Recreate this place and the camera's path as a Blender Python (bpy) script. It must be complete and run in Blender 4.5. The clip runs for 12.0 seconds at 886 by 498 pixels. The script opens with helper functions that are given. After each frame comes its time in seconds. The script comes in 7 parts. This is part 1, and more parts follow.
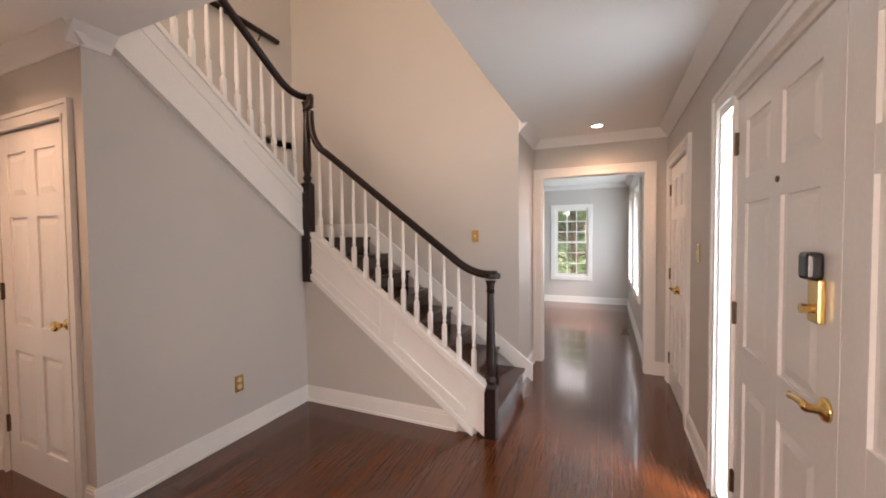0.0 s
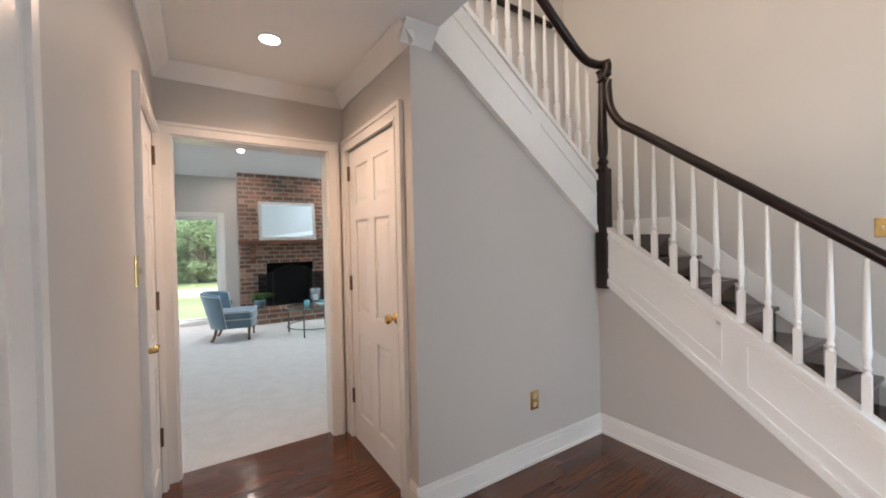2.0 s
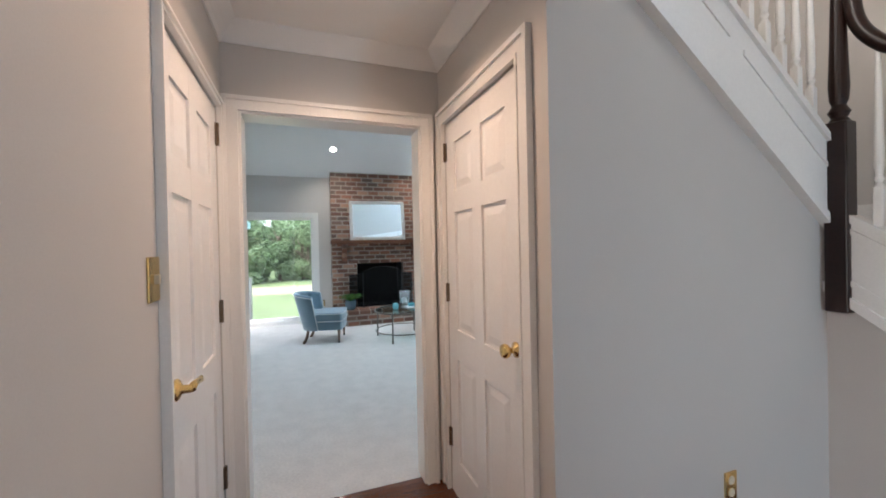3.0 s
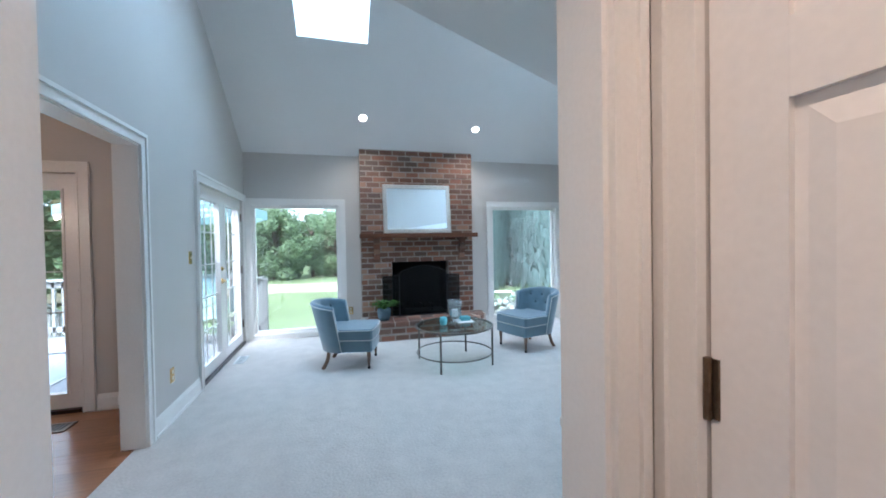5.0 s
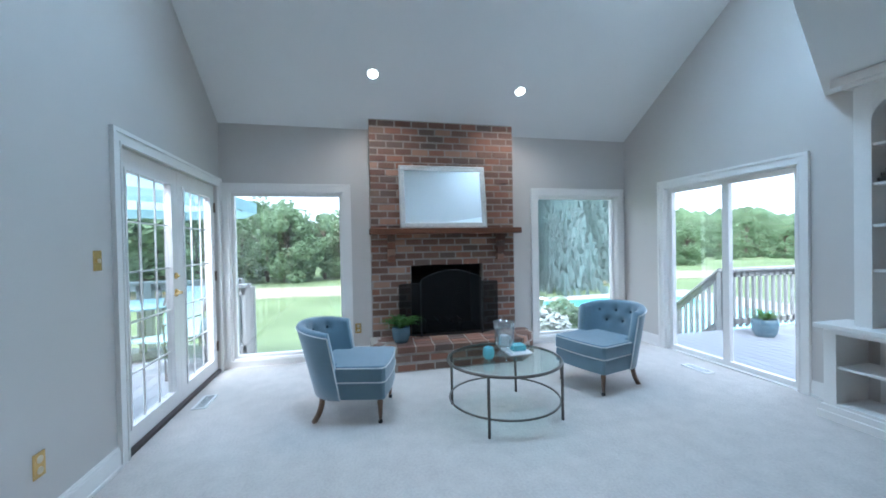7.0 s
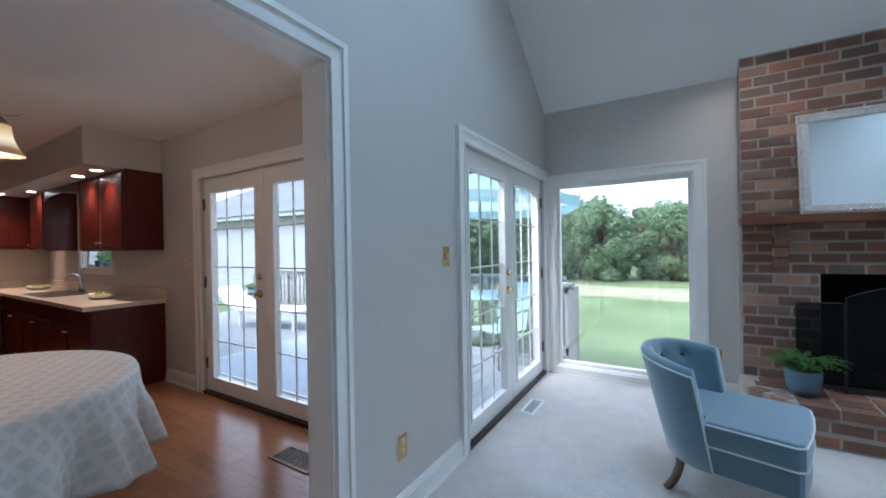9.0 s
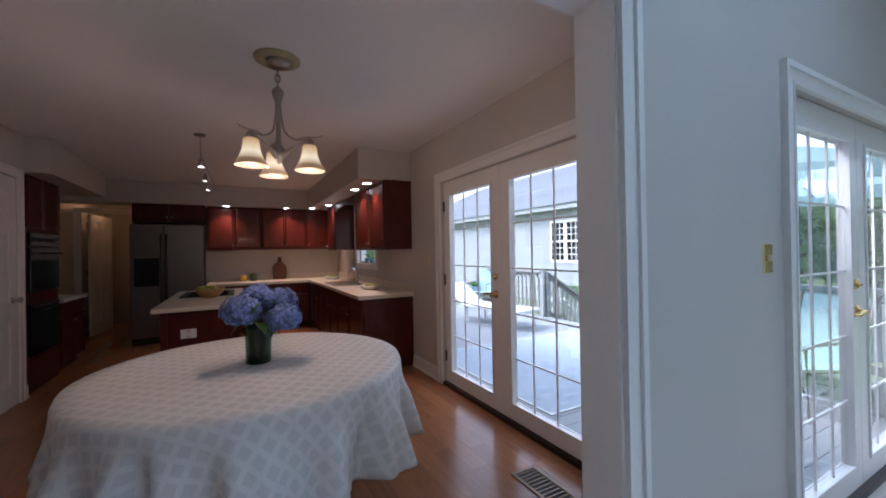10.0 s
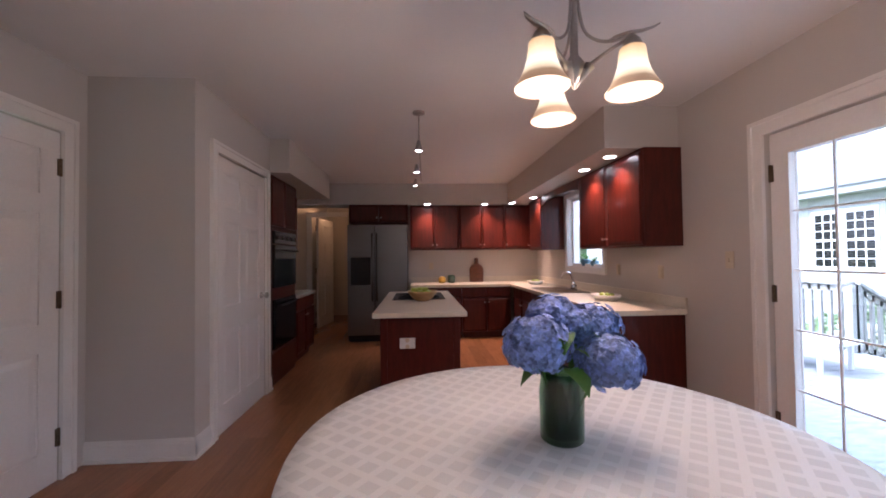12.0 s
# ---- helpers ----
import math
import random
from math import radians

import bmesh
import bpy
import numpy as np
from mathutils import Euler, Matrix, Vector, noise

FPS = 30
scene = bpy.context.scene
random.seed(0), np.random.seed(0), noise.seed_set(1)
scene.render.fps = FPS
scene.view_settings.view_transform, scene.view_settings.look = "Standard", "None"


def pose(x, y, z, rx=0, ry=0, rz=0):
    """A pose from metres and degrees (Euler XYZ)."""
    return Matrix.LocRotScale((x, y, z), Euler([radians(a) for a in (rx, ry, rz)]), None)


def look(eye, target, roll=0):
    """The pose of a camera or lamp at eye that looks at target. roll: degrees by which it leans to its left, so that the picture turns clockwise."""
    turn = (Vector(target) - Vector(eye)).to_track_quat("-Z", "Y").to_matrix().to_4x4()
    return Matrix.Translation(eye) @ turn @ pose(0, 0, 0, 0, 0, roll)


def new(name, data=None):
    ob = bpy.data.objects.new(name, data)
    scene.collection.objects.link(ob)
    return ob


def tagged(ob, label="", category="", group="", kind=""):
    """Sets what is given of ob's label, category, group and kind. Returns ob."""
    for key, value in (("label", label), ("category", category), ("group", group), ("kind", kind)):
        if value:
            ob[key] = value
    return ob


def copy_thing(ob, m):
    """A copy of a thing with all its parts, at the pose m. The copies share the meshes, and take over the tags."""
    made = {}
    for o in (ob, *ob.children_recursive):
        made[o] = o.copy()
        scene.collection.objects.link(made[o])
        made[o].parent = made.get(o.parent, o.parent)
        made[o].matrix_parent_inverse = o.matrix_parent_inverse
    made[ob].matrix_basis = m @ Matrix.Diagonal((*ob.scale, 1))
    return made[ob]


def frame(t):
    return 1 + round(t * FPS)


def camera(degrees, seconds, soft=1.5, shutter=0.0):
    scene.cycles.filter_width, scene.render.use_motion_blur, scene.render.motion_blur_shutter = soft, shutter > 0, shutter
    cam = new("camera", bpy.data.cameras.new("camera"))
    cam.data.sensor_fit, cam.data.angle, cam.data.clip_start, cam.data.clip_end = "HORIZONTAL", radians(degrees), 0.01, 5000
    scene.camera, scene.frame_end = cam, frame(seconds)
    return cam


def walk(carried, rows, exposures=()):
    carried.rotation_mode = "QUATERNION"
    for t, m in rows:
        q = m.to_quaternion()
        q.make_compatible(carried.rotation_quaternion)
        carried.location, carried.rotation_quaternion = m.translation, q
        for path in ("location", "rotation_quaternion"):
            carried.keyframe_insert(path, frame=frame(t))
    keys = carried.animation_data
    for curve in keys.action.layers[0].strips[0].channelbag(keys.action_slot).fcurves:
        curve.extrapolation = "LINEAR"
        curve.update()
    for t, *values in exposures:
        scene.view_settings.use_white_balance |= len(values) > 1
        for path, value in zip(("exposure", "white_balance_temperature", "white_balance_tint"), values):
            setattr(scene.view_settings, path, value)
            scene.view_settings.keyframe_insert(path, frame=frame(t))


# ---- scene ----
cam = camera(98.5, 12.0, soft=1.8)
PATH = [
    (0, (0.019, 0.102, 1.417), (-0.774, 1.937, 1.352), -0.5),
    (0.5, (-0.071, 0.089, 1.408), (-1.106, 1.8, 1.355), -0.7),
    (1, (-0.217, 0.109, 1.398), (-1.491, 1.65, 1.351), -1.0),
    (1.5, (-0.426, 0.156, 1.39), (-1.937, 1.467, 1.352), -1.2),
    (2, (-0.684, 0.238, 1.378), (-2.367, 1.319, 1.35), -1.2),
    (2.5, (-0.971, 0.324, 1.386), (-2.784, 1.167, 1.365), -1.2),
    (3, (-1.344, 0.406, 1.37), (-3.224, 1.09, 1.354), -1.2),
    (3.5, (-1.713, 0.501, 1.351), (-3.625, 1.087, 1.334), -1.1),
    (5.5, (-3.23, 0.581, 1.362), (-5.161, 1.102, 1.329), -1.0),
    (6, (-3.585, 0.622, 1.329), (-5.517, 1.14, 1.299), -1.0),
    (6.5, (-3.91, 0.693, 1.319), (-5.843, 1.204, 1.291), -1.0),
    (8.5, (-4.797, 0.572, 1.316), (-6.743, 0.111, 1.302), -1.2),
    (9, (-4.834, 0.417, 1.318), (-6.546, -0.618, 1.308), -1.0),
    (9.5, (-4.858, 0.202, 1.305), (-6.212, -1.27, 1.311), -1.0),
    (10, (-4.924, -0.011, 1.315), (-5.875, -1.771, 1.324), -1.0),
    (10.5, (-4.911, -0.247, 1.336), (-5.485, -2.163, 1.349), -0.9),
    (11, (-4.824, -0.539, 1.312), (-5.132, -2.515, 1.335), -0.9),
    (11.5, (-4.717, -0.866, 1.278), (-4.894, -2.858, 1.316), -0.8),
    (12, (-4.601, -1.183, 1.273), (-4.739, -3.178, 1.315), -0.7),
]
EXPOSURES = [(0.0, 1.62, 7350, 24), (1.0, 1.72, 6900, 18), (2.0, 1.84, 6250, 13), (3.5, 1.64, 5650, 9), (5.5, 1.7, 5150, 8), (6.5, 1.62, 5150, 8), (8.5, 1.27, 5150, 8), (9.5, 1.12, 5250, 12), (10.5, 1.0, 5250, 17), (11.0, 1.25, 5250, 17), (11.5, 1.65, 5250, 18), (12.0, 2.0, 5200, 18)]
walk(cam, [(t, look(eye, target, roll)) for t, eye, target, roll in PATH], EXPOSURES)

# ---- world and sun: a bright hazy day ----
world = bpy.data.worlds.new("hazy_sky")
scene.world = world
world.use_nodes = True
wn, wl = world.node_tree.nodes, world.node_tree.links
sky = wn.new("ShaderNodeTexSky")
sky.sky_type, sky.sun_disc = "NISHITA", False
sky.sun_elevation, sky.sun_rotation = radians(50), radians(120)
sky.air_density, sky.dust_density, sky.ozone_density = 1.0, 5.0, 1.0
background = wn["Background"]
haze = wn.new("ShaderNodeMix")                 # thin bright overcast over the whole sky
haze.data_type = "RGBA"
haze.inputs["Factor"].default_value = 0.6
haze.inputs["B"].default_value = (12.4, 13.0, 13.6, 1)
wl.new(sky.outputs[0], haze.inputs["A"]), wl.new(haze.outputs["Result"], background.inputs[0])
background.inputs[1].default_value = 0.15


def lamp(name, kind, energy, color, m, **props):
    data = bpy.data.lights.new(name, kind)
    data.energy, data.color = energy, color
    if "size" in props:
        data.shape = "RECTANGLE" if "size_y" in props else "DISK"
        data.size = props["size"]
    if "size_y" in props:
        data.size_y = props["size_y"]
    if "spot" in props:
        data.spot_size, data.spot_blend = radians(props["spot"]), 0.9
    if "radius" in props:
        data.shadow_soft_size = props["radius"]
    ob = new(name, data)
    ob.matrix_world = m
    return ob


sun = lamp("sun", "SUN", 3.2, (1.0, 0.96, 0.9), look((24, -14, 33), (0, 0, 0)))
sun.data.angle = radians(24)
WARM, DAY = (1.0, 0.66, 0.43), (0.58, 0.82, 1.0)


# ---- materials ----
def material(name, color, rough=0.6, metal=0.0, scale=6.0, vary=0.06, bump=0.1, fine=120.0, emit=None, strength=0.0, spec=0.5, coat=0.0, sheen=0.0, rand=0.0, stretch=(1, 1, 1)):
    m = bpy.data.materials.new(name)
    m.use_nodes = True
    n, l = m.node_tree.nodes, m.node_tree.links
    b = n["Principled BSDF"]
    b.inputs["Roughness"].default_value, b.inputs["Metallic"].default_value = rough, metal
    b.inputs["Specular IOR Level"].default_value = spec
    b.inputs["Coat Weight"].default_value = coat
    b.inputs["Sheen Weight"].default_value = sheen
    co = n.new("ShaderNodeTexCoord")
    mp = n.new("ShaderNodeMapping")
    mp.inputs["Scale"].default_value = stretch
    l.new(co.outputs["Object"], mp.inputs[0])
    big, small = n.new("ShaderNodeTexNoise"), n.new("ShaderNodeTexNoise")
    big.inputs["Scale"].default_value, small.inputs["Scale"].default_value = scale, fine
    big.inputs["Detail"].default_value, small.inputs["Detail"].default_value = 4, 3
    l.new(mp.outputs[0], big.inputs[0]), l.new(mp.outputs[0], small.inputs[0])
    add = n.new("ShaderNodeMath")
    add.operation = "ADD"
    l.new(big.outputs[0], add.inputs[0]), l.new(small.outputs[0], add.inputs[1])
    src = add.outputs[0]
    if rand:
        info = n.new("ShaderNodeObjectInfo")
        isl = n.new("ShaderNodeNewGeometry")
        both = n.new("ShaderNodeMath")
        both.operation = "ADD"
        l.new(info.outputs["Random"], both.inputs[0]), l.new(isl.outputs["Random Per Island"], both.inputs[1])
        fr = n.new("ShaderNodeMath")
        fr.operation = "FRACT"
        l.new(both.outputs[0], fr.inputs[0])
        ml = n.new("ShaderNodeMath")
        ml.operation = "MULTIPLY_ADD"
        l.new(fr.outputs[0], ml.inputs[0])
        ml.inputs[1].default_value = rand
        l.new(src, ml.inputs[2])
        src = ml.outputs[0]
    ramp = n.new("ShaderNodeMapRange")
    ramp.inputs["From Min"].default_value, ramp.inputs["From Max"].default_value = 0.72, 1.28 + rand
    ramp.inputs["To Min"].default_value, ramp.inputs["To Max"].default_value = 1 - vary, 1 + vary
    l.new(src, ramp.inputs[0])
    mul = n.new("ShaderNodeVectorMath")
    mul.operation = "SCALE"
    mul.inputs[0].default_value = color
    l.new(ramp.outputs[0], mul.inputs["Scale"])
    l.new(mul.outputs[0], b.inputs["Base Color"])
    if bump:
        bp = n.new("ShaderNodeBump")
        bp.inputs["Strength"].default_value, bp.inputs["Distance"].default_value = bump, 0.004
        l.new(add.outputs[0], bp.inputs["Height"])
        l.new(bp.outputs[0], b.inputs["Normal"])
    if emit:
        b.inputs["Emission Color"].default_value = (*emit, 1)
        b.inputs["Emission Strength"].default_value = strength
    return m


def glass(name, color=(1, 1, 1), rough=0.0, shine=0.035):
    m = bpy.data.materials.new(name)
    m.use_nodes = True
    n, l = m.node_tree.nodes, m.node_tree.links
    n.remove(n["Principled BSDF"])
    t, g, mix, f, p = (n.new("ShaderNode" + k) for k in ("BsdfTransparent", "BsdfGlossy", "MixShader", "LayerWeight", "Math"))
    t.inputs[0].default_value = (*color, 1)
    g.inputs["Roughness"].default_value = rough
    f.inputs[0].default_value = 0.5
    p.operation = "POWER"
    p.inputs[1].default_value = 4.0
    l.new(f.outputs["Facing"], p.inputs[0])
    q = n.new("ShaderNodeMath")
    q.operation = "MULTIPLY_ADD"
    q.inputs[1].default_value, q.inputs[2].default_value = 0.55, shine
    l.new(p.outputs[0], q.inputs[0])
    l.new(q.outputs[0], mix.inputs[0]), l.new(t.outputs[0], mix.inputs[1]), l.new(g.outputs[0], mix.inputs[2])
    l.new(mix.outputs[0], n["Material Output"].inputs[0])
    return m


PAINT = material("wall_paint", (0.56, 0.52, 0.48), 0.55, scale=1.2, vary=0.03, bump=0.03, fine=200)
CEIL = material("ceiling_paint", (0.8, 0.785, 0.76), 0.7, scale=1.5, vary=0.02, bump=0.04, fine=150)
TRIM = material("white_trim_paint", (0.8, 0.77, 0.73), 0.3, scale=3, vary=0.03, bump=0.02, fine=90)
DOORP = material("white_door_paint", (0.8, 0.77, 0.74), 0.28, scale=2.5, vary=0.03, bump=0.03, fine=60)
CARPET = material("pale_carpet", (0.51, 0.465, 0.42), 0.95, scale=7.0, vary=0.1, bump=1.0, fine=60, sheen=0.3, spec=0.1)
PLANK = material("red_oak_plank", (0.094, 0.028, 0.0095), 0.16, scale=5, vary=0.42, bump=0.05, fine=60, rand=0.25, stretch=(14, 0.9, 1), coat=0.3)
LAMINATE = material("oak_laminate", (0.31, 0.135, 0.06), 0.22, scale=4, vary=0.3, bump=0.03, fine=50, rand=0.5, stretch=(12, 1, 1))
DARKWOOD = material("dark_stained_wood", (0.016, 0.006, 0.004), 0.32, scale=8, vary=0.3, bump=0.04, fine=70, spec=0.35)
TREADWOOD = material("dark_oak_tread", (0.045, 0.016, 0.008), 0.22, scale=6, vary=0.35, bump=0.05, fine=60, stretch=(1, 10, 1), coat=0.3)
CHERRY = material("cherry_cabinet", (0.068, 0.009, 0.005), 0.36, scale=5, vary=0.4, bump=0.03, fine=60, stretch=(6, 6, 1), spec=0.35, coat=0.08)
COUNTER = material("cream_laminate_counter", (0.66, 0.6, 0.5), 0.3, scale=30, vary=0.06, bump=0.0, fine=300)
BRASS = material("brass", (0.75, 0.52, 0.2), 0.22, 1.0, scale=20, vary=0.08, bump=0.02)
NICKEL = material("brushed_nickel", (0.42, 0.39, 0.36), 0.3, 1.0, scale=20, vary=0.08, bump=0.02)
STEEL = material("stainless_steel", (0.22, 0.22, 0.225), 0.3, 1.0, scale=3, vary=0.06, bump=0.02, stretch=(1, 1, 30))
BLACK = material("black_iron", (0.01, 0.01, 0.011), 0.65, 0.1, scale=15, vary=0.2, bump=0.05)
BLACKGLOSS = material("black_gloss", (0.01, 0.01, 0.011), 0.12, scale=10, vary=0.1, bump=0.0)
SOOT = material("sooty_firebrick", (0.011, 0.01, 0.0095), 0.9, scale=5, vary=0.5, bump=0.4, fine=40)
BRICK = material("red_brick", (0.245, 0.135, 0.095), 0.9, scale=9, vary=0.42, bump=0.7, fine=90, rand=1.3)


def brick_tones(m):
    """Some bricks burnt dark, some pale, picked by each brick's own random number."""
    n, l = m.node_tree.nodes, m.node_tree.links
    b = n["Principled BSDF"]
    src = b.inputs["Base Color"].links[0].from_socket
    info = n.new("ShaderNodeObjectInfo")
    ramp = n.new("ShaderNodeValToRGB")
    ramp.color_ramp.interpolation = "CONSTANT"
    stops = ((0.0, (1.3, 1.35, 1.3)), (0.16, (1.0, 0.95, 0.9)), (0.38, (0.8, 0.72, 0.7)), (0.58, (1.15, 0.95, 0.84)), (0.78, (0.85, 0.95, 0.98)), (0.9, (0.5, 0.58, 0.62)))
    ramp.color_ramp.elements[0].color = (*stops[0][1], 1)
    ramp.color_ramp.elements[1].position, ramp.color_ramp.elements[1].color = stops[1][0], (*stops[1][1], 1)
    for pos, c in stops[2:]:
        ramp.color_ramp.elements.new(pos).color = (*c, 1)
    l.new(info.outputs["Random"], ramp.inputs[0])
    mix = n.new("ShaderNodeVectorMath")
    mix.operation = "MULTIPLY"
    l.new(src, mix.inputs[0]), l.new(ramp.outputs[0], mix.inputs[1])
    l.new(mix.outputs[0], b.inputs["Base Color"])


brick_tones(BRICK)
MORTAR = material("mortar", (0.42, 0.355, 0.3), 0.95, scale=12, vary=0.15, bump=0.6, fine=150)
MANTEL = material("mantel_oak", (0.13, 0.045, 0.018), 0.45, scale=5, vary=0.35, bump=0.1, fine=60, stretch=(8, 1, 8))
BLUE = material("pale_blue_velvet", (0.14, 0.22, 0.275), 0.75, scale=6, vary=0.1, bump=0.15, fine=350, sheen=0.6)
PIPING = material("white_piping", (0.7, 0.72, 0.72), 0.7, bump=0.05)
CHAIRLEG = material("walnut_leg", (0.15, 0.085, 0.05), 0.4, scale=12, vary=0.3, stretch=(1, 1, 0.2))
IRON = material("pewter_metal", (0.16, 0.14, 0.12), 0.38, 0.9, scale=20, vary=0.15, bump=0.05)
PANE = glass("window_glass", shine=0.1)
TABLEGLASS = glass("table_glass", (0.9, 0.97, 0.95))
MIRROR = material("mirror_silver", (0.9, 0.92, 0.92), 0.02, 1.0, vary=0.0, bump=0.0)
SILVER = material("silver_beaded_frame", (0.62, 0.6, 0.57), 0.35, 0.5, scale=40, vary=0.15, bump=0.2)
LINEN = material("white_damask", (0.72, 0.7, 0.67), 0.75, scale=4, vary=0.04, bump=0.25, fine=250, sheen=0.2)
LENS = material("lit_lens", (1, 1, 1), 0.5, vary=0, bump=0, emit=(1.0, 0.9, 0.75), strength=9)
FROST = material("lit_frosted_glass", (0.17, 0.14, 0.105), 0.4, scale=14, vary=0.12, bump=0.05, emit=(1.0, 0.56, 0.24), strength=0.46)
LEAF = material("leaf_green", (0.09, 0.2, 0.045), 0.5, scale=20, vary=0.35, bump=0.1, rand=0.8)
POT = material("blue_glazed_pot", (0.12, 0.2, 0.25), 0.25, scale=12, vary=0.15, bump=0.05)
BOOK = material("old_book_cloth", (0.035, 0.024, 0.018), 0.7, scale=20, vary=0.3, rand=0.6)
BOWLDARK = material("dark_wooden_bowl", (0.05, 0.016, 0.01), 0.25, scale=8, vary=0.3, coat=0.4)
DECK = material("grey_painted_deck", (0.26, 0.27, 0.285), 0.7, scale=5, vary=0.12, bump=0.15, fine=60, rand=0.3)
RUG = material("blue_streaked_rug", (0.34, 0.38, 0.43), 0.9, scale=7, vary=0.3, bump=0.3, fine=60, stretch=(1, 3, 1), spec=0.1)
RUGEDGE = material("pale_rug_border", (0.6, 0.62, 0.6), 0.9, scale=9, vary=0.1, bump=0.2)
RAILP = material("grey_painted_rail", (0.32, 0.32, 0.305), 0.6, scale=5, vary=0.1, bump=0.1)
SIDING = material("white_siding", (0.33, 0.34, 0.35), 0.6, scale=4, vary=0.05, bump=0.05)
SHINGLE = material("grey_shingle", (0.13, 0.14, 0.155), 0.9, scale=9, vary=0.35, bump=0.5, rand=0.6)
GRASS = material("mown_grass", (0.14, 0.18, 0.085), 0.9, scale=0.35, vary=0.35, bump=0.6, fine=30, spec=0.1)
FOLIAGE = material("tree_foliage", (0.2, 0.28, 0.15), 0.7, scale=0.6, vary=0.35, bump=0.3, fine=8, rand=0.7, spec=0.2)
FOLIAGE2 = material("spruce_foliage", (0.21, 0.28, 0.26), 0.75, scale=0.8, vary=0.3, bump=0.3, fine=8, rand=0.6, spec=0.2)


def translucent(m, share):
    """Leaves pass part of the light through."""
    n, l = m.node_tree.nodes, m.node_tree.links
    b = n["Principled BSDF"]
    tr, mix = n.new("ShaderNodeBsdfTranslucent"), n.new("ShaderNodeMixShader")
    l.new(b.inputs["Base Color"].links[0].from_socket, tr.inputs[0])
    mix.inputs[0].default_value = share
    l.new(b.outputs[0], mix.inputs[1]), l.new(tr.outputs[0], mix.inputs[2])
    l.new(mix.outputs[0], n["Material Output"].inputs[0])


for foliage in (FOLIAGE, FOLIAGE2, LEAF):
    translucent(foliage, 0.55)
DRYGRASS = material("dry_grass", (0.28, 0.26, 0.17), 0.95, scale=0.9, vary=0.2, bump=0.5, fine=30, spec=0.1)
BARK = material("bark", (0.09, 0.065, 0.045), 0.9, scale=8, vary=0.4, bump=0.6)
POOL = material("pool_water", (0.1, 0.5, 0.58), 0.08, scale=3, vary=0.1, bump=0.1, fine=12)
TEAL = material("teal_canvas", (0.36, 0.5, 0.53), 0.8, scale=4, vary=0.08, bump=0.1)
CANVAS = material("pale_teal_umbrella_cloth", (0.42, 0.58, 0.6), 0.8, scale=4, vary=0.06, bump=0.1)
translucent(CANVAS, 0.6)
WHITEPLASTIC = material("white_plastic", (0.75, 0.75, 0.73), 0.4, scale=10, vary=0.05, bump=0.02)


# ---- mesh helpers ----
def link(name, bm, mat, parent=None, label="", smooth=False):
    me = bpy.data.meshes.new(name)
    bm.normal_update()
    bm.to_mesh(me)
    bm.free()
    me.materials.append(mat)
    if smooth:
        for p in me.polygons:
            p.use_smooth = True
    ob = new(name, me)
    if parent:
        ob.parent = parent
    if label:
        ob["label"] = label
    return ob


def part(name, bm, mat, parent, label="", smooth=False):
    return link(name, bm, mat, parent, label, smooth)


def thing(name, m, label, category, group="", kind=""):
    """An Empty at the base of a thing, which parents its parts."""
    ob = new(name)
    ob.empty_display_size = 0.1
    ob.matrix_world = m
    return tagged(ob, label, category, group, kind)


def setting(name, bm, mat, label, category="", smooth=False):
    return tagged(link(name, bm, mat, smooth=smooth), label, category or name.split("_")[0], kind="structure")


def box(bm, x0, y0, z0, x1, y1, z1, bevel=0.0):
    lo, hi = (min(x0, x1), min(y0, y1), min(z0, z1)), (max(x0, x1), max(y0, y1), max(z0, z1))
    if bevel:
        t = bmesh.new()
        v = [t.verts.new((a, b, c)) for a in (lo[0], hi[0]) for b in (lo[1], hi[1]) for c in (lo[2], hi[2])]
        for f in ((0, 1, 3, 2), (4, 6, 7, 5), (0, 4, 5, 1), (2, 3, 7, 6), (0, 2, 6, 4), (1, 5, 7, 3)):
            t.faces.new([v[i] for i in f])
        bmesh.ops.bevel(t, geom=t.edges[:], offset=bevel, segments=2, affect="EDGES", profile=0.5)
        me = bpy.data.meshes.new("tmp")
        t.to_mesh(me)
        t.free()
        bm.from_mesh(me)
        bpy.data.meshes.remove(me)
        return bm
    v = [bm.verts.new((a, b, c)) for a in (lo[0], hi[0]) for b in (lo[1], hi[1]) for c in (lo[2], hi[2])]
    for f in ((0, 1, 3, 2), (4, 6, 7, 5), (0, 4, 5, 1), (2, 3, 7, 6), (0, 2, 6, 4), (1, 5, 7, 3)):
        bm.faces.new([v[i] for i in f])
    return bm


def boxes(*rows, bevel=0.0):
    bm = bmesh.new()
    for r in rows:
        box(bm, *r, bevel=bevel)
    return bm


def prism(bm, pts, axis, a, b):
    """A polygon pts (in the two other axes, in order) drawn out along axis from a to b."""
    def at(p, c):
        return {"x": (c, p[0], p[1]), "y": (p[0], c, p[1]), "z": (p[0], p[1], c)}[axis]
    lo, hi = [bm.verts.new(at(p, a)) for p in pts], [bm.verts.new(at(p, b)) for p in pts]
    bm.faces.new(lo), bm.faces.new(hi[::-1])
    for i in range(len(pts)):
        j = (i + 1) % len(pts)
        bm.faces.new((lo[j], lo[i], hi[i], hi[j]))
    bmesh.ops.recalc_face_normals(bm, faces=bm.faces[:])
    return bm


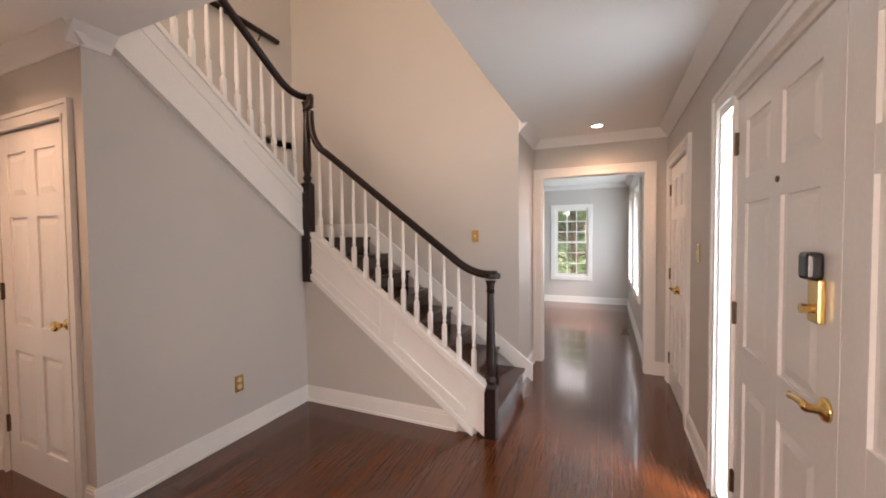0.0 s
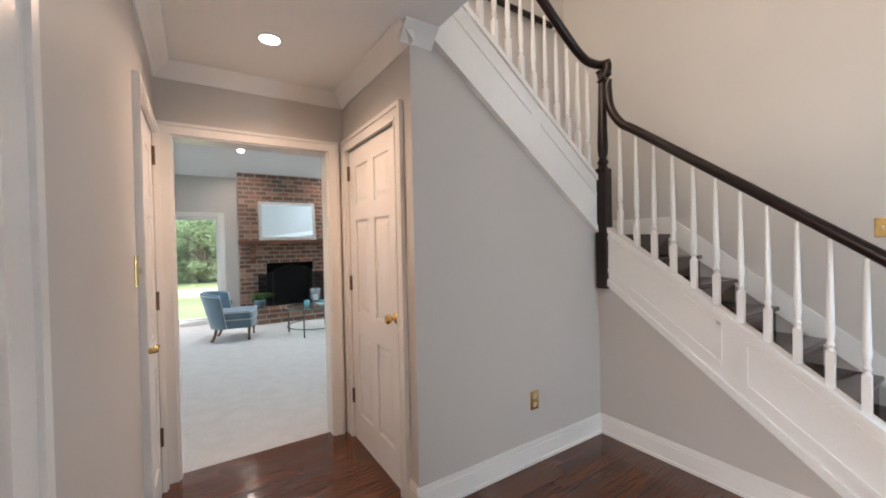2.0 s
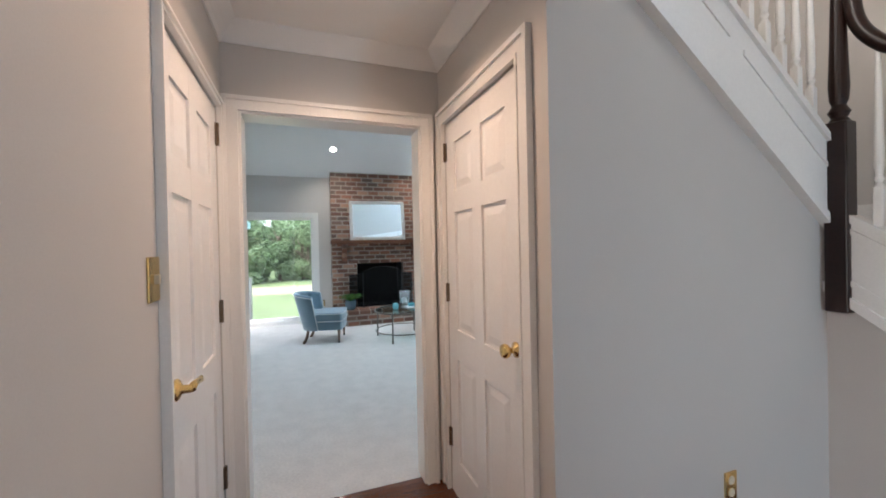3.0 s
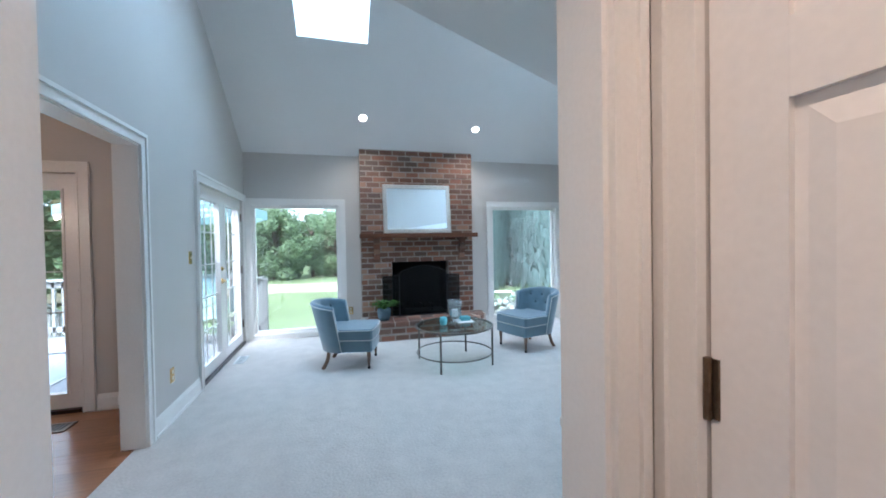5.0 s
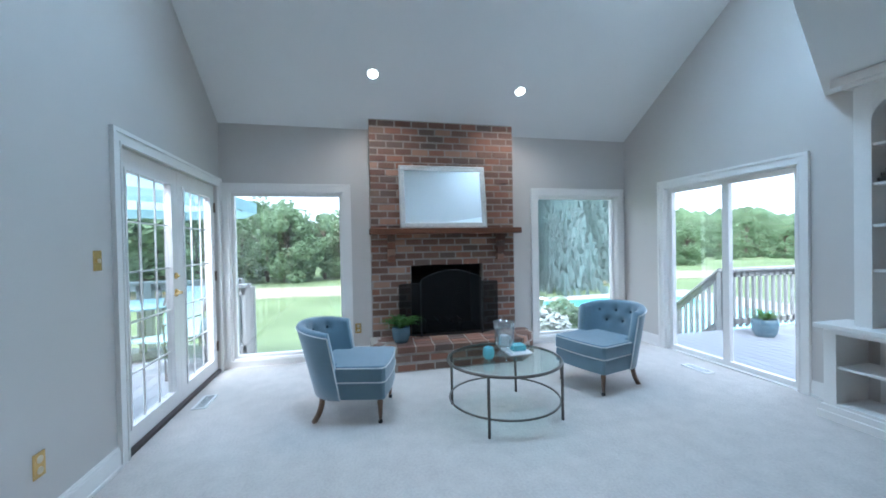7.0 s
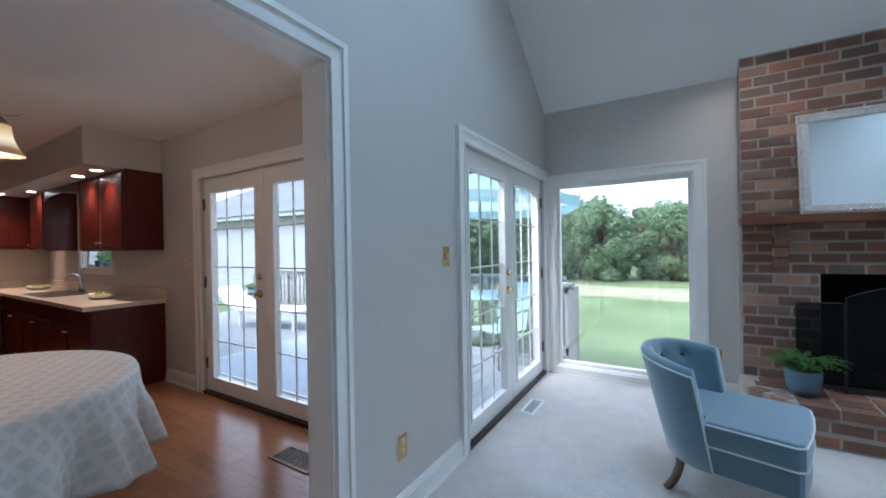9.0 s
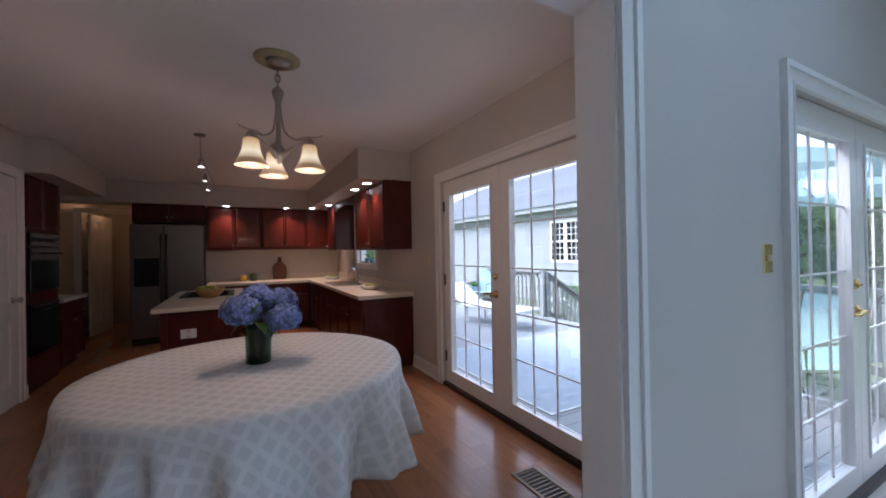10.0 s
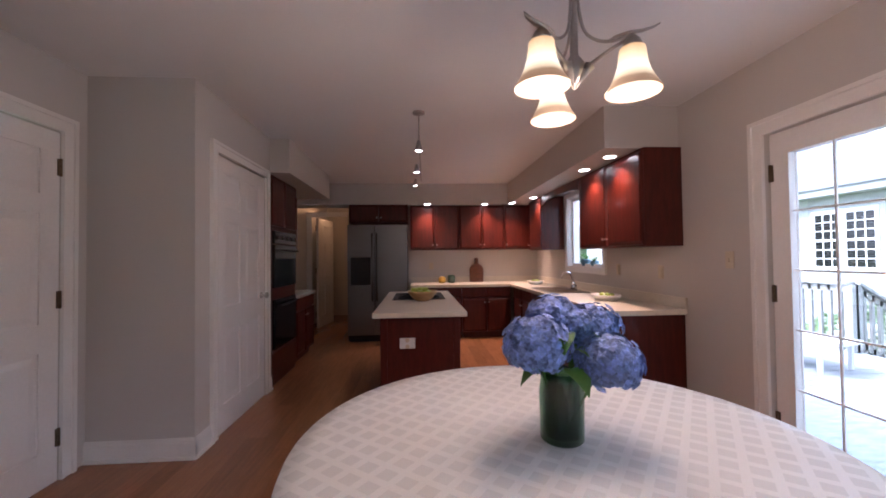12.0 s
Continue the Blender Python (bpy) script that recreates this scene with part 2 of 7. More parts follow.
def lathe(bm, profile, at=(0, 0, 0), seg=20, sx=1.0, sy=1.0):
    """Turns (radius, height) rows about the upright axis."""
    rings = []
    for r, z in profile:
        rings.append([bm.verts.new((at[0] + sx * r * math.cos(2 * math.pi * k / seg), at[1] + sy * r * math.sin(2 * math.pi * k / seg), at[2] + z)) for k in range(seg)])
    for p, q in zip(rings, rings[1:]):
        for k in range(seg):
            bm.faces.new((p[k], p[(k + 1) % seg], q[(k + 1) % seg], q[k]))
    bm.faces.new(rings[0][::-1]), bm.faces.new(rings[-1])
    return bm


def tube(bm, pts, r, seg=10, closed=False):
    """A round bar through pts; r a number or one for each point."""
    pts = [Vector(p) for p in pts]
    n = len(pts)
    rings = []
    for i, p in enumerate(pts):
        a = pts[(i - 1) % n] if closed or i else pts[0]
        b = pts[(i + 1) % n] if closed or i < n - 1 else pts[-1]
        d = (b - a).normalized()
        u = d.cross(Vector((0, 0, 1)))
        if u.length < 0.01:
            u = d.cross(Vector((1, 0, 0)))
        u.normalize()
        w = d.cross(u)
        rr = r[i] if isinstance(r, (list, tuple)) else r
        rings.append([bm.verts.new(p + rr * (math.cos(2 * math.pi * k / seg) * u + math.sin(2 * math.pi * k / seg) * w)) for k in range(seg)])
    last = n if closed else n - 1
    for i in range(last):
        p, q = rings[i], rings[(i + 1) % n]
        for k in range(seg):
            bm.faces.new((p[k], p[(k + 1) % seg], q[(k + 1) % seg], q[k]))
    if not closed:
        bm.faces.new(rings[0][::-1]), bm.faces.new(rings[-1])
    bmesh.ops.recalc_face_normals(bm, faces=bm.faces[:])
    return bm


def ring(cx, cy, z, r, n=32):
    return [(cx + r * math.cos(2 * math.pi * k / n), cy + r * math.sin(2 * math.pi * k / n), z) for k in range(n)]


def pierced(axis, p0, p1, a0, a1, z0, z1, holes=()):
    """A wall across axis from p0 to p1, from a0 to a1 along it, with holes (a0, a1, z0, z1) right through."""
    bm = bmesh.new()
    cuts = sorted({a0, a1, *[min(max(h[i], a0), a1) for h in holes for i in (0, 1)]})
    for a, b in zip(cuts, cuts[1:]):
        mid = (a + b) / 2
        spans = sorted((h[2], h[3]) for h in holes if h[0] < mid < h[1])
        z = z0
        for lo, hi in spans + [(z1, z1)]:
            if lo > z + 1e-4:
                box(bm, *((p0, a, z, p1, b, lo) if axis == "x" else (a, p0, z, b, p1, lo)))
            z = max(z, hi)
    bmesh.ops.remove_doubles(bm, verts=bm.verts[:], dist=1e-5)
    return bm


def wall(name, axis, p0, p1, a0, a1, z0, z1, holes=(), label="plain wall in smooth greige paint", mat=None):
    return setting(name, pierced(axis, p0, p1, a0, a1, z0, z1, holes), mat or PAINT, label, "wall")


def casing(axis, face, out, a0, a1, top, width=0.09, bottom=0.0, sill=False, name="trim"):
    """A moulded casing round an opening a0..a1 on the wall's face; out: which way (+1, -1) it stands proud."""
    bm = bmesh.new()
    for w0, w1, d in ((0.002, width - 0.003, 0.016), (width * 0.72, width, 0.026), (0.0, width * 0.16, 0.021)):
        d *= out
        rows = [(a0 - w1, a0 - w0, bottom, top + w0), (a1 + w0, a1 + w1, bottom, top + w0), (a0 - w1, a1 + w1, top + w0, top + w1)]
        if sill:
            rows.append((a0 - w1, a1 + w1, bottom - w1, bottom - w0))
            rows[0] = (a0 - w1, a0 - w0, bottom - w0, top + w0)
            rows[1] = (a1 + w0, a1 + w1, bottom - w0, top + w0)
        for a, b, lo, hi in rows:
            box(bm, *((face, a, lo, face + d, b, hi) if axis == "x" else (a, face, lo, b, face + d, hi)))
    return setting(name, bm, TRIM, "white painted moulded casing round an opening", "trim")


def lining(axis, p0, p1, a0, a1, top, label, t=0.012):
    """The jamb boards inside an opening, one bent piece."""
    pts = [(a0, 0), (a0, top), (a1, top), (a1, 0), (a1 - t, 0), (a1 - t, top - t), (a0 + t, top - t), (a0 + t, 0)]
    return setting("door_lining", prism(bmesh.new(), pts, axis, p0, p1), TRIM, label, "trim")


def skirting(rows, name="baseboard"):
    """Baseboards: rows (axis, face, out, a0, a1)."""
    bm = bmesh.new()
    for axis, face, out, a0, a1 in rows:
        for lo, hi, d in ((0.0, 0.105, 0.015), (0.105, 0.122, 0.011), (0.122, 0.134, 0.006), (0.0, 0.02, 0.024)):
            d *= out
            box(bm, *((face, a0, lo, face + d, a1, hi) if axis == "x" else (a0, face, lo, a1, face + d, hi)))
    return setting(name, bm, TRIM, "white painted baseboard with a stepped top", "baseboard")


def crown(rows, z, name="trim", size=0.085):
    """Crown mouldings under a ceiling at z: rows (axis, face, out, a0, a1)."""
    bm = bmesh.new()
    s = size
    for axis, face, out, a0, a1 in rows:
        pts = [(0, 0), (s, 0), (0.94 * s, -0.1 * s), (0.72 * s, -0.3 * s), (0.45 * s, -0.55 * s), (0.22 * s, -0.8 * s), (0.1 * s, -s), (0, -s)]
        prism(bm, [(face + out * p, z + q) for p, q in pts], "y" if axis == "x" else "x", a0, a1)
    return setting(name, bm, CEIL, "white painted crown moulding below the ceiling", "trim")

# ---- structure: foyer, stairwell and dining room ----
H = 2.465          # flat ceilings
UP = 5.05          # stairwell ceiling
setting("floor_foyer", boxes((-3.52, -1.6, -0.12, 0.7, 4.52, -0.016)), MORTAR, "dark subfloor under the oak boards", "floor")
setting("floor_dining", boxes((-3.6, 4.52, -0.12, 0.6, 8.8, -0.016)), MORTAR, "dark subfloor under the oak boards", "floor")
setting("floor_family", boxes((-8.95, -0.79, -0.12, -3.52, 4.5, 0.0)), CARPET, "pale cut-pile carpet, wall to wall", "floor")
setting("floor_kitchen", boxes((-6.85, -10.0, -0.12, -2.2, -0.79, -0.012)), MORTAR, "subfloor under the kitchen boards", "floor")

# front wall with the double door, a sidelight and the coat closet
wall("wall_front", "x", 0.56, 0.72, -1.6, 4.6, 0, H, [(0.52, 2.53, 0, 2.06), (3.38, 4.26, 0, 2.045)])
wall("wall_front_upper", "x", 0.56, 0.72, -1.6, 4.6, 2.72, UP)
setting("closet_back", boxes((0.72, 3.2, 0, 1.3, 3.22, H), (0.72, 4.4, 0, 1.3, 4.42, H), (1.3, 3.2, 0, 1.32, 4.42, H)), PAINT, "closet inside walls", "wall")
casing("x", 0.56, -1, 0.52, 2.53, 2.06)
casing("x", 0.56, -1, 3.38, 4.26, 2.045)
# wall to the dining room
wall("wall_dining", "y", 4.467, 4.587, -0.75, 0.72, 0, H, [(-0.663, 0.37, 0, 2.06)])
setting("wall_stair", boxes((-3.62, 3.68, 0, -0.75, 4.587, UP)), PAINT, "tall greige stairwell wall", "wall")
casing("y", 4.467, -1, -0.663, 0.37, 2.06)
lining("y", 4.465, 4.589, -0.663, 0.37, 2.06, "white painted jamb of the dining opening")
# dining room shell
wall("wall_dining_far", "y", 8.6, 8.75, -3.7, 0.6, 0, H, [(-1.03, -0.35, 0.55, 1.99)])
wall("wall_dining_side", "x", 0.40, 0.56, 4.587, 8.75, 0, H, [(5.55, 6.55, 0.62, 2.06), (6.95, 7.95, 0.62, 2.06)])
wall("wall_dining_west", "x", -3.75, -3.62, 4.587, 8.75, 0, H)
setting("ceiling_dining", boxes((-3.7, 4.587, H, 0.6, 8.75, H + 0.15)), CEIL, "flat white ceiling", "ceiling")
casing("y", 8.6, -1, -1.03, -0.35, 1.99, 0.075, 0.55, True)
casing("x", 0.40, -1, 5.55, 6.55, 2.06, 0.075, 0.62, True)
casing("x", 0.40, -1, 6.95, 7.95, 2.06, 0.075, 0.62, True)

# wall between foyer and family room, the wall under the stairs, the closet under the stairs
wall("wall_family_door", "x", -3.59, -3.45, -1.6, 4.6, 0, H, [(0.115, 1.045, 0, 2.055)])
casing("x", -3.45, 1, 0.115, 1.045, 2.055, 0.07)
casing("x", -3.59, -1, 0.115, 1.045, 2.055, 0.09)
lining("x", -3.592, -3.448, 0.115, 1.045, 2.055, "white painted jamb of the family room opening")
wall("wall_closet", "y", 1.16, 1.25, -3.45, -2.39, 0, H, [(-3.355, -2.565, 0, 2.05)])
casing("y", 1.16, -1, -3.355, -2.565, 2.05, 0.085)
wall("wall_powder", "y", -0.08, 0.04, -3.45, -1.3, 0, H, [(-3.355, -2.585, 0, 2.035)])
casing("y", 0.04, 1, -3.355, -2.585, 2.035, 0.032)
setting("powder_back", boxes((-3.45, -0.9, 0, -2.4, -0.88, H)), PAINT, "plain wall behind the powder room door", "wall")
setting("trim_opening", boxes((-1.42, 0.04, 0, -1.31, 0.056, 2.1), (-1.30, -0.082, 0, -1.288, 0.045, 2.1), (-1.42, 0.04, 0, -1.39, 0.064, 2.1)), TRIM, "white casing at the end of the wall", "trim")
# unseen closing wall; its window opening is added to hold a fill lamp
wall("wall_behind", "y", -1.72, -1.6, -3.6, 0.72, 0, 2.72, [(-1.32, 0.32, 0.58, 2.12)])
casing("y", -1.6, 1, -1.32, 0.32, 2.12, 0.075, 0.58, True)
# the wall under the upper flight: a slanted top along the stringer
bm = prism(bmesh.new(), [(1.25, 0), (2.66, 0), (2.66, 1.42), (1.28, 2.45), (1.25, 2.45)], "x", -2.5, -2.39)
setting("wall_under_stairs", bm, PAINT, "greige wall under the upper stair flight", "wall")
bm = prism(bmesh.new(), [(-2.5, 0), (-0.84, 0), (-0.84, 0.05), (-2.39, 1.17), (-2.5, 1.17)], "y", 2.66, 2.74)
setting("wall_under_steps", bm, PAINT, "greige triangular wall under the lower stair flight", "wall")

# foyer ceiling round the stairwell, and the upper storey's shell
setting("ceiling_foyer", boxes((-3.59, -1.6, H, 0.72, 1.285, 2.7), (-0.72, 1.285, H, 0.72, 3.68, 2.7), (-0.75, 3.68, H, 0.72, 4.6, 2.7)), CEIL, "flat white ceiling round the open stairwell", "ceiling")
wall("wall_stairwell_west", "x", -3.62, -3.5, 1.2, 3.7, 1.42, UP)
wall("wall_upper_west", "x", -3.62, -3.5, -1.7, 1.2, 2.7, UP)
wall("wall_upper_back", "y", -1.6, -1.5, -3.6, 0.6, 2.72, UP, [(-2.6, -0.9, 3.3, 4.75)])
setting("ceiling_upper", boxes((-3.7, -1.75, UP, 0.8, 4.7, UP + 0.15)), CEIL, "flat white ceiling of the upper hall", "ceiling")
crown([("x", 0.56, -1, -1.5, 4.467), ("y", 4.467, -1, -0.75, 0.56), ("x", -3.45, 1, 0.04, 1.16), ("y", 1.16, -1, -3.45, -2.34), ("x", -2.39, 1, 1.10, 1.285), ("x", -0.75, 1, 3.68, 4.467), ("y", 0.04, 1, -3.45, -1.3)], H)
crown([("y", 8.6, -1, -3.6, 0.4), ("x", 0.4, -1, 4.6, 8.6)], H)
skirting([("x", 0.56, -1, 2.62, 3.29), ("y", 4.467, -1, 0.46, 0.56), ("x", -2.39, 1, 1.142, 2.66), ("y", 2.66, -1, -2.39, -0.98), ("x", -0.75, 1, 3.68, 4.467), ("y", 1.16, -1, -2.48, -2.39), ("y", 0.04, 1, -2.5, -1.3)])
skirting([("y", 8.6, -1, -3.6, 0.4), ("x", 0.4, -1, 4.59, 8.6)])

# ---- structure: family room ----
X0, SL, Z0 = -8.82, 0.635, 2.69        # vault: eaves on the fireplace wall, slope, height there


def vault(x):
    return Z0 + SL * (x - X0)


wall("wall_fireplace", "x", -8.97, X0, -0.86, 4.5, 0, 2.72, [(-0.64, 0.575, 0.07, 1.945), (1.29, 2.28, 0.15, 1.21), (3.04, 4.245, 0.07, 1.94)])
casing("x", X0, 1, -0.64, 0.575, 1.945, 0.09, 0.07, True)
casing("x", X0, 1, 3.04, 4.245, 1.94, 0.09, 0.07, True)
FRENCH, KOP = (-8.73, -6.985, 0, 1.985), (-5.88, -4.2, 0, 2.055)
bm = pierced("y", -0.855, -0.725, X0, -3.45, 0, 2.45, [FRENCH, KOP])
prism(bm, [(X0, 2.45), (X0, vault(X0)), (-3.45, vault(-3.45)), (-3.45, 2.45)], "y", -0.855, -0.725)
setting("wall_gable_south", bm, PAINT, "greige gable wall up to the vaulted ceiling", "wall")
casing("y", -0.725, 1, FRENCH[0], FRENCH[1], 1.985, 0.09)
casing("y", -0.725, 1, KOP[0], KOP[1], 2.055, 0.085)
casing("y", -0.855, -1, KOP[0], KOP[1], 2.055, 0.08)
lining("y", -0.857, -0.723, KOP[0] - 0.002, KOP[1] + 0.002, 2.057, "white painted jamb of the kitchen opening")
SLIDE = (-8.115, -6.685, 0, 1.94)
bm = pierced("y", 4.37, 4.5, X0, -3.45, 0, 2.45, [SLIDE])
prism(bm, [(X0, 2.45), (X0, vault(X0)), (-3.45, vault(-3.45)), (-3.45, 2.45)], "y", 4.37, 4.5)
setting("wall_gable_north", bm, PAINT, "greige gable wall up to the vaulted ceiling", "wall")
casing("y", 4.37, -1, SLIDE[0], SLIDE[1], 1.94, 0.09)
skirting([("y", -0.725, 1, -6.9, -5.985), ("x", X0, 1, 0.67, 0.95), ("x", X0, 1, 2.6, 2.95), ("y", 4.37, -1, -8.82, -8.21), ("y", 4.37, -1, -6.59, -6.3), ("x", -3.59, -1, 1.14, 4.37)])
# vaulted ceiling with two skylight wells
SKY_A, SKY_B = (-7.32, -6.42, 0.17, 0.93), (-7.32, -6.42, 2.72, 3.46)
bm = bmesh.new()
xs = [X0 - 0.15, -7.32, -6.42, -3.4]
ys = [-0.9, 0.17, 0.93, 2.72, 3.46, 4.55]
for i in range(3):
    for j in range(5):
        if i == 1 and j in (1, 3):
            continue
        prism(bm, [(xs[i], vault(xs[i])), (xs[i + 1], vault(xs[i + 1])), (xs[i + 1], vault(xs[i + 1]) + 0.24), (xs[i], vault(xs[i]) + 0.24)], "y", ys[j], ys[j + 1])
bmesh.ops.remove_doubles(bm, verts=bm.verts[:], dist=1e-4)
setting("ceiling_vault", bm, CEIL, "white vaulted ceiling with two skylight wells", "ceiling")
for s in (SKY_A, SKY_B):
    bm = bmesh.new()
    for x0, x1, y0, y1 in ((s[0], s[0] + 0.05, s[2], s[3]), (s[1] - 0.05, s[1], s[2], s[3]), (s[0], s[1], s[2], s[2] + 0.05), (s[0], s[1], s[3] - 0.05, s[3])):
        prism(bm, [(x0, vault(x0) + 0.52), (x1, vault(x1) + 0.52), (x1, vault(x1) + 0.6), (x0, vault(x0) + 0.6)], "y", y0, y1)
    well = bmesh.new()
    for x0, x1, y0, y1 in ((s[0] - 0.03, s[0], s[2] - 0.03, s[3] + 0.03), (s[1], s[1] + 0.03, s[2] - 0.03, s[3] + 0.03), (s[0], s[1], s[2] - 0.03, s[2]), (s[0], s[1], s[3], s[3] + 0.03)):
        prism(well, [(x0, vault(x0) + 0.242), (x1, vault(x1) + 0.242), (x1, vault(x1) + 0.6), (x0, vault(x0) + 0.6)], "y", y0, y1)
    setting("skylight_well", well, CEIL, "white boxed skylight well above the vaulted ceiling", "skylight")
    sk = setting("skylight_frame", bm, TRIM, "white skylight frame in the vaulted ceiling", "skylight")
    bm = bmesh.new()
    prism(bm, [(s[0] + 0.05, vault(s[0] + 0.05) + 0.585), (s[1] - 0.05, vault(s[1] - 0.05) + 0.585), (s[1] - 0.05, vault(s[1] - 0.05) + 0.595), (s[0] + 0.05, vault(s[0] + 0.05) + 0.595)], "y", s[2] + 0.05, s[3] - 0.05)
    part("pane", bm, PANE, sk).visible_shadow = False
# low flat ceiling with a slanting edge, and the drop above it
edge = [(-3.72, -0.73), (-6.49, 4.37)]
bm = prism(bmesh.new(), [edge[0], edge[1], (-3.5, 4.37), (-3.5, -0.73)], "z", 2.44, 2.56)
setting("ceiling_low", bm, CEIL, "low flat white ceiling beside the vault", "ceiling")
bm = bmesh.new()
(ax, ay), (bx, by) = edge
q = [bm.verts.new(p) for p in ((ax, ay, 2.56), (bx, by, 2.56), (bx, by, vault(bx) + 0.1), (ax, ay, vault(ax) + 0.1), (ax + 0.12, ay, 2.56), (bx + 0.12, by, 2.56), (bx + 0.12, by, vault(bx) + 0.1), (ax + 0.12, ay, vault(ax) + 0.1))]
for f in ((0, 1, 2, 3), (7, 6, 5, 4), (0, 4, 5, 1), (3, 2, 6, 7), (0, 3, 7, 4), (1, 5, 6, 2)):
    bm.faces.new([q[i] for i in f])
setting("wall_drop", bm, PAINT, "greige wall above the edge of the low ceiling", "wall")

# ---- structure: kitchen ----
KX = -6.71
wall("wall_kitchen_west", "x", -6.86, KX, -7.9, -0.855, 0, H + 0.1, [(-3.345, -1.52, 0, 1.99), (-6.36, -5.36, 1.12, 2.06)])
casing("x", KX, 1, -3.345, -1.52, 1.99, 0.09)
casing("x", KX, 1, -6.36, -5.36, 2.06, 0.07, 1.12, True)
wall("wall_kitchen_back", "y", -7.9, -7.75, -6.86, -3.45, 0, H)
wall("wall_kitchen_east", "x", -2.5, -2.38, -3.767, -0.855, 0, H, [(-3.59, -2.72, 0, 2.045)])
casing("x", -2.5, -1, -3.59, -2.72, 2.045, 0.09)
wall("wall_kitchen_return", "y", -3.887, -3.767, -3.165, -2.38, 0, H)
wall("wall_pantry", "x", -3.165, -3.045, -5.05, -3.887, 0, H, [(-4.91, -4.02, 0, 2.05)])
casing("x", -3.165, -1, -4.91, -4.02, 2.05, 0.075)
setting("pantry_back", boxes((-2.5, -5.2, 0, -2.4, -3.887, H)), PAINT, "plain pantry wall", "wall")
setting("wall_oven_back", boxes((-2.6, -7.0, 0, -2.45, -5.0, H), (-2.6, -5.05, 0, -3.1, -5.0, H)), PAINT, "greige wall behind the oven cabinet", "wall")
setting("wall_hall", boxes((-2.6, -9.9, 0, -2.45, -7.0, H), (-3.6, -9.9, 0, -3.45, -7.75, H), (-3.6, -10.0, 0, -2.45, -9.9, H)), PAINT, "greige walls of the back hall", "wall")
setting("wall_kitchen_near", boxes((-3.5, -0.855, 0, -2.38, -0.725, H)), PAINT, "plain greige wall", "wall")
setting("ceiling_kitchen", boxes((-6.86, -10.0, H, -2.3, -0.855, H + 0.12)), CEIL, "flat white kitchen ceiling", "ceiling")
setting("soffit", boxes((KX, -7.75, 2.125, -6.1, -4.1, H), (-6.1, -7.75, 2.125, -3.52, -7.34, H), (-3.52, -7.75, 2.125, -2.6, -7.34, H)), PAINT, "greige soffit above the wall cabinets", "soffit")
setting("soffit_oven", boxes((-3.35, -6.8, 2.13, -2.6, -5.05, H)), PAINT, "greige soffit above the oven cabinet", "soffit")
skirting([("x", KX, 1, -4.05, -3.44), ("x", KX, 1, -1.42, -0.86), ("y", -3.767, 1, -3.18, -2.5), ("x", -3.165, -1, -3.95, -3.75), ("x", -3.165, -1, -5.05, -4.985), ("x", -2.5, -1, -2.62, -0.86)])

# ---- doors and windows ----


def six_panel(bm, w, h):
    """A six-panel leaf: x from 0 to w, thickness about y = 0."""
    s, m = (0.115, 0.1) if w > 0.6 else (0.07, 0.055)
    rails = [(0, 0.2), (0.76, 0.92), (1.55, 1.66), (h - 0.12, h)]
    box(bm, 0.004, -0.009, 0.004, w - 0.004, 0.009, h - 0.004)
    cols = [(s, (w - m) / 2), ((w + m) / 2, w - s)]
    for a, b in ((0, s), ((w - m) / 2, (w + m) / 2), (w - s, w)):
        box(bm, a, -0.02, 0, b, 0.02, h)
    for a, b in cols:
        for lo, hi in rails:
            box(bm, a, -0.0195, lo, b, 0.0195, hi)
        for (_, lo), (hi, _) in zip(rails, rails[1:]):
            for sgn in (-1, 1):
                inner, outer = 0.05, 0.012
                v = []
                for d, y in ((outer, 0.008), (inner, 0.017)):
                    v.append([bm.verts.new((px, sgn * y, pz)) for px, pz in ((a + d, lo + d), (b - d, lo + d), (b - d, hi - d), (a + d, hi - d))])
                for k in range(4):
                    bm.faces.new((v[0][k], v[0][(k + 1) % 4], v[1][(k + 1) % 4], v[1][k]))
                bm.faces.new(v[1])
    bmesh.ops.recalc_face_normals(bm, faces=bm.faces[:])
    return bm


def hinge(parent, x, z, side):
    bm = boxes((x - 0.016, side * 0.019, z - 0.05, x + 0.016, side * 0.024, z + 0.05))
    tube(bm, [(x, side * 0.028, z - 0.052), (x, side * 0.028, z + 0.052)], 0.007, 8)
    part("hinge", bm, NICKEL if side > 9 else HINGE, parent, "aged metal hinge")


HINGE = material("aged_bronze", (0.16, 0.11, 0.07), 0.4, 0.9, scale=20, vary=0.2)


def lever(parent, x, z, side, way, mat=None):
    bm = bmesh.new()
    prof = [(0.0, 0.0), (0.033, 0.0), (0.033, 0.006), (0.026, 0.012), (0.013, 0.018), (0.012, 0.045)]
    lathe(bm, prof[1:], seg=18)
    bmesh.ops.rotate(bm, verts=bm.verts[:], matrix=Matrix.Rotation(radians(90 if side < 0 else -90), 3, "X"))
    bmesh.ops.translate(bm, verts=bm.verts[:], vec=(x, side * 0.02, z))
    y = side * 0.062
    tube(bm, [(x, y, z), (x + way * 0.03, y, z + 0.004), (x + way * 0.07, y * 1.05, z + 0.002), (x + way * 0.105, y * 1.02, z - 0.008), (x + way * 0.118, y * 0.98, z - 0.002)], [0.013, 0.011, 0.0095, 0.009, 0.007], 10)
    part("lever_handle", bm, mat or BRASS, parent, "polished brass lever handle" if mat is None else "satin metal lever handle", True)


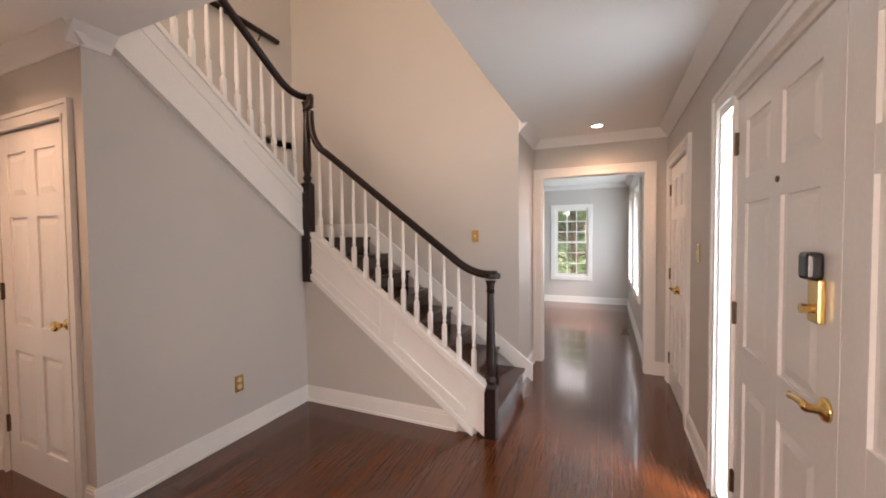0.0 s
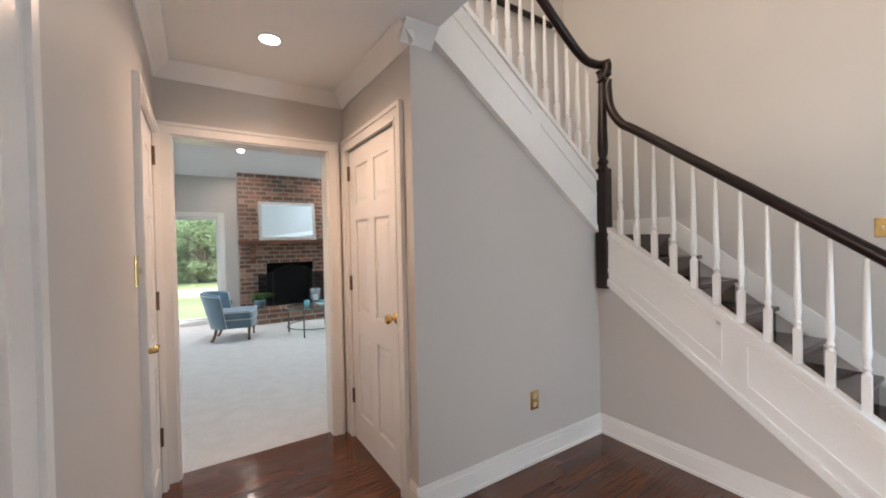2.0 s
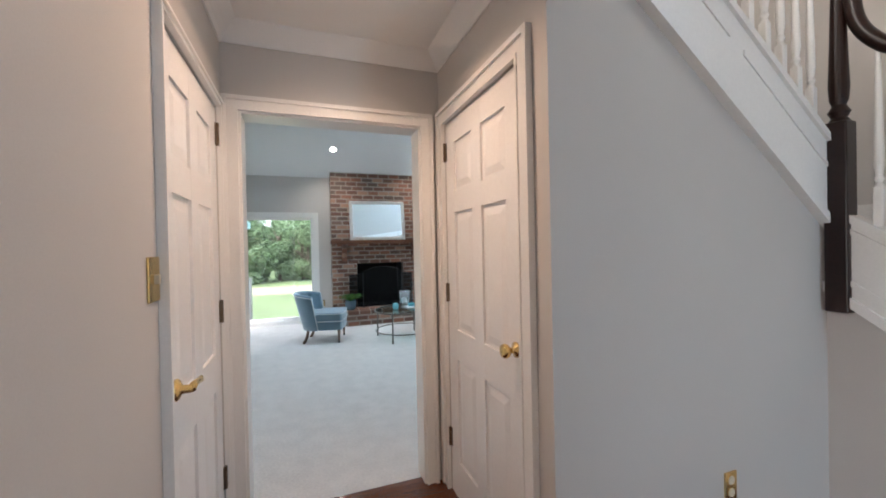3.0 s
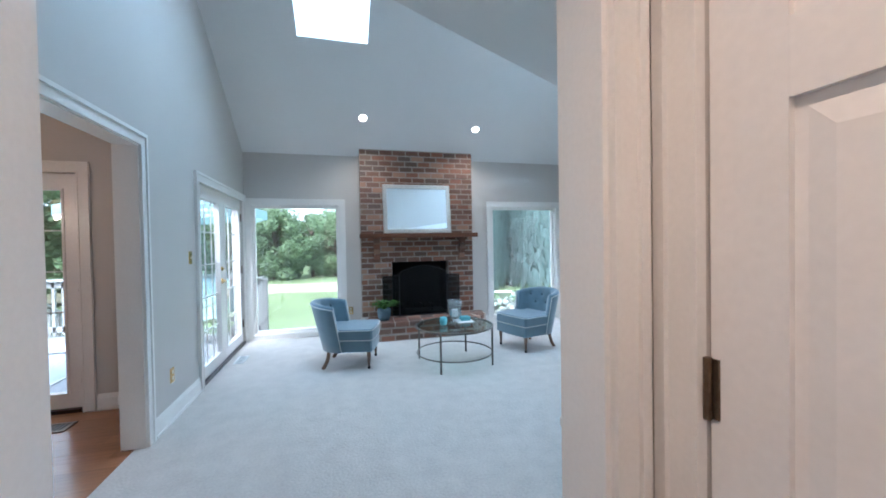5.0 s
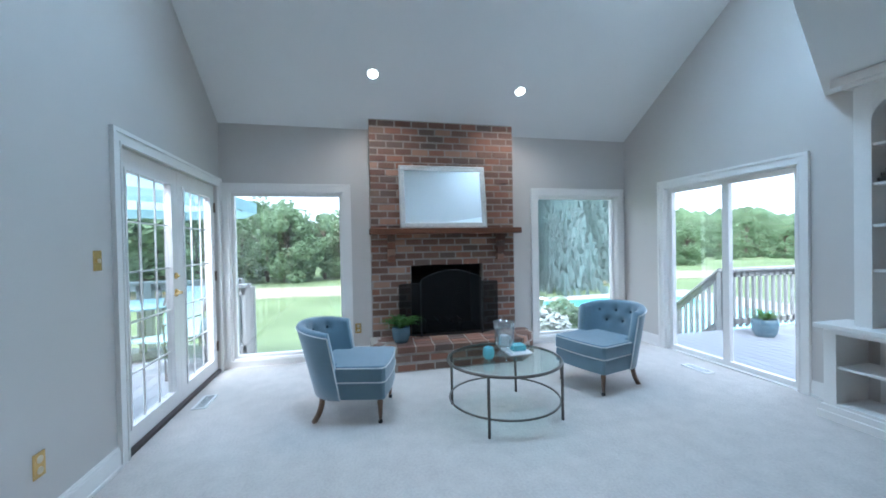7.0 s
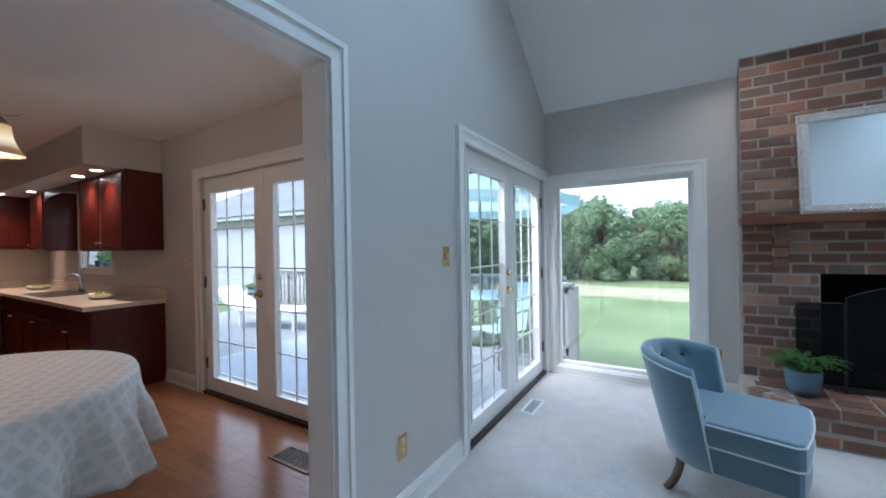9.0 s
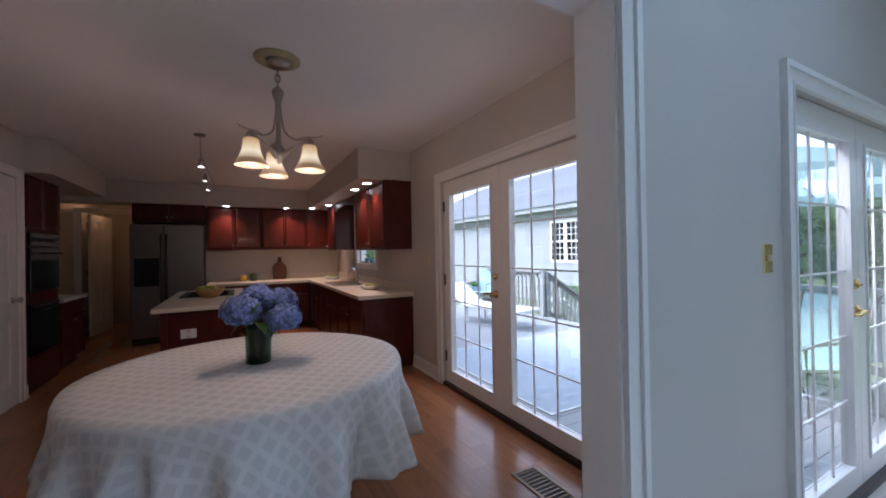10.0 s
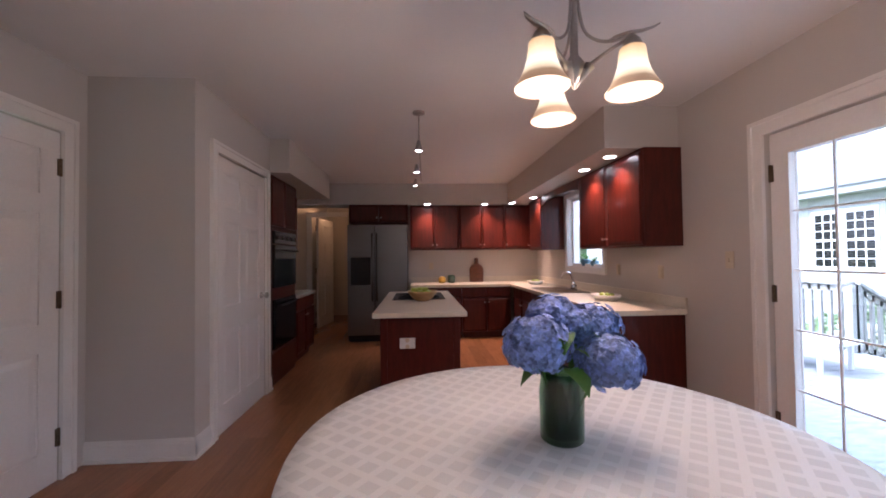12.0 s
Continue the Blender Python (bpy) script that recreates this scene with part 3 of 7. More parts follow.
def knob(parent, x, z, side, mat=None):
    bm = bmesh.new()
    lathe(bm, [(0.03, 0), (0.03, 0.006), (0.012, 0.012), (0.011, 0.03), (0.024, 0.038), (0.028, 0.05), (0.024, 0.062), (0.01, 0.066)], seg=18)
    bmesh.ops.rotate(bm, verts=bm.verts[:], matrix=Matrix.Rotation(radians(90 if side < 0 else -90), 3, "X"))
    bmesh.ops.translate(bm, verts=bm.verts[:], vec=(x, side * 0.02, z))
    part("knob", bm, mat or BRASS, parent, "round brass door knob" if mat is None else "round satin metal knob", True)


def panel_door(name, m, w, h, label, side, handle="knob", handle_x=None, handle_z=0.95, hinge_x=None, mat=None, hinges=(0.25, 1.05, 1.83)):
    d = thing(name, m, label, "door", kind="structure")
    part("door_leaf", six_panel(bmesh.new(), w, h), DOORP, d)
    if hinge_x is not None:
        for z in hinges:
            hinge(d, hinge_x, z, side)
    hx = w - 0.07 if handle_x is None else handle_x
    if handle == "knob":
        knob(d, hx, handle_z, side, mat)
    elif handle == "lever":
        lever(d, hx, handle_z, side, 1 if hx < w / 2 else -1, mat)
    return d


def french_leaf(name, m, w, h, label, side, handle_x=None, hinge_x=None, cols=3, rows=5, stile=0.115, top=0.13, bottom=0.12, bar=0.0052):
    d = thing(name, m, label, "door", kind="structure")
    bm = boxes((0, -0.02, 0, stile, 0.02, h), (w - stile, -0.02, 0, w, 0.02, h), (stile, -0.02, 0, w - stile, 0.02, bottom), (stile, -0.02, h - top, w - stile, 0.02, h))
    for y in (-0.024, 0.024):
        for r in ((stile - 0.012, y - 0.004, bottom - 0.012, stile + 0.006, y + 0.004, h - top + 0.012), (w - stile - 0.006, y - 0.004, bottom - 0.012, w - stile + 0.012, y + 0.004, h - top + 0.012),
                  (stile + 0.006, y - 0.004, bottom - 0.012, w - stile - 0.006, y + 0.004, bottom + 0.006), (stile + 0.006, y - 0.004, h - top - 0.006, w - stile - 0.006, y + 0.004, h - top + 0.012)):
            box(bm, *r)
    part("door_frame", bm, DOORP, d)
    gx0, gx1, gz0, gz1 = stile, w - stile, bottom, h - top
    for i in range(1, cols):
        x = gx0 + (gx1 - gx0) * i / cols
        part("muntin", boxes((x - bar, -0.005, gz0, x + bar, 0.005, gz1)), DOORP, d)
    for j in range(1, rows):
        z = gz0 + (gz1 - gz0) * j / rows
        part("muntin", boxes((gx0, -0.0045, z - bar, gx1, 0.0045, z + bar)), DOORP, d)
    p = part("pane", boxes((gx0, -0.002, gz0, gx1, 0.002, gz1)), PANE, d)
    p.visible_shadow = False
    if hinge_x is not None:
        for z in (0.25, 1.0, 1.72):
            hinge(d, hinge_x, z, side)
    if handle_x is not None:
        lever(d, handle_x, 0.93, side, 1 if handle_x < w / 2 else -1)
        bm = bmesh.new()
        lathe(bm, [(0.026, 0), (0.026, 0.01), (0.018, 0.016), (0.008, 0.018), (0.008, 0.03)], seg=16)
        bmesh.ops.rotate(bm, verts=bm.verts[:], matrix=Matrix.Rotation(radians(90 if side < 0 else -90), 3, "X"))
        bmesh.ops.translate(bm, verts=bm.verts[:], vec=(handle_x, side * 0.02, 1.07))
        part("deadbolt", bm, BRASS, d, "small brass deadbolt turn", True)
    return d


# poses: local x runs along the wall, local +y is the way given
along_x = lambda x, y, z=0.0: pose(x, y, z, 0, 0, 0)            # +y stays +y
along_y = lambda x, y, z=0.0: pose(x, y, z, 0, 0, 90)           # local x -> +y, local +y -> -x

# front double doors in the wall x = 0.56 (room side is -x, local +y)
front = panel_door("door_1", along_y(0.588, 1.40), 0.872, 2.03, "closed white six-panel front door leaf with brass hardware", 1, "lever", 0.055, 0.935, 0.868)
panel_door("door_2", along_y(0.588, 0.535), 0.86, 2.03, "closed white six-panel front door leaf beside the first", 1, "none")
bm = boxes((0.066, 0.02, 1.165, 0.13, 0.04, 1.29), bevel=0.006)
part("lock_plate", bm, BRASS, front, "rectangular brass lock plate")
part("keypad", boxes((0.07, 0.022, 1.285, 0.135, 0.062, 1.365), bevel=0.012), BLACKGLOSS, front, "black electronic lock housing")
bm = tube(bmesh.new(), [(0.098, 0.038, 1.205), (0.098, 0.066, 1.205)], 0.014, 12)
part("thumb_turn", bm, BRASS, front, "brass thumb turn")
part("peephole", tube(bmesh.new(), [(0.41, 0.015, 1.61), (0.41, 0.026, 1.61)], 0.011, 12), HINGE, front, "small dark peephole")
part("door_stop", tube(bmesh.new(), [(0.08, 0.018, 0.2), (0.08, 0.03, 0.2)], 0.016, 12), BRASS, front, "small brass disc")
setting("door_frame", boxes((0.555, 2.28, 0, 0.66, 2.305, 2.06), (0.555, 2.50, 0, 0.66, 2.53, 2.06), (0.56, 0.52, 2.035, 0.66, 2.28, 2.06), (0.555, 2.305, 0, 0.66, 2.50, 0.05), (0.555, 2.305, 2.02, 0.66, 2.50, 2.06), (0.555, 0.52, 0, 0.66, 0.533, 2.035)), TRIM, "white front door frame and sidelight frame", "trim")
side = setting("window_sidelight", boxes((0.62, 2.305, 0.05, 0.626, 2.50, 2.02)), PANE, "narrow clear sidelight beside the front door", "window")
side.visible_shadow = False
setting("threshold", boxes((0.56, 0.52, -0.01, 0.74, 2.53, 0.012)), BRASS, "brass door threshold", "threshold")
for name, y, hx, hg in (("door_3", 3.385, 0.385, 0.004), ("door_13", 3.822, 0.05, 0.43)):
    panel_door(name, along_y(0.584, y), 0.434, 2.03, "narrow closed white six-panel leaf of the coat closet", 1, "lever", hx, 0.95, hg)
panel_door("door_4", along_x(-3.351, 1.185), 0.78, 2.042, "closed white six-panel closet door with a brass knob", -1, "knob", 0.725, 0.965, 0.0, hinges=(0.30, 1.11, 1.89))
panel_door("door_5", along_x(-3.35, 0.015), 0.76, 2.025, "closed white six-panel door with a brass lever", 1, "lever", 0.66, 0.955, 0.0, hinges=(0.32, 1.09, 1.905))
panel_door("door_6", along_y(-3.141, -4.905), 0.88, 2.04, "closed white six-panel pantry door with a satin knob", 1, "knob", 0.075, 0.94, 0.875, NICKEL)
panel_door("door_7", along_y(-2.476, -3.585), 0.86, 2.035, "closed white six-panel kitchen door with dark hinges", 1, "knob", 0.79, 0.94, 0.0, NICKEL)

# french doors of the family room (room side +y) and of the kitchen (room side +x)
french_leaf("door_8", along_x(-7.855, -0.775, 0.03), 0.865, 1.95, "white french door leaf with a grid of clear panes", 1, 0.06, 0.86)
french_leaf("door_9", along_x(-8.725, -0.775, 0.03), 0.865, 1.95, "white french door leaf with a grid of clear panes", 1, None, 0.005)
setting("threshold", boxes((-8.73, -0.86, -0.01, -6.985, -0.72, 0.028)), DARKWOOD, "dark wooden door threshold", "threshold")
turned = lambda x, y, z=0.0: pose(x, y, z, 0, 0, -90)           # local x -> -y, local +y -> +x
french_leaf("door_10", turned(-6.76, -2.43, 0.03), 0.91, 1.955, "white french door leaf with brass lever and grid of panes", 1, 0.065, 0.905)
french_leaf("door_11", turned(-6.76, -1.525, 0.03), 0.90, 1.955, "white french door leaf with a grid of clear panes", 1, None, 0.005)
setting("threshold", boxes((-6.87, -3.345, -0.01, -6.70, -1.52, 0.028)), DARKWOOD, "dark wooden door threshold", "threshold")


def sash_window(name, axis, face, depth, a0, a1, z0, z1, label, cols=0, rows=0, rail=0.05, mid=None, upright=None):
    """A frame with one pane in the opening; face: inner wall face; depth: into the wall."""
    w = thing(name, pose(0, 0, 0), label, "window", kind="structure")
    def b(p0, a, lo, p1, c, hi):
        return (p0, a, lo, p1, c, hi) if axis == "x" else (a, p0, lo, c, p1, hi)
    f0, f1 = face + depth * 0.35, face + depth * 0.75
    rowsb = [b(face, a0, z0, face + depth, a0 + 0.012, z1), b(face, a1 - 0.012, z0, face + depth, a1, z1), b(face, a0 + 0.012, z0, face + depth, a1 - 0.012, z0 + 0.012), b(face, a0 + 0.012, z1 - 0.012, face + depth, a1 - 0.012, z1),
             b(f0, a0 + 0.012, z0 + 0.012, f1, a0 + rail, z1 - 0.012), b(f0, a1 - rail, z0 + 0.012, f1, a1 - 0.012, z1 - 0.012), b(f0, a0 + rail, z0 + 0.012, f1, a1 - rail, z0 + rail), b(f0, a0 + rail, z1 - rail, f1, a1 - rail, z1 - 0.012)]
    if mid is not None:
        rowsb.append(b(f0, a0 + rail, mid - 0.02, f1, a1 - rail, mid + 0.02))
    if upright is not None:
        rowsb.append(b(f0, upright - 0.035, z0 + rail, f1, upright + 0.035, z1 - rail))
    part("window_frame", boxes(*rowsb), TRIM, w)
    c = (f0 + f1) / 2
    part("pane", boxes(b(c - 0.003, a0 + rail, z0 + rail, c + 0.003, a1 - rail, z1 - rail)), PANE, w).visible_shadow = False
    for i in range(1, cols):
        a = a0 + rail + (a1 - a0 - 2 * rail) * i / cols
        part("muntin", boxes(b(c - 0.01, a - 0.009, z0 + rail, c + 0.01, a + 0.009, z1 - rail)), TRIM, w)
    for j in range(1, rows):
        z = z0 + rail + (z1 - z0 - 2 * rail) * j / rows
        part("muntin", boxes(b(c - 0.009, a0 + rail, z - 0.009, c + 0.009, a1 - rail, z + 0.009)), TRIM, w)
    return w


sash_window("window_1", "x", X0, -0.15, -0.64, 0.575, 0.07, 1.945, "tall fixed picture window in a white frame", rail=0.045)
sash_window("window_2", "x", X0, -0.15, 3.04, 4.245, 0.07, 1.94, "tall fixed picture window in a white frame", rail=0.045)
sash_window("window_3", "y", 4.37, 0.13, -8.115, -6.685, 0.0, 1.94, "white sliding glass door onto the deck", rail=0.06, upright=-7.38)
sash_window("window_4", "y", 8.6, 0.15, -1.03, -0.35, 0.55, 1.99, "white double-hung window with small panes", 3, 6, 0.05, 1.27)
sash_window("window_5", "x", 0.40, 0.16, 5.55, 6.55, 0.62, 2.06, "white double-hung window", 0, 0, 0.05, 1.34)
sash_window("window_6", "x", 0.40, 0.16, 6.95, 7.95, 0.62, 2.06, "white double-hung window", 0, 0, 0.05, 1.34)
sash_window("window_7", "x", KX, -0.15, -6.36, -5.36, 1.12, 2.06, "white kitchen window above the sink", rail=0.045)
# unseen window, added around the foyer's fill lamp
sash_window("window_9", "y", -1.6, -0.12, -1.32, 0.32, 0.58, 2.12, "wide white window added unseen behind the foyer for its fill light", 0, 0, 0.05, 1.35)
sash_window("window_8", "y", -1.5, -0.1, -2.6, -0.9, 3.3, 4.75, "white window of the upper hall", rail=0.05)

# ---- lamps of the place, and one fill lamp added behind the foyer ----
lamp("skylight_daylight", "AREA", 22, DAY, pose(-6.87, 0.55, vault(-6.87) + 0.56, 0, -math.degrees(math.atan(SL)), 0), size=0.8, size_y=0.64)
lamp("skylight_daylight", "AREA", 26, DAY, pose(-6.87, 3.09, vault(-6.87) + 0.56, 0, -math.degrees(math.atan(SL)), 0), size=0.8, size_y=0.62)
lamp("upper_window_daylight", "AREA", 24, (1.0, 0.8, 0.6), look((-1.75, -1.48, 4.0), (-2.2, 3, 2.6)), size=1.5, size_y=1.3)
lamp("sidelight_daylight", "AREA", 6, DAY, look((0.6, 2.40, 1.03), (-1, 2.40, 1.03)), size=0.17, size_y=1.9)
# added fill lamp in the unseen back window, to brighten the foyer
lamp("back_window_daylight", "AREA", 14, (1.0, 0.9, 0.84), look((-0.5, -1.59, 1.35), (-0.5, 2.5, 1.35)), size=1.5, size_y=1.4)
lamp("dining_window_daylight", "AREA", 10, DAY, look((0.44, 6.05, 1.34), (-2, 6.05, 1.2)), size=0.86, size_y=1.3)
lamp("dining_window_daylight", "AREA", 10, DAY, look((0.44, 7.45, 1.34), (-2, 7.45, 1.2)), size=0.86, size_y=1.3)
for x, y, e in ((-0.08, 4.06, 12), (-2.84, 0.58, 18)):
    lamp("downlight_glow", "SPOT", e, WARM, pose(x, y, H - 0.03), spot=150, radius=0.06)
for x, y in ((-8.2, 0.916), (-8.26, 2.571)):
    lamp("downlight_glow", "SPOT", 16, (1, 0.85, 0.7), pose(x, y, vault(x) - 0.04), spot=130, radius=0.06)
SOFFIT_LAMPS = [(-6.27, -4.35), (-6.27, -4.85), (-6.3, -6.6), (-6.12, -7.14), (-5.71, -7.28), (-4.78, -7.28)]
for x, y in SOFFIT_LAMPS:
    lamp("soffit_glow", "SPOT", 15, (1, 0.6, 0.36), pose(x, y, 2.1), spot=118, radius=0.04)
CH = Vector((-5.15, -2.45, 0))
SHADES = [(CH.x + 0.18 * math.cos(radians(a)), CH.y + 0.18 * math.sin(radians(a))) for a in (-86, 34, 154)]
for x, y in SHADES:
    lamp("bulb_glow", "POINT", 2.3, (1, 0.66, 0.42), pose(x, y, 1.735), radius=0.03)
lamp("hall_glow", "POINT", 0.9, (1, 0.5, 0.2), pose(-2.95, -8.6, 2.2), radius=0.06)


def downlight(m, label="round recessed ceiling downlight, lit", r=0.049):
    d = thing("downlight", m, label, "downlight", "recessed downlights")
    bm = bmesh.new()
    lathe(bm, [(r * 1.25, -0.001), (r * 1.25, -0.006), (r * 1.05, -0.011), (r * 0.98, -0.004), (r * 0.98, -0.001)], seg=28)
    part("trim_ring", bm, WHITEPLASTIC, d, smooth=False)
    part("lens", lathe(bmesh.new(), [(r * 0.97, -0.0075), (r * 0.6, -0.012), (r * 0.2, -0.013)], seg=24), LENS, d, "glowing lamp lens")
    return d


first = downlight(pose(-0.08, 4.06, H))
copy_thing(first, pose(-2.84, 0.58, H))
tilt = -math.degrees(math.atan(SL))
for x, y in ((-8.2, 0.916), (-8.26, 2.571)):
    copy_thing(first, pose(x, y, vault(x), 0, tilt, 0))
for x, y in SOFFIT_LAMPS:
    copy_thing(first, pose(x, y, 2.125))
sm = thing("smoke_detector", pose(-2.26, 0.62, H), "round white smoke detector on the ceiling", "smoke detector")
part("body", lathe(bmesh.new(), [(0.065, 0), (0.065, -0.015), (0.055, -0.032), (0.02, -0.036)], seg=28), WHITEPLASTIC, sm)
part("vent_ring", lathe(bmesh.new(), [(0.045, -0.033), (0.045, -0.038), (0.035, -0.039), (0.035, -0.033)], seg=24), RAILP, sm)

# ---- staircase ----
RISE, RUN = 0.1775, 0.2425
TOPS = 8
LAND = RISE * TOPS
stairs = thing("staircase", pose(0, 0, 0), "white panelled staircase with dark oak treads, turning at a landing", "staircase", kind="structure")


def tread(x0, x1, y0, y1, z):
    return boxes((x0, y0, z - 0.03, x1, y1, z), bevel=0.008)


for i in range(1, TOPS):
    x = -0.70 - RUN * (i - 1)
    part("tread", tread(x - RUN - 0.02, x + 0.012, 2.68, 3.665, RISE * i), TREADWOOD, stairs)
    part("riser", boxes((x - 0.03, 2.69, RISE * (i - 1), x - 0.012, 3.665, RISE * i - 0.03)), TREADWOOD, stairs)
x = -0.70 - RUN * 7
part("riser", boxes((x - 0.03, 2.69, RISE * 7, x - 0.012, 3.665, LAND - 0.03)), TREADWOOD, stairs)
part("landing", boxes((-3.5, 2.68, LAND - 0.03, x + 0.012, 3.68, LAND), (-3.5, 2.68, LAND - 0.2, x - 0.03, 3.68, LAND - 0.03)), TREADWOOD, stairs)
for i in range(1, 8):
    y = 2.66 - 0.2385 * (i - 1)
    part("tread", boxes((-3.5, y - 0.26, LAND + RISE * i - 0.03, -2.42, y + 0.012, LAND + RISE * i)), TREADWOOD, stairs)
    part("riser", boxes((-3.5, y - 0.03, LAND + RISE * (i - 1), -2.42, y - 0.012, LAND + RISE * i - 0.03)), TREADWOOD, stairs)


def slanted(axis, face, d, a0, z0a, z1a, a1, z0b, z1b):
    pts = [(a0, z0a), (a1, z0b), (a1, z1b), (a0, z1a)]
    return prism(bmesh.new(), pts, axis, face, face + d)


# lower stringer on the plane y = 2.66 and the upper one on x = -2.39, each with mouldings
part("stringer", slanted("y", 2.635, 0.06, -2.385, 1.14, 1.50, -0.765, 0.0, 0.34), TRIM, stairs)
part("stringer_cap", slanted("y", 2.622, 0.09, -2.39, 1.50, 1.535, -0.76, 0.335, 0.37), TRIM, stairs)
part("stringer_mould", slanted("y", 2.618, 0.04, -2.385, 1.13, 1.175, -0.86, 0.0, 0.055), TRIM, stairs)
part("stringer_mould", slanted("y", 2.626, 0.03, -2.30, 1.385, 1.41, -1.62, 0.90, 0.925), TRIM, stairs)
part("stringer_mould", slanted("y", 2.626, 0.03, -2.30, 1.16, 1.185, -1.62, 0.675, 0.70), TRIM, stairs)
part("stringer_mould", boxes((-1.64, 2.626, 0.71, -1.615, 2.65, 0.92)), TRIM, stairs)
part("stringer_mould", slanted("y", 2.626, 0.03, -1.50, 0.81, 0.835, -0.86, 0.355, 0.38), TRIM, stairs)
part("stringer_mould", slanted("y", 2.626, 0.03, -1.50, 0.585, 0.61, -0.92, 0.17, 0.195), TRIM, stairs)
part("stringer_mould", boxes((-1.52, 2.626, 0.60, -1.497, 2.65, 0.83)), TRIM, stairs)
part("stringer", slanted("x", -2.42, 0.06, 2.665, 1.40, 1.76, 1.27, 2.437, 2.80), TRIM, stairs)
part("stringer_cap", slanted("x", -2.435, 0.09, 2.665, 1.76, 1.795, 1.27, 2.80, 2.835), TRIM, stairs)
part("stringer_mould", slanted("x", -2.40, 0.05, 2.665, 1.395, 1.44, 1.27, 2.432, 2.477), TRIM, stairs)
part("stringer_mould", slanted("x", -2.40, 0.045, 2.62, 1.68, 1.70, 2.06, 2.10, 2.12), TRIM, stairs)
part("stringer_mould", slanted("x", -2.40, 0.045, 1.98, 2.16, 2.18, 1.3, 2.665, 2.685), TRIM, stairs)
# skirt board on the far wall, and the landing's skirting
part("wall_skirt", slanted("y", 3.655, 0.025, -2.40, LAND - 0.05, LAND + 0.15, -0.62, 0.06, 0.22), TRIM, stairs)
part("wall_skirt", boxes((-3.5, 3.655, LAND, -2.40, 3.68, LAND + 0.15)), TRIM, stairs)


def newel(x, y, z0, z1, box_to):
    bm = boxes((x - 0.041, y - 0.041, z0, x + 0.041, y + 0.041, box_to), bevel=0.006)
    t = z1 - box_to
    lathe(bm, [(0.04, 0), (0.027, 0.02), (0.039, 0.045), (0.024, 0.075), (0.032, 0.1), (0.036, 0.16), (0.032, 0.4 * t), (0.025, 0.8 * t), (0.023, 0.88 * t), (0.033, 0.9 * t), (0.024, 0.92 * t), (0.03, 0.97 * t), (0.04, t)], (x, y, box_to), 20)
    part("newel_post", bm, DARKWOOD, stairs, "dark turned newel post")


newel(-0.73, 2.665, 0, 1.11, 0.36)
newel(-2.335, 2.65, 1.04, 2.56, 1.88)


def oval_rail(pts, name="handrail"):
    bm = bmesh.new()
    tube(bm, pts, 0.029, 12)
    part(name, bm, DARKWOOD, stairs, "dark moulded wooden handrail", True)


def smooth_path(p, n=6):
    out = []
    p = [Vector(q) for q in p]
    for i in range(len(p) - 1):
        a, b, c, d = p[max(i - 1, 0)], p[i], p[i + 1], p[min(i + 2, len(p) - 1)]
        for k in range(n):
            t = k / n
            out.append(0.5 * ((2 * b) + (c - a) * t + (2 * a - 5 * b + 4 * c - d) * t * t + (3 * b - a - 3 * c + d) * t ** 3))
    return out + [p[-1]]


oval_rail(smooth_path([(-0.685, 2.665, 1.15), (-0.80, 2.665, 1.155), (-0.93, 2.665, 1.205), (-1.1, 2.665, 1.33), (-1.6, 2.665, 1.71), (-2.1, 2.665, 2.09), (-2.2, 2.66, 2.165), (-2.27, 2.655, 2.28), (-2.29, 2.65, 2.42), (-2.29, 2.65, 2.60)]))
oval_rail(smooth_path([(-2.28, 2.655, 2.60), (-2.335, 2.645, 2.605), (-2.345, 2.55, 2.60), (-2.345, 2.45, 2.62), (-2.345, 2.3, 2.71), (-2.345, 1.9, 3.005), (-2.345, 1.3, 3.45), (-2.345, 1.0, 3.6)]))
part("volute_cap", lathe(bmesh.new(), [(0.052, 0), (0.056, 0.01), (0.056, 0.03), (0.04, 0.04)], (-0.715, 2.665, 1.125), 20), DARKWOOD, stairs)


def baluster(x, y, z0, z1):
    h = z1 - z0
    bm = boxes((x - 0.016, y - 0.016, z0, x + 0.016, y + 0.016, z0 + 0.17), bevel=0.003)
    lathe(bm, [(0.016, 0.17), (0.010, 0.185), (0.0165, 0.2), (0.011, 0.215), (0.017, 0.26), (0.013, 0.5 * h + 0.1), (0.009, h)], (x, y, z0), 12)
    part("baluster", bm, TRIM, stairs, "white turned baluster")


for k in range(13):
    x = -0.855 - 0.1135 * k
    top = 1.145 + (0.76 * (-0.93 - x) + 0.035 if x < -0.93 else 0.02)
    baluster(x, 2.665, 0.37 + 0.7147 * (-0.76 - x), top - 0.02)
for k in range(12):
    y = 2.56 - 0.105 * k
    baluster(-2.39, y, 1.795 + 0.7455 * (2.665 - y), 2.60 + max(0, 0.738 * (2.44 - y)))
# rail on the far side wall of the upper flight
bm = tube(bmesh.new(), [(-3.44, 3.42, 3.64), (-3.44, 1.0, 3.70)], 0.03, 12)
part("wall_handrail", bm, DARKWOOD, stairs, "dark handrail fixed to the wall")
for y in (3.2, 2.3, 1.4):
    part("rail_bracket", tube(bmesh.new(), [(-3.5, y, 3.57), (-3.45, y, 3.63)], 0.008), HINGE, stairs)

# ---- plates, switches, registers ----


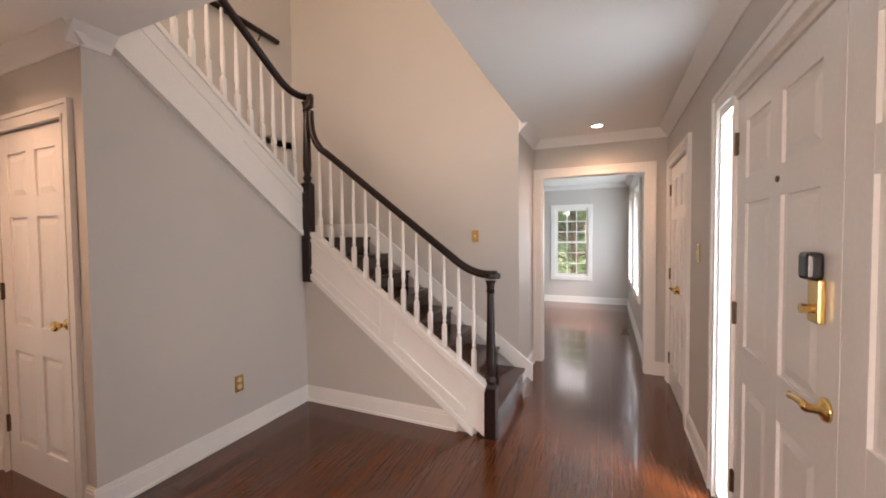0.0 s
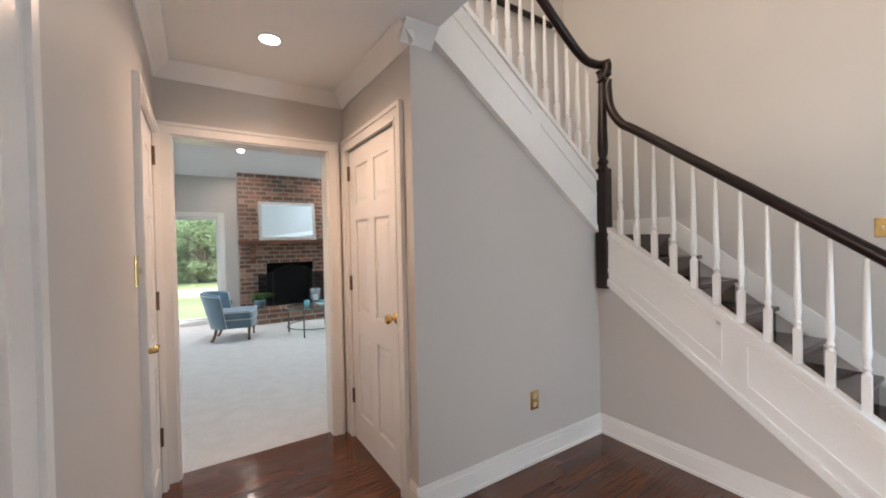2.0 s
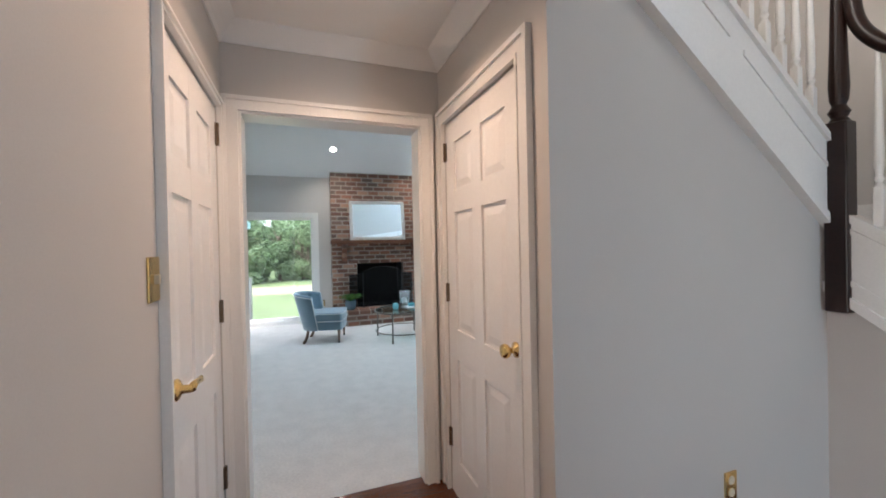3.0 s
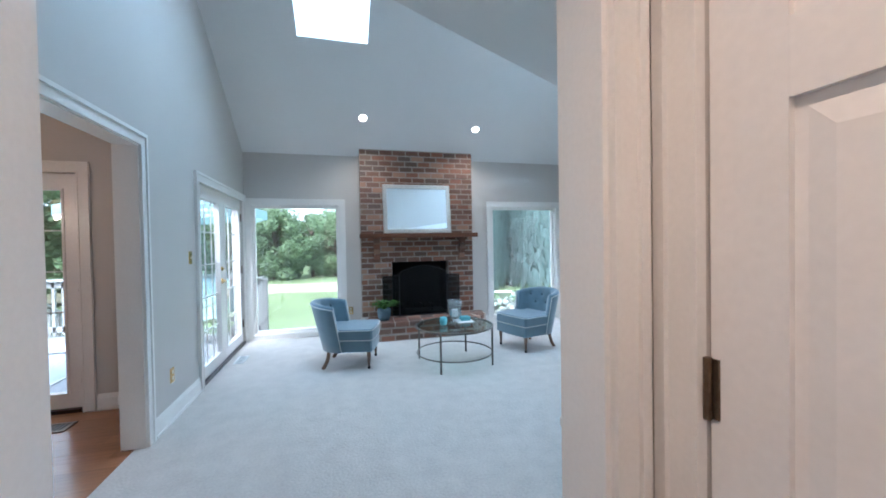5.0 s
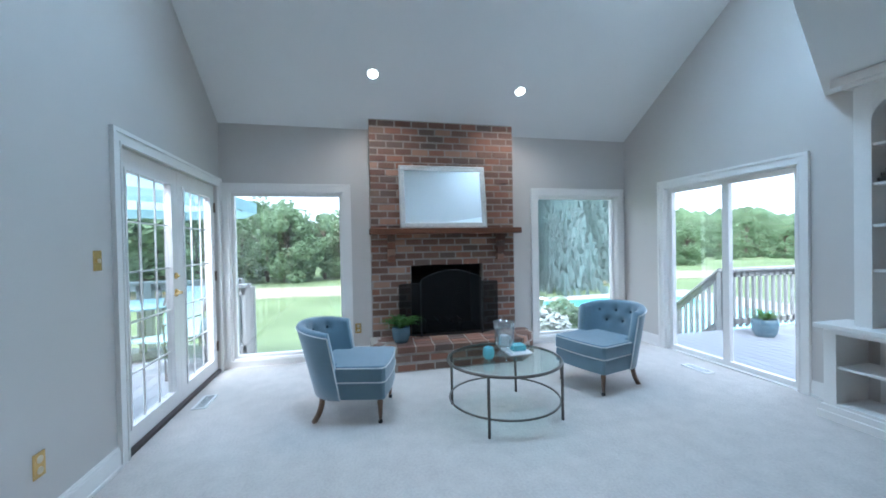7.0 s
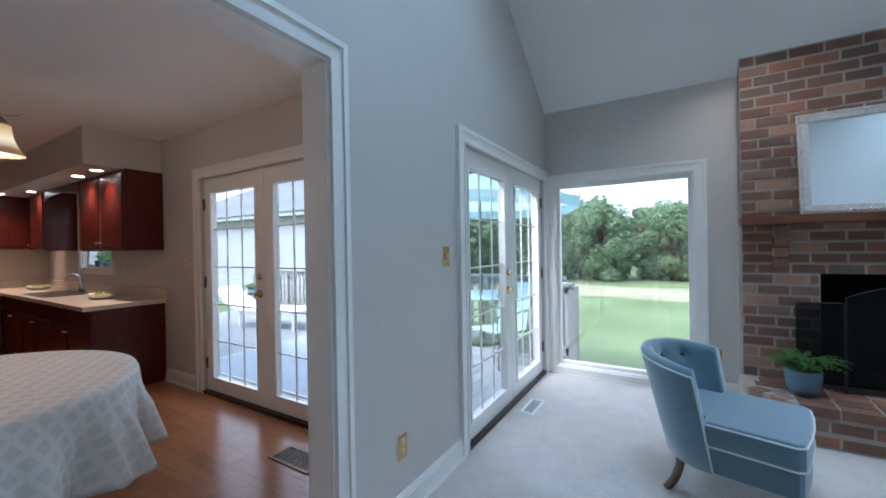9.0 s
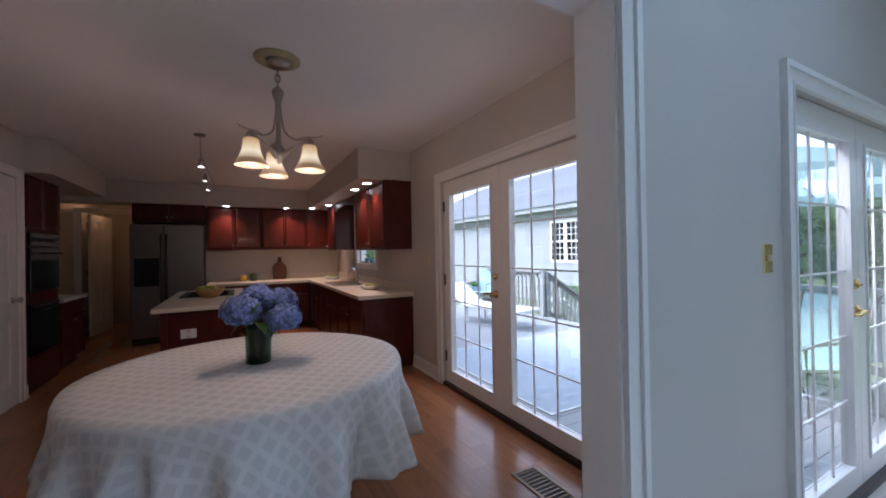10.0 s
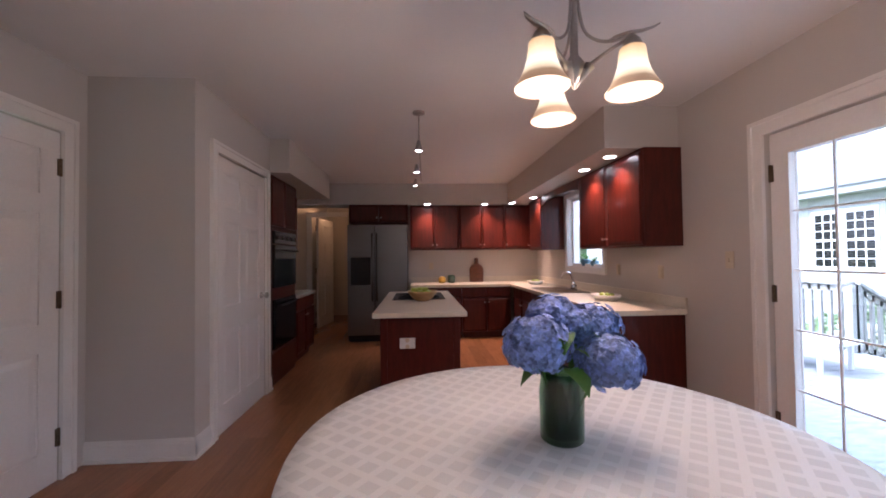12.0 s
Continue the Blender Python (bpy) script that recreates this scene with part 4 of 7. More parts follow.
def plate(name, m, label, category, toggles=1, w=0.07, h=0.115, mat=None, group=""):
    """A wall plate facing local -y."""
    p = thing(name, m, label, category, group)
    part("plate", boxes((-w / 2, -0.006, -h / 2, w / 2, 0, h / 2), bevel=0.0025), mat or BRASS, p)
    if toggles == "outlet":
        for z in (-0.025, 0.025):
            bm = lathe(bmesh.new(), [(0.017, 0), (0.017, 0.004), (0.014, 0.005)], seg=16)
            bmesh.ops.rotate(bm, verts=bm.verts[:], matrix=Matrix.Rotation(radians(90), 3, "X"))
            bmesh.ops.translate(bm, verts=bm.verts[:], vec=(0, -0.005, z))
            part("socket", bm, IVORY, p)
    else:
        for k in range(toggles):
            x = (k - (toggles - 1) / 2) * 0.045
            part("toggle", boxes((x - 0.005, -0.018, -0.012, x + 0.005, -0.004, 0.012), bevel=0.002), IVORY, p)
    return p


IVORY = material("ivory_plastic", (0.6, 0.52, 0.38), 0.4, scale=10, vary=0.05, bump=0.01)
OUT = "brass wall outlet plate above the baseboard"
plate("outlet", pose(-2.39, 1.99, 0.385, 0, 0, 90), OUT, "outlet", "outlet")
plate("outlet", pose(-6.306, -0.725, 0.353, 0, 0, 180), OUT, "outlet", "outlet")
plate("outlet", pose(-8.82, 0.72, 0.347, 0, 0, 90), OUT, "outlet", "outlet")
plate("outlet", pose(-8.50, 4.37, 0.346), OUT, "outlet", "outlet")
plate("light_switch", pose(-1.18, 3.68, 1.42), "brass switch plate on the stairwell wall", "light switch")
plate("light_switch", pose(-6.753, -0.725, 1.263, 0, 0, 180), "brass switch plate beside the french doors", "light switch")
plate("light_switch", pose(-2.512, 0.04, 1.30, 0, 0, 180), "brass switch plate beside the door", "light switch", 1, 0.075)
plate("light_switch", pose(0.56, 3.02, 1.30, 0, 0, -90), "brass switch plate beside the front door", "light switch")
plate("light_switch", pose(KX, -3.62, 1.23, 0, 0, 90), "ivory switch plate beside the kitchen french doors", "light switch", 1, mat=IVORY)
for y in (-4.35, -5.05):
    plate("outlet", pose(KX, y, 1.12, 0, 0, 90), "ivory outlet above the kitchen counter", "outlet", "outlet", mat=IVORY)
for x in (-4.85, -5.6):
    plate("outlet", pose(x, -7.75, 1.12, 0, 0, 180), "ivory outlet above the back counter", "outlet", "outlet", mat=IVORY)


def register(m, label, mat, w=0.3, d=0.11):
    r = thing("floor_register", m, label, "floor vent")
    part("frame", boxes((-w / 2, -d / 2, 0, w / 2, -d / 2 + 0.018, 0.008), (-w / 2, d / 2 - 0.018, 0, w / 2, d / 2, 0.008), (-w / 2, -d / 2 + 0.018, 0, -w / 2 + 0.02, d / 2 - 0.018, 0.008), (w / 2 - 0.02, -d / 2 + 0.018, 0, w / 2, d / 2 - 0.018, 0.008)), mat, r)
    part("backing", boxes((-w / 2 + 0.02, -d / 2 + 0.018, 0, w / 2 - 0.02, d / 2 - 0.018, 0.002)), BLACK, r)
    n = 11
    for k in range(n):
        x = -w / 2 + 0.03 + (w - 0.06) * k / (n - 1)
        part("slat", boxes((x - 0.004, -d / 2 + 0.018, 0.001, x + 0.004, d / 2 - 0.018, 0.006)), mat, r)
    return r


register(pose(-7.86, -0.585, 0, 0, 0, 0), "white metal floor register in the carpet by the french doors", WHITEPLASTIC)
register(pose(-7.40, 4.07, 0), "white metal floor register in the carpet by the sliding door", WHITEPLASTIC)
register(pose(-6.40, -1.62, 0, 0, 0, 90), "brown metal floor register by the kitchen french doors", HINGE, 0.36, 0.17)
register(pose(0.25, 6.27, 0, 0, 0, 90), "dark metal floor register in the dining room", HINGE)

# ---- fireplace ----
BX = -8.67


def loose(mesh, mat, parent, x, y, z, rz=0.0):
    ob = new("brick", mesh)
    ob.parent = parent
    ob.matrix_basis = pose(x, y, z, 0, 0, rz)
    return ob


def brick_mesh(w, d, h, c=0.008):
    bm = boxes((-d, -w / 2, 0, 0, w / 2, h))
    f = [q for q in bm.faces if q.calc_center_median().x > -1e-4][0]
    r = bmesh.ops.inset_individual(bm, faces=[f], thickness=c, depth=0.0)
    for e in [v for v in bm.verts if abs(v.co.x) < 1e-5]:
        if abs(abs(e.co.y) - w / 2) < 1e-4 or abs(e.co.z) < 1e-4 or abs(e.co.z - h) < 1e-4:
            e.co.x -= 0.005
    me = bpy.data.meshes.new("brick")
    bm.to_mesh(me)
    bm.free()
    me.materials.append(BRICK)
    return me


fire = thing("fireplace", pose(0, 0, 0), "tall red brick fireplace with raised hearth", "fireplace", kind="structure")
Y0, Y1 = 0.876, 2.649
TOPZ = vault(BX) - 0.005
bm = pierced("x", X0 - 0.0, BX - 0.012, Y0 + 0.004, Y1 - 0.004, 0, TOPZ, [(1.34, 2.23, 0.2, 1.075)])
part("mortar_bed", bm, MORTAR, fire)
bm = boxes((-9.25, 1.30, 0.2, -9.22, 2.27, 1.2), (-9.22, 1.30, 0.2, BX - 0.1, 1.34, 1.2), (-9.22, 2.23, 0.2, BX - 0.1, 2.27, 1.2), (-9.22, 1.34, 1.075, BX - 0.1, 2.23, 1.2), (-9.22, 1.34, 0.2, BX - 0.1, 2.23, 0.262))
part("firebox", bm, SOOT, fire, "soot-black firebox")
CH_H, BL = 0.0813, 0.2
rng = random.Random(5)
cut = {}


def brick_of(length):
    """One shared mesh for each length of brick."""
    key = round(length / 0.01) * 0.01
    if key not in cut:
        cut[key] = brick_mesh(key - 0.017, 0.1, 0.062)
    return cut[key]


row, z = 0, 0.262
while z < TOPZ - 0.02:
    spans = [(Y0, 1.34), (2.23, Y1)] if z < 1.07 else [(Y0, Y1)]
    shift = rng.uniform(-0.02, 0.02)
    for lo, hi in spans:
        y = Y0 - (0.0 if row % 2 else BL / 2) + (shift if row % 3 else 0.0)
        while y < hi - 0.03:
            a, b = max(y, lo), min(y + BL, hi)
            if hi - b < 0.045:
                b = hi
            if b - a > 0.045:
                loose(brick_of(b - a), BRICK, fire, BX + rng.uniform(-0.004, 0.004), (a + b) / 2, z + rng.uniform(-0.002, 0.002))
            y = max(y + BL, b)
    z += CH_H
    row += 1
full, half = brick_of(BL), brick_of(0.11)
# hearth: a slab of bricks with canted ends
HZ = 0.262
outline = [(BX - 0.02, 0.85), (BX - 0.02, 2.74), (-8.36, 2.74), (-8.13, 2.50), (-8.13, 1.09), (-8.36, 0.85)]
part("hearth_core", prism(bmesh.new(), [(x - 0.012 if x > -8.5 else x, y) for x, y in outline], "z", 0, HZ - 0.006), MORTAR, fire)
for k, z in enumerate((0.012, 0.106, 0.199)):
    out = 0.012 if k == 2 else 0.0
    for i in range(7):
        y = 1.09 + BL * (i + (0.25 if k % 2 else 0.5)) + 0.006
        loose(full, BRICK, fire, -8.13 + out + rng.uniform(-0.003, 0.003), y, z)
    for (xa, ya), (xb, yb) in (((-8.36, 0.85), (-8.13, 1.09)), ((-8.13, 2.50), (-8.36, 2.74))):
        for t in (0.3, 0.8) if k % 2 else (0.2, 0.62):
            loose(half, BRICK, fire, xa + (xb - xa) * t + out * 0.7, ya + (yb - ya) * t, z, -44 if ya < 1.5 else 44)
# flat bricks on top, behind the edge course
for r in range(4):
    x = -8.225 - 0.106 * r
    spread = min(0.24, 0.09 * r)
    y = 1.10 - spread + (0.1 if r % 2 else 0.0)
    while y + 0.1 < 2.5 + spread + 0.06:
        loose(full, BRICK, fire, x, y + 0.1, HZ - 0.0625 + rng.uniform(-0.001, 0.001))
        y += BL
for y in (1.11, 2.45):
    for i in range(4):
        bm = boxes((BX - 0.02, y - 0.045, 1.12 + 0.0805 * i, BX + 0.035 + 0.016 * i, y + 0.045, 1.19 + 0.0805 * i), bevel=0.005)
        part("corbel", bm, BRICK, fire)
part("mantel_shelf", boxes((BX - 0.01, 0.862, 1.442, -8.49, 2.672, 1.508), bevel=0.006), MANTEL, fire, "thick stained wooden mantel shelf")
# log grate
bm = bmesh.new()
for y in (1.55, 1.7, 1.85, 2.0):
    tube(bm, [(-9.1, y, 0.36), (-8.8, y, 0.36), (-8.77, y, 0.42)], 0.01, 6)
for y in (1.55, 2.0):
    for x in (-9.05, -8.85):
        tube(bm, [(x, y, 0.262), (x, y, 0.36)], 0.008, 6)
tagged(link("log_grate", bm, BLACK), "black iron log grate inside the firebox", "grate")

# fire screen: three folds, the middle one arched
MESHW = material("screen_mesh", (0.008, 0.008, 0.008), 0.6, vary=0.1, bump=0)
mn, ml_ = MESHW.node_tree.nodes, MESHW.node_tree.links
see = mn.new("ShaderNodeBsdfTransparent")
half_ = mn.new("ShaderNodeMixShader")
half_.inputs[0].default_value = 0.86
mn["Principled BSDF"].inputs["Specular IOR Level"].default_value = 0.1
ml_.new(see.outputs[0], half_.inputs[1]), ml_.new(mn["Principled BSDF"].outputs[0], half_.inputs[2])
ml_.new(half_.outputs[0], mn["Material Output"].inputs[0])
scr = thing("fire_screen", pose(-8.50, 1.785, HZ), "black three-fold mesh fire screen with arched centre", "fire screen")


def screen_panel(p0, p1, h0, h1, rise):
    p0, p1 = Vector(p0), Vector(p1)
    n = 12
    top = []
    for k in range(n + 1):
        t = k / n
        q = p0.lerp(p1, t)
        top.append((q.x, q.y, h0 + (h1 - h0) * t + rise * math.sin(math.pi * t)))
    bm = bmesh.new()
    tube(bm, [(p0.x, p0.y, 0.0), *top, (p1.x, p1.y, 0.0)], 0.005, 8)
    tube(bm, [(p0.x, p0.y, 0.015), (p1.x, p1.y, 0.015)], 0.005, 8)
    f = part("fold_frame", bm, BLACK, scr)
    bm = bmesh.new()
    lo = [bm.verts.new((p0.lerp(p1, k / n).x, p0.lerp(p1, k / n).y, 0.015)) for k in range(n + 1)]
    hi = [bm.verts.new(t) for t in top]
    for k in range(n):
        bm.faces.new((lo[k], lo[k + 1], hi[k + 1], hi[k]))
    part("mesh_panel", bm, MESHW, f)


screen_panel((0, -0.36, 0), (0, 0.36, 0), 0.66, 0.66, 0.1)
screen_panel((-0.10, -0.60, 0), (0, -0.37, 0), 0.60, 0.62, 0.0)
screen_panel((0, 0.37, 0), (-0.10, 0.60, 0), 0.62, 0.60, 0.0)

# mirror leaning on the mantel
lean = pose(-8.555, 1.735, 1.51, 0, -7.2, 0)
mir = thing("mirror", lean, "rectangular mirror in a beaded silver frame leaning on the mantel", "mirror")
w, h, f = 1.05, 0.75, 0.065
part("frame", boxes((-0.03, -w / 2, 0, 0, w / 2, f), (-0.03, -w / 2, h - f, 0, w / 2, h), (-0.03, -w / 2, f, 0, -w / 2 + f, h - f), (-0.03, w / 2 - f, f, 0, w / 2, h - f), bevel=0.008), SILVER, mir)
bm = bmesh.new()
for u in np.arange(-w / 2 + 0.02, w / 2 - 0.01, 0.024):
    for zz in (0.02, h - 0.02):
        lathe(bm, [(0.003, -0.009), (0.009, 0), (0.003, 0.009)], (0.001, u, zz), 6)
for u in np.arange(0.045, h - 0.03, 0.024):
    for yy in (-w / 2 + 0.02, w / 2 - 0.02):
        lathe(bm, [(0.003, -0.009), (0.009, 0), (0.003, 0.009)], (0.001, yy, u), 6)
part("beading", bm, SILVER, mir, "row of silver beads", True)
part("mirror_glass", boxes((-0.02, -w / 2 + f, f, -0.012, w / 2 - f, h - f)), MIRROR, mir)


def fern(m, pot_r, pot_h, spread, label, fronds=34, seed=1, name="potted_fern", leaf=None):
    r = random.Random(seed)
    p = thing(name, m, label, "plant")
    part("pot", lathe(bmesh.new(), [(pot_r * 0.7, 0), (pot_r * 0.92, pot_h * 0.3), (pot_r, pot_h * 0.75), (pot_r * 0.95, pot_h), (pot_r * 0.84, pot_h), (pot_r * 0.8, pot_h * 0.85), (0.01, pot_h * 0.85)], seg=24), POT, p, "blue-grey glazed pot", True)
    bm = bmesh.new()
    for k in range(fronds):
        a, l, up = r.uniform(0, 2 * math.pi), spread * r.uniform(0.55, 1.05), spread * r.uniform(0.35, 1.0)
        prev = None
        side = Vector((-math.sin(a), math.cos(a), 0))
        for i in range(9):
            t = i / 8
            c = Vector((math.cos(a) * l * t, math.sin(a) * l * t, pot_h * 0.9 + up * (1.6 * t - 1.25 * t * t)))
            if prev is not None:
                wd = 0.12 * spread * math.sin(math.pi * min(0.97, t * 0.9 + 0.1))
                for s in (-1, 1):
                    tip = (c + prev) / 2 + side * s * wd + Vector((0, 0, -0.25 * wd))
                    bm.faces.new((bm.verts.new(prev), bm.verts.new(c), bm.verts.new(tip)))
            prev = c
    part("fronds", bm, leaf or LEAF, p, "arching green fronds")
    return p


fern(pose(-8.36, 1.17, HZ), 0.1, 0.17, 0.27, "green fern in a blue-grey pot on the hearth", 70)

# ---- chairs and coffee table ----


BUTTON = material("dark_blue_velvet_button", (0.04, 0.075, 0.1), 0.8, scale=30, vary=0.1)


def barrel_chair(m, label):
    c = thing("slipper_chair", m, label, "chair", "blue chairs")
    ri, ro, low = 0.225, 0.292, 0.19

    def at(r, a, z):
        """On the shell, which widens and leans back as it rises."""
        f = (z - low) / 0.5
        return Vector((r * (1 + 0.13 * f) * math.cos(a), 0.86 * r * (1 + 0.16 * f) * math.sin(a) - 0.03 - 0.085 * f, z))

    def rim(a):
        return 0.685 + 0.045 * max(0.0, -math.sin(a)) ** 0.8
    arc = [radians(176 + 188 * k / 64) for k in range(65)]
    buttons = [(radians(270 + k * 34), 0.63) for k in (-1.5, -0.5, 0.5, 1.5)] + [(radians(270 + k * 34), 0.53) for k in (-1, 0, 1)]

    def inner(a, z):
        """The padded inside: swells between the buttons, dimpled at each."""
        p = 0.0
        for ba, bz in buttons:
            d2 = ((a - ba) * ri) ** 2 + (z - bz) ** 2
            p += 0.026 * math.exp(-d2 / 0.0009)
        return at(ri + p, a, z)
    bm = bmesh.new()
    heights = [0.40 + 0.02 * k for k in range(14)]
    rings = []
    for a in arc:
        top = rim(a)
        col = [at(ro, a, z) for z in (low, 0.32, 0.45, 0.58, top - 0.035)]
        for t in (15, 50, 90, 130, 165):
            q = radians(t)
            r = (ro + ri) / 2 + (ro - ri) / 2 * math.cos(q)
            col.append(at(r, a, top - 0.03 + 0.032 * math.sin(q)))
        col += [inner(a, min(z, top - 0.035)) for z in reversed(heights)] + [at(ri, a, low)]
        rings.append([bm.verts.new(v) for v in col])
    n = len(rings[0])
    for p, q in zip(rings, rings[1:]):
        for k in range(n):
            bm.faces.new((p[k], q[k], q[(k + 1) % n], p[(k + 1) % n]))
    bm.faces.new(rings[0]), bm.faces.new(rings[-1][::-1])
    bmesh.ops.recalc_face_normals(bm, faces=bm.faces[:])
    back = part("backrest", bm, BLUE, c, "curved button-tufted velvet back", True)
    for a, z in buttons:
        p = at(ri + 0.017, a, z)
        part("button", lathe(bmesh.new(), [(0.004, -0.012), (0.011, -0.007), (0.011, 0.007), (0.004, 0.012)], p, 8), BUTTON, back)
    bm = tube(bmesh.new(), [at(ro + 0.002, a, rim(a) - 0.03) for a in arc], 0.005, 6)
    for a in (arc[0], arc[-1]):
        tube(bm, [at(ro + 0.001, a, z) for z in (low + 0.005, 0.3, 0.45, 0.58, rim(a) - 0.032)], 0.005, 6)
    part("piping", bm, PIPING, back, "white piping along the edges")

    def pad(z0, z1, grow, bevel):
        bm = bmesh.new()
        pts = [(-0.21, -0.2), (0.21, -0.2), (0.215, -0.062), (0.285 + grow, -0.045), (0.282 + grow, 0.295), (0.26, 0.317 + grow), (0.13, 0.331 + grow), (0, 0.335 + grow), (-0.13, 0.331 + grow), (-0.26, 0.317 + grow), (-0.282 - grow, 0.295), (-0.285 - grow, -0.045), (-0.215, -0.062)]
        prism(bm, pts, "z", z0, z1)
        bmesh.ops.bevel(bm, geom=[e for e in bm.edges if abs(e.verts[0].co.z - e.verts[1].co.z) < 1e-6], offset=bevel, segments=3, affect="EDGES", profile=0.6)
        return bm
    part("seat_base", pad(low, 0.308, -0.006, 0.008), BLUE, c, smooth=False)
    bm = pad(0.312, 0.425, 0.0, 0.018)
    for v in bm.verts:
        if v.co.z > 0.42:
            v.co.z += 0.012
    seat = part("seat_cushion", bm, BLUE, c)
    bm = bmesh.new()
    for z in (0.32, 0.424):
        tube(bm, [(0.285, -0.04, z), (0.286, 0.29, z), (0.262, 0.319, z), (0.13, 0.333, z), (0, 0.337, z), (-0.13, 0.333, z), (-0.262, 0.319, z), (-0.286, 0.29, z), (-0.285, -0.04, z)], 0.0045, 6)
    part("piping", bm, PIPING, seat, "white piping round the cushion")
    for sx in (-1, 1):
        x = sx * 0.235
        leg = part("leg", lathe(bmesh.new(), [(0.012, 0.03), (0.014, 0.05), (0.019, 0.13), (0.023, 0.165), (0.018, 0.175), (0.025, 0.185), (0.025, 0.2)], (x, 0.27, 0), 14), CHAIRLEG, c, smooth=True)
        part("caster", lathe(bmesh.new(), [(0.008, 0), (0.016, 0.005), (0.017, 0.02), (0.012, 0.031)], (x, 0.27, 0), 12), BLACK, leg, "small dark caster")
        x = sx * 0.2
        part("leg", tube(bmesh.new(), smooth_path([(x, -0.17, 0.2), (x * 1.01, -0.178, 0.13), (x * 1.04, -0.2, 0.06), (x * 1.08, -0.235, 0.0)]), 0.021, 8), CHAIRLEG, c, "wooden sabre leg", True)
    return c


chair = barrel_chair(pose(-7.36, 0.65, 0, 0, 0, -14), "pale blue velvet chair with tufted barrel back, beside the hearth")
other = copy_thing(chair, pose(-7.36, 2.93, 0, 0, 0, 196))
other["label"] = "pale blue velvet chair with tufted barrel back, beside the window"

TC = (-7.0, 1.81)
tab = thing("coffee_table", pose(TC[0], TC[1], 0), "round glass coffee table on thin pewter metal legs", "table")
part("glass_top", lathe(bmesh.new(), [(0.40, 0.425), (0.425, 0.425), (0.427, 0.43), (0.425, 0.435), (0.40, 0.435)], seg=48), TABLEGLASS, tab)
part("top_rim", tube(bmesh.new(), ring(0, 0, 0.42, 0.435, 48), 0.011, 8, True), IRON, tab, smooth=True)
part("lower_ring", tube(bmesh.new(), ring(0, 0, 0.125, 0.425, 48), 0.008, 8, True), IRON, tab, smooth=True)
for px, py in ((-6.65, 1.56), (-6.75, 2.18), (-7.26, 1.44), (-7.365, 2.07)):
    d = Vector((px - TC[0], py - TC[1], 0)).normalized() * 0.437
    part("leg", tube(bmesh.new(), [(d.x, d.y, 0), (d.x, d.y, 0.42)], 0.011, 10), IRON, tab, smooth=True)
TT = 0.435
CLEAR = glass("clear_glass", (0.9, 0.93, 0.95), 0.02, 0.24)
hur = thing("hurricane_vase", pose(-7.03, 1.83, TT), "clear glass hurricane vase holding a white candle", "vase")
part("vase_glass", lathe(bmesh.new(), [(0.06, 0), (0.065, 0.008), (0.05, 0.03), (0.03, 0.045), (0.055, 0.07), (0.075, 0.1), (0.078, 0.2), (0.088, 0.265), (0.084, 0.265), (0.074, 0.2), (0.07, 0.1), (0.05, 0.08)], seg=28), CLEAR, hur, smooth=True)
part("candle", lathe(bmesh.new(), [(0.036, 0.08), (0.037, 0.155), (0.03, 0.16)], seg=20), WHITEPLASTIC, hur, "white pillar candle")
AQUA = material("aqua_glass", (0.2, 0.55, 0.6), 0.15, scale=20, vary=0.15, bump=0.1)
tagged(link("votive", lathe(bmesh.new(), [(0.03, 0), (0.042, 0.02), (0.046, 0.05), (0.038, 0.085), (0.03, 0.09), (0.034, 0.05), (0.02, 0.01)], (-6.98, 1.68, TT), 20), AQUA, smooth=True), "small aqua glass votive on the table", "candle holder")
tray = tagged(link("tray", boxes((-7.2, 1.86, TT, -6.98, 2.06, TT + 0.01), bevel=0.003), WHITEPLASTIC), "small white tray on the glass table", "tray")
tagged(link("gift_box", boxes((-7.16, 1.92, TT + 0.01, -7.06, 2.03, TT + 0.055), bevel=0.004), AQUA), "small aqua box on the tray", "box")

# ---- built-in bookcase ----
bk = thing("bookcase", pose(0, 0, 0), "white built-in bookcase with arched bays above open low shelves", "bookcase")
BAYS = [(-6.06, -5.37), (-5.28, -4.59), (-4.50, -3.81)]
FY = 4.09                                   # front of the upper part
part("back_panel", boxes((-6.16, 4.352, 0.0, -3.6, 4.368, 2.40)), TRIM, bk)
for a, b in ((-6.155, -6.06), (-5.37, -5.28), (-4.59, -4.50), (-3.81, -3.6)):
    part("upright", boxes((a, FY, 0.69, b, 4.352, 2.36)), TRIM, bk)
for a, b in BAYS:
    n = 16
    pts = [(a, 2.37), (b, 2.37), (b, 2.10)]
    for k in range(n + 1):
        t = math.pi * k / n
        pts.append(((a + b) / 2 + (b - a) / 2 * math.cos(t), 2.10 + 0.19 * math.sin(t)))
    bm = prism(bmesh.new(), pts[:-1] + [(a, 2.10)], "y", FY + 0.002, FY + 0.05)
    part("arch", bm, TRIM, bk)
    for z in (1.945, 1.68, 1.4, 1.095):
        part("shelf", boxes((a, FY + 0.012, z - 0.02, b, 4.352, z), bevel=0.003), TRIM, bk)
part("cornice", boxes((-6.25, FY - 0.06, 2.375, -3.6, 4.352, 2.435), (-6.20, FY - 0.03, 2.345, -3.6, FY + 0.0, 2.375)), TRIM, bk)
part("worktop", boxes((-6.345, 3.99, 0.655, -3.6, 4.352, 0.69), bevel=0.005), TRIM, bk)
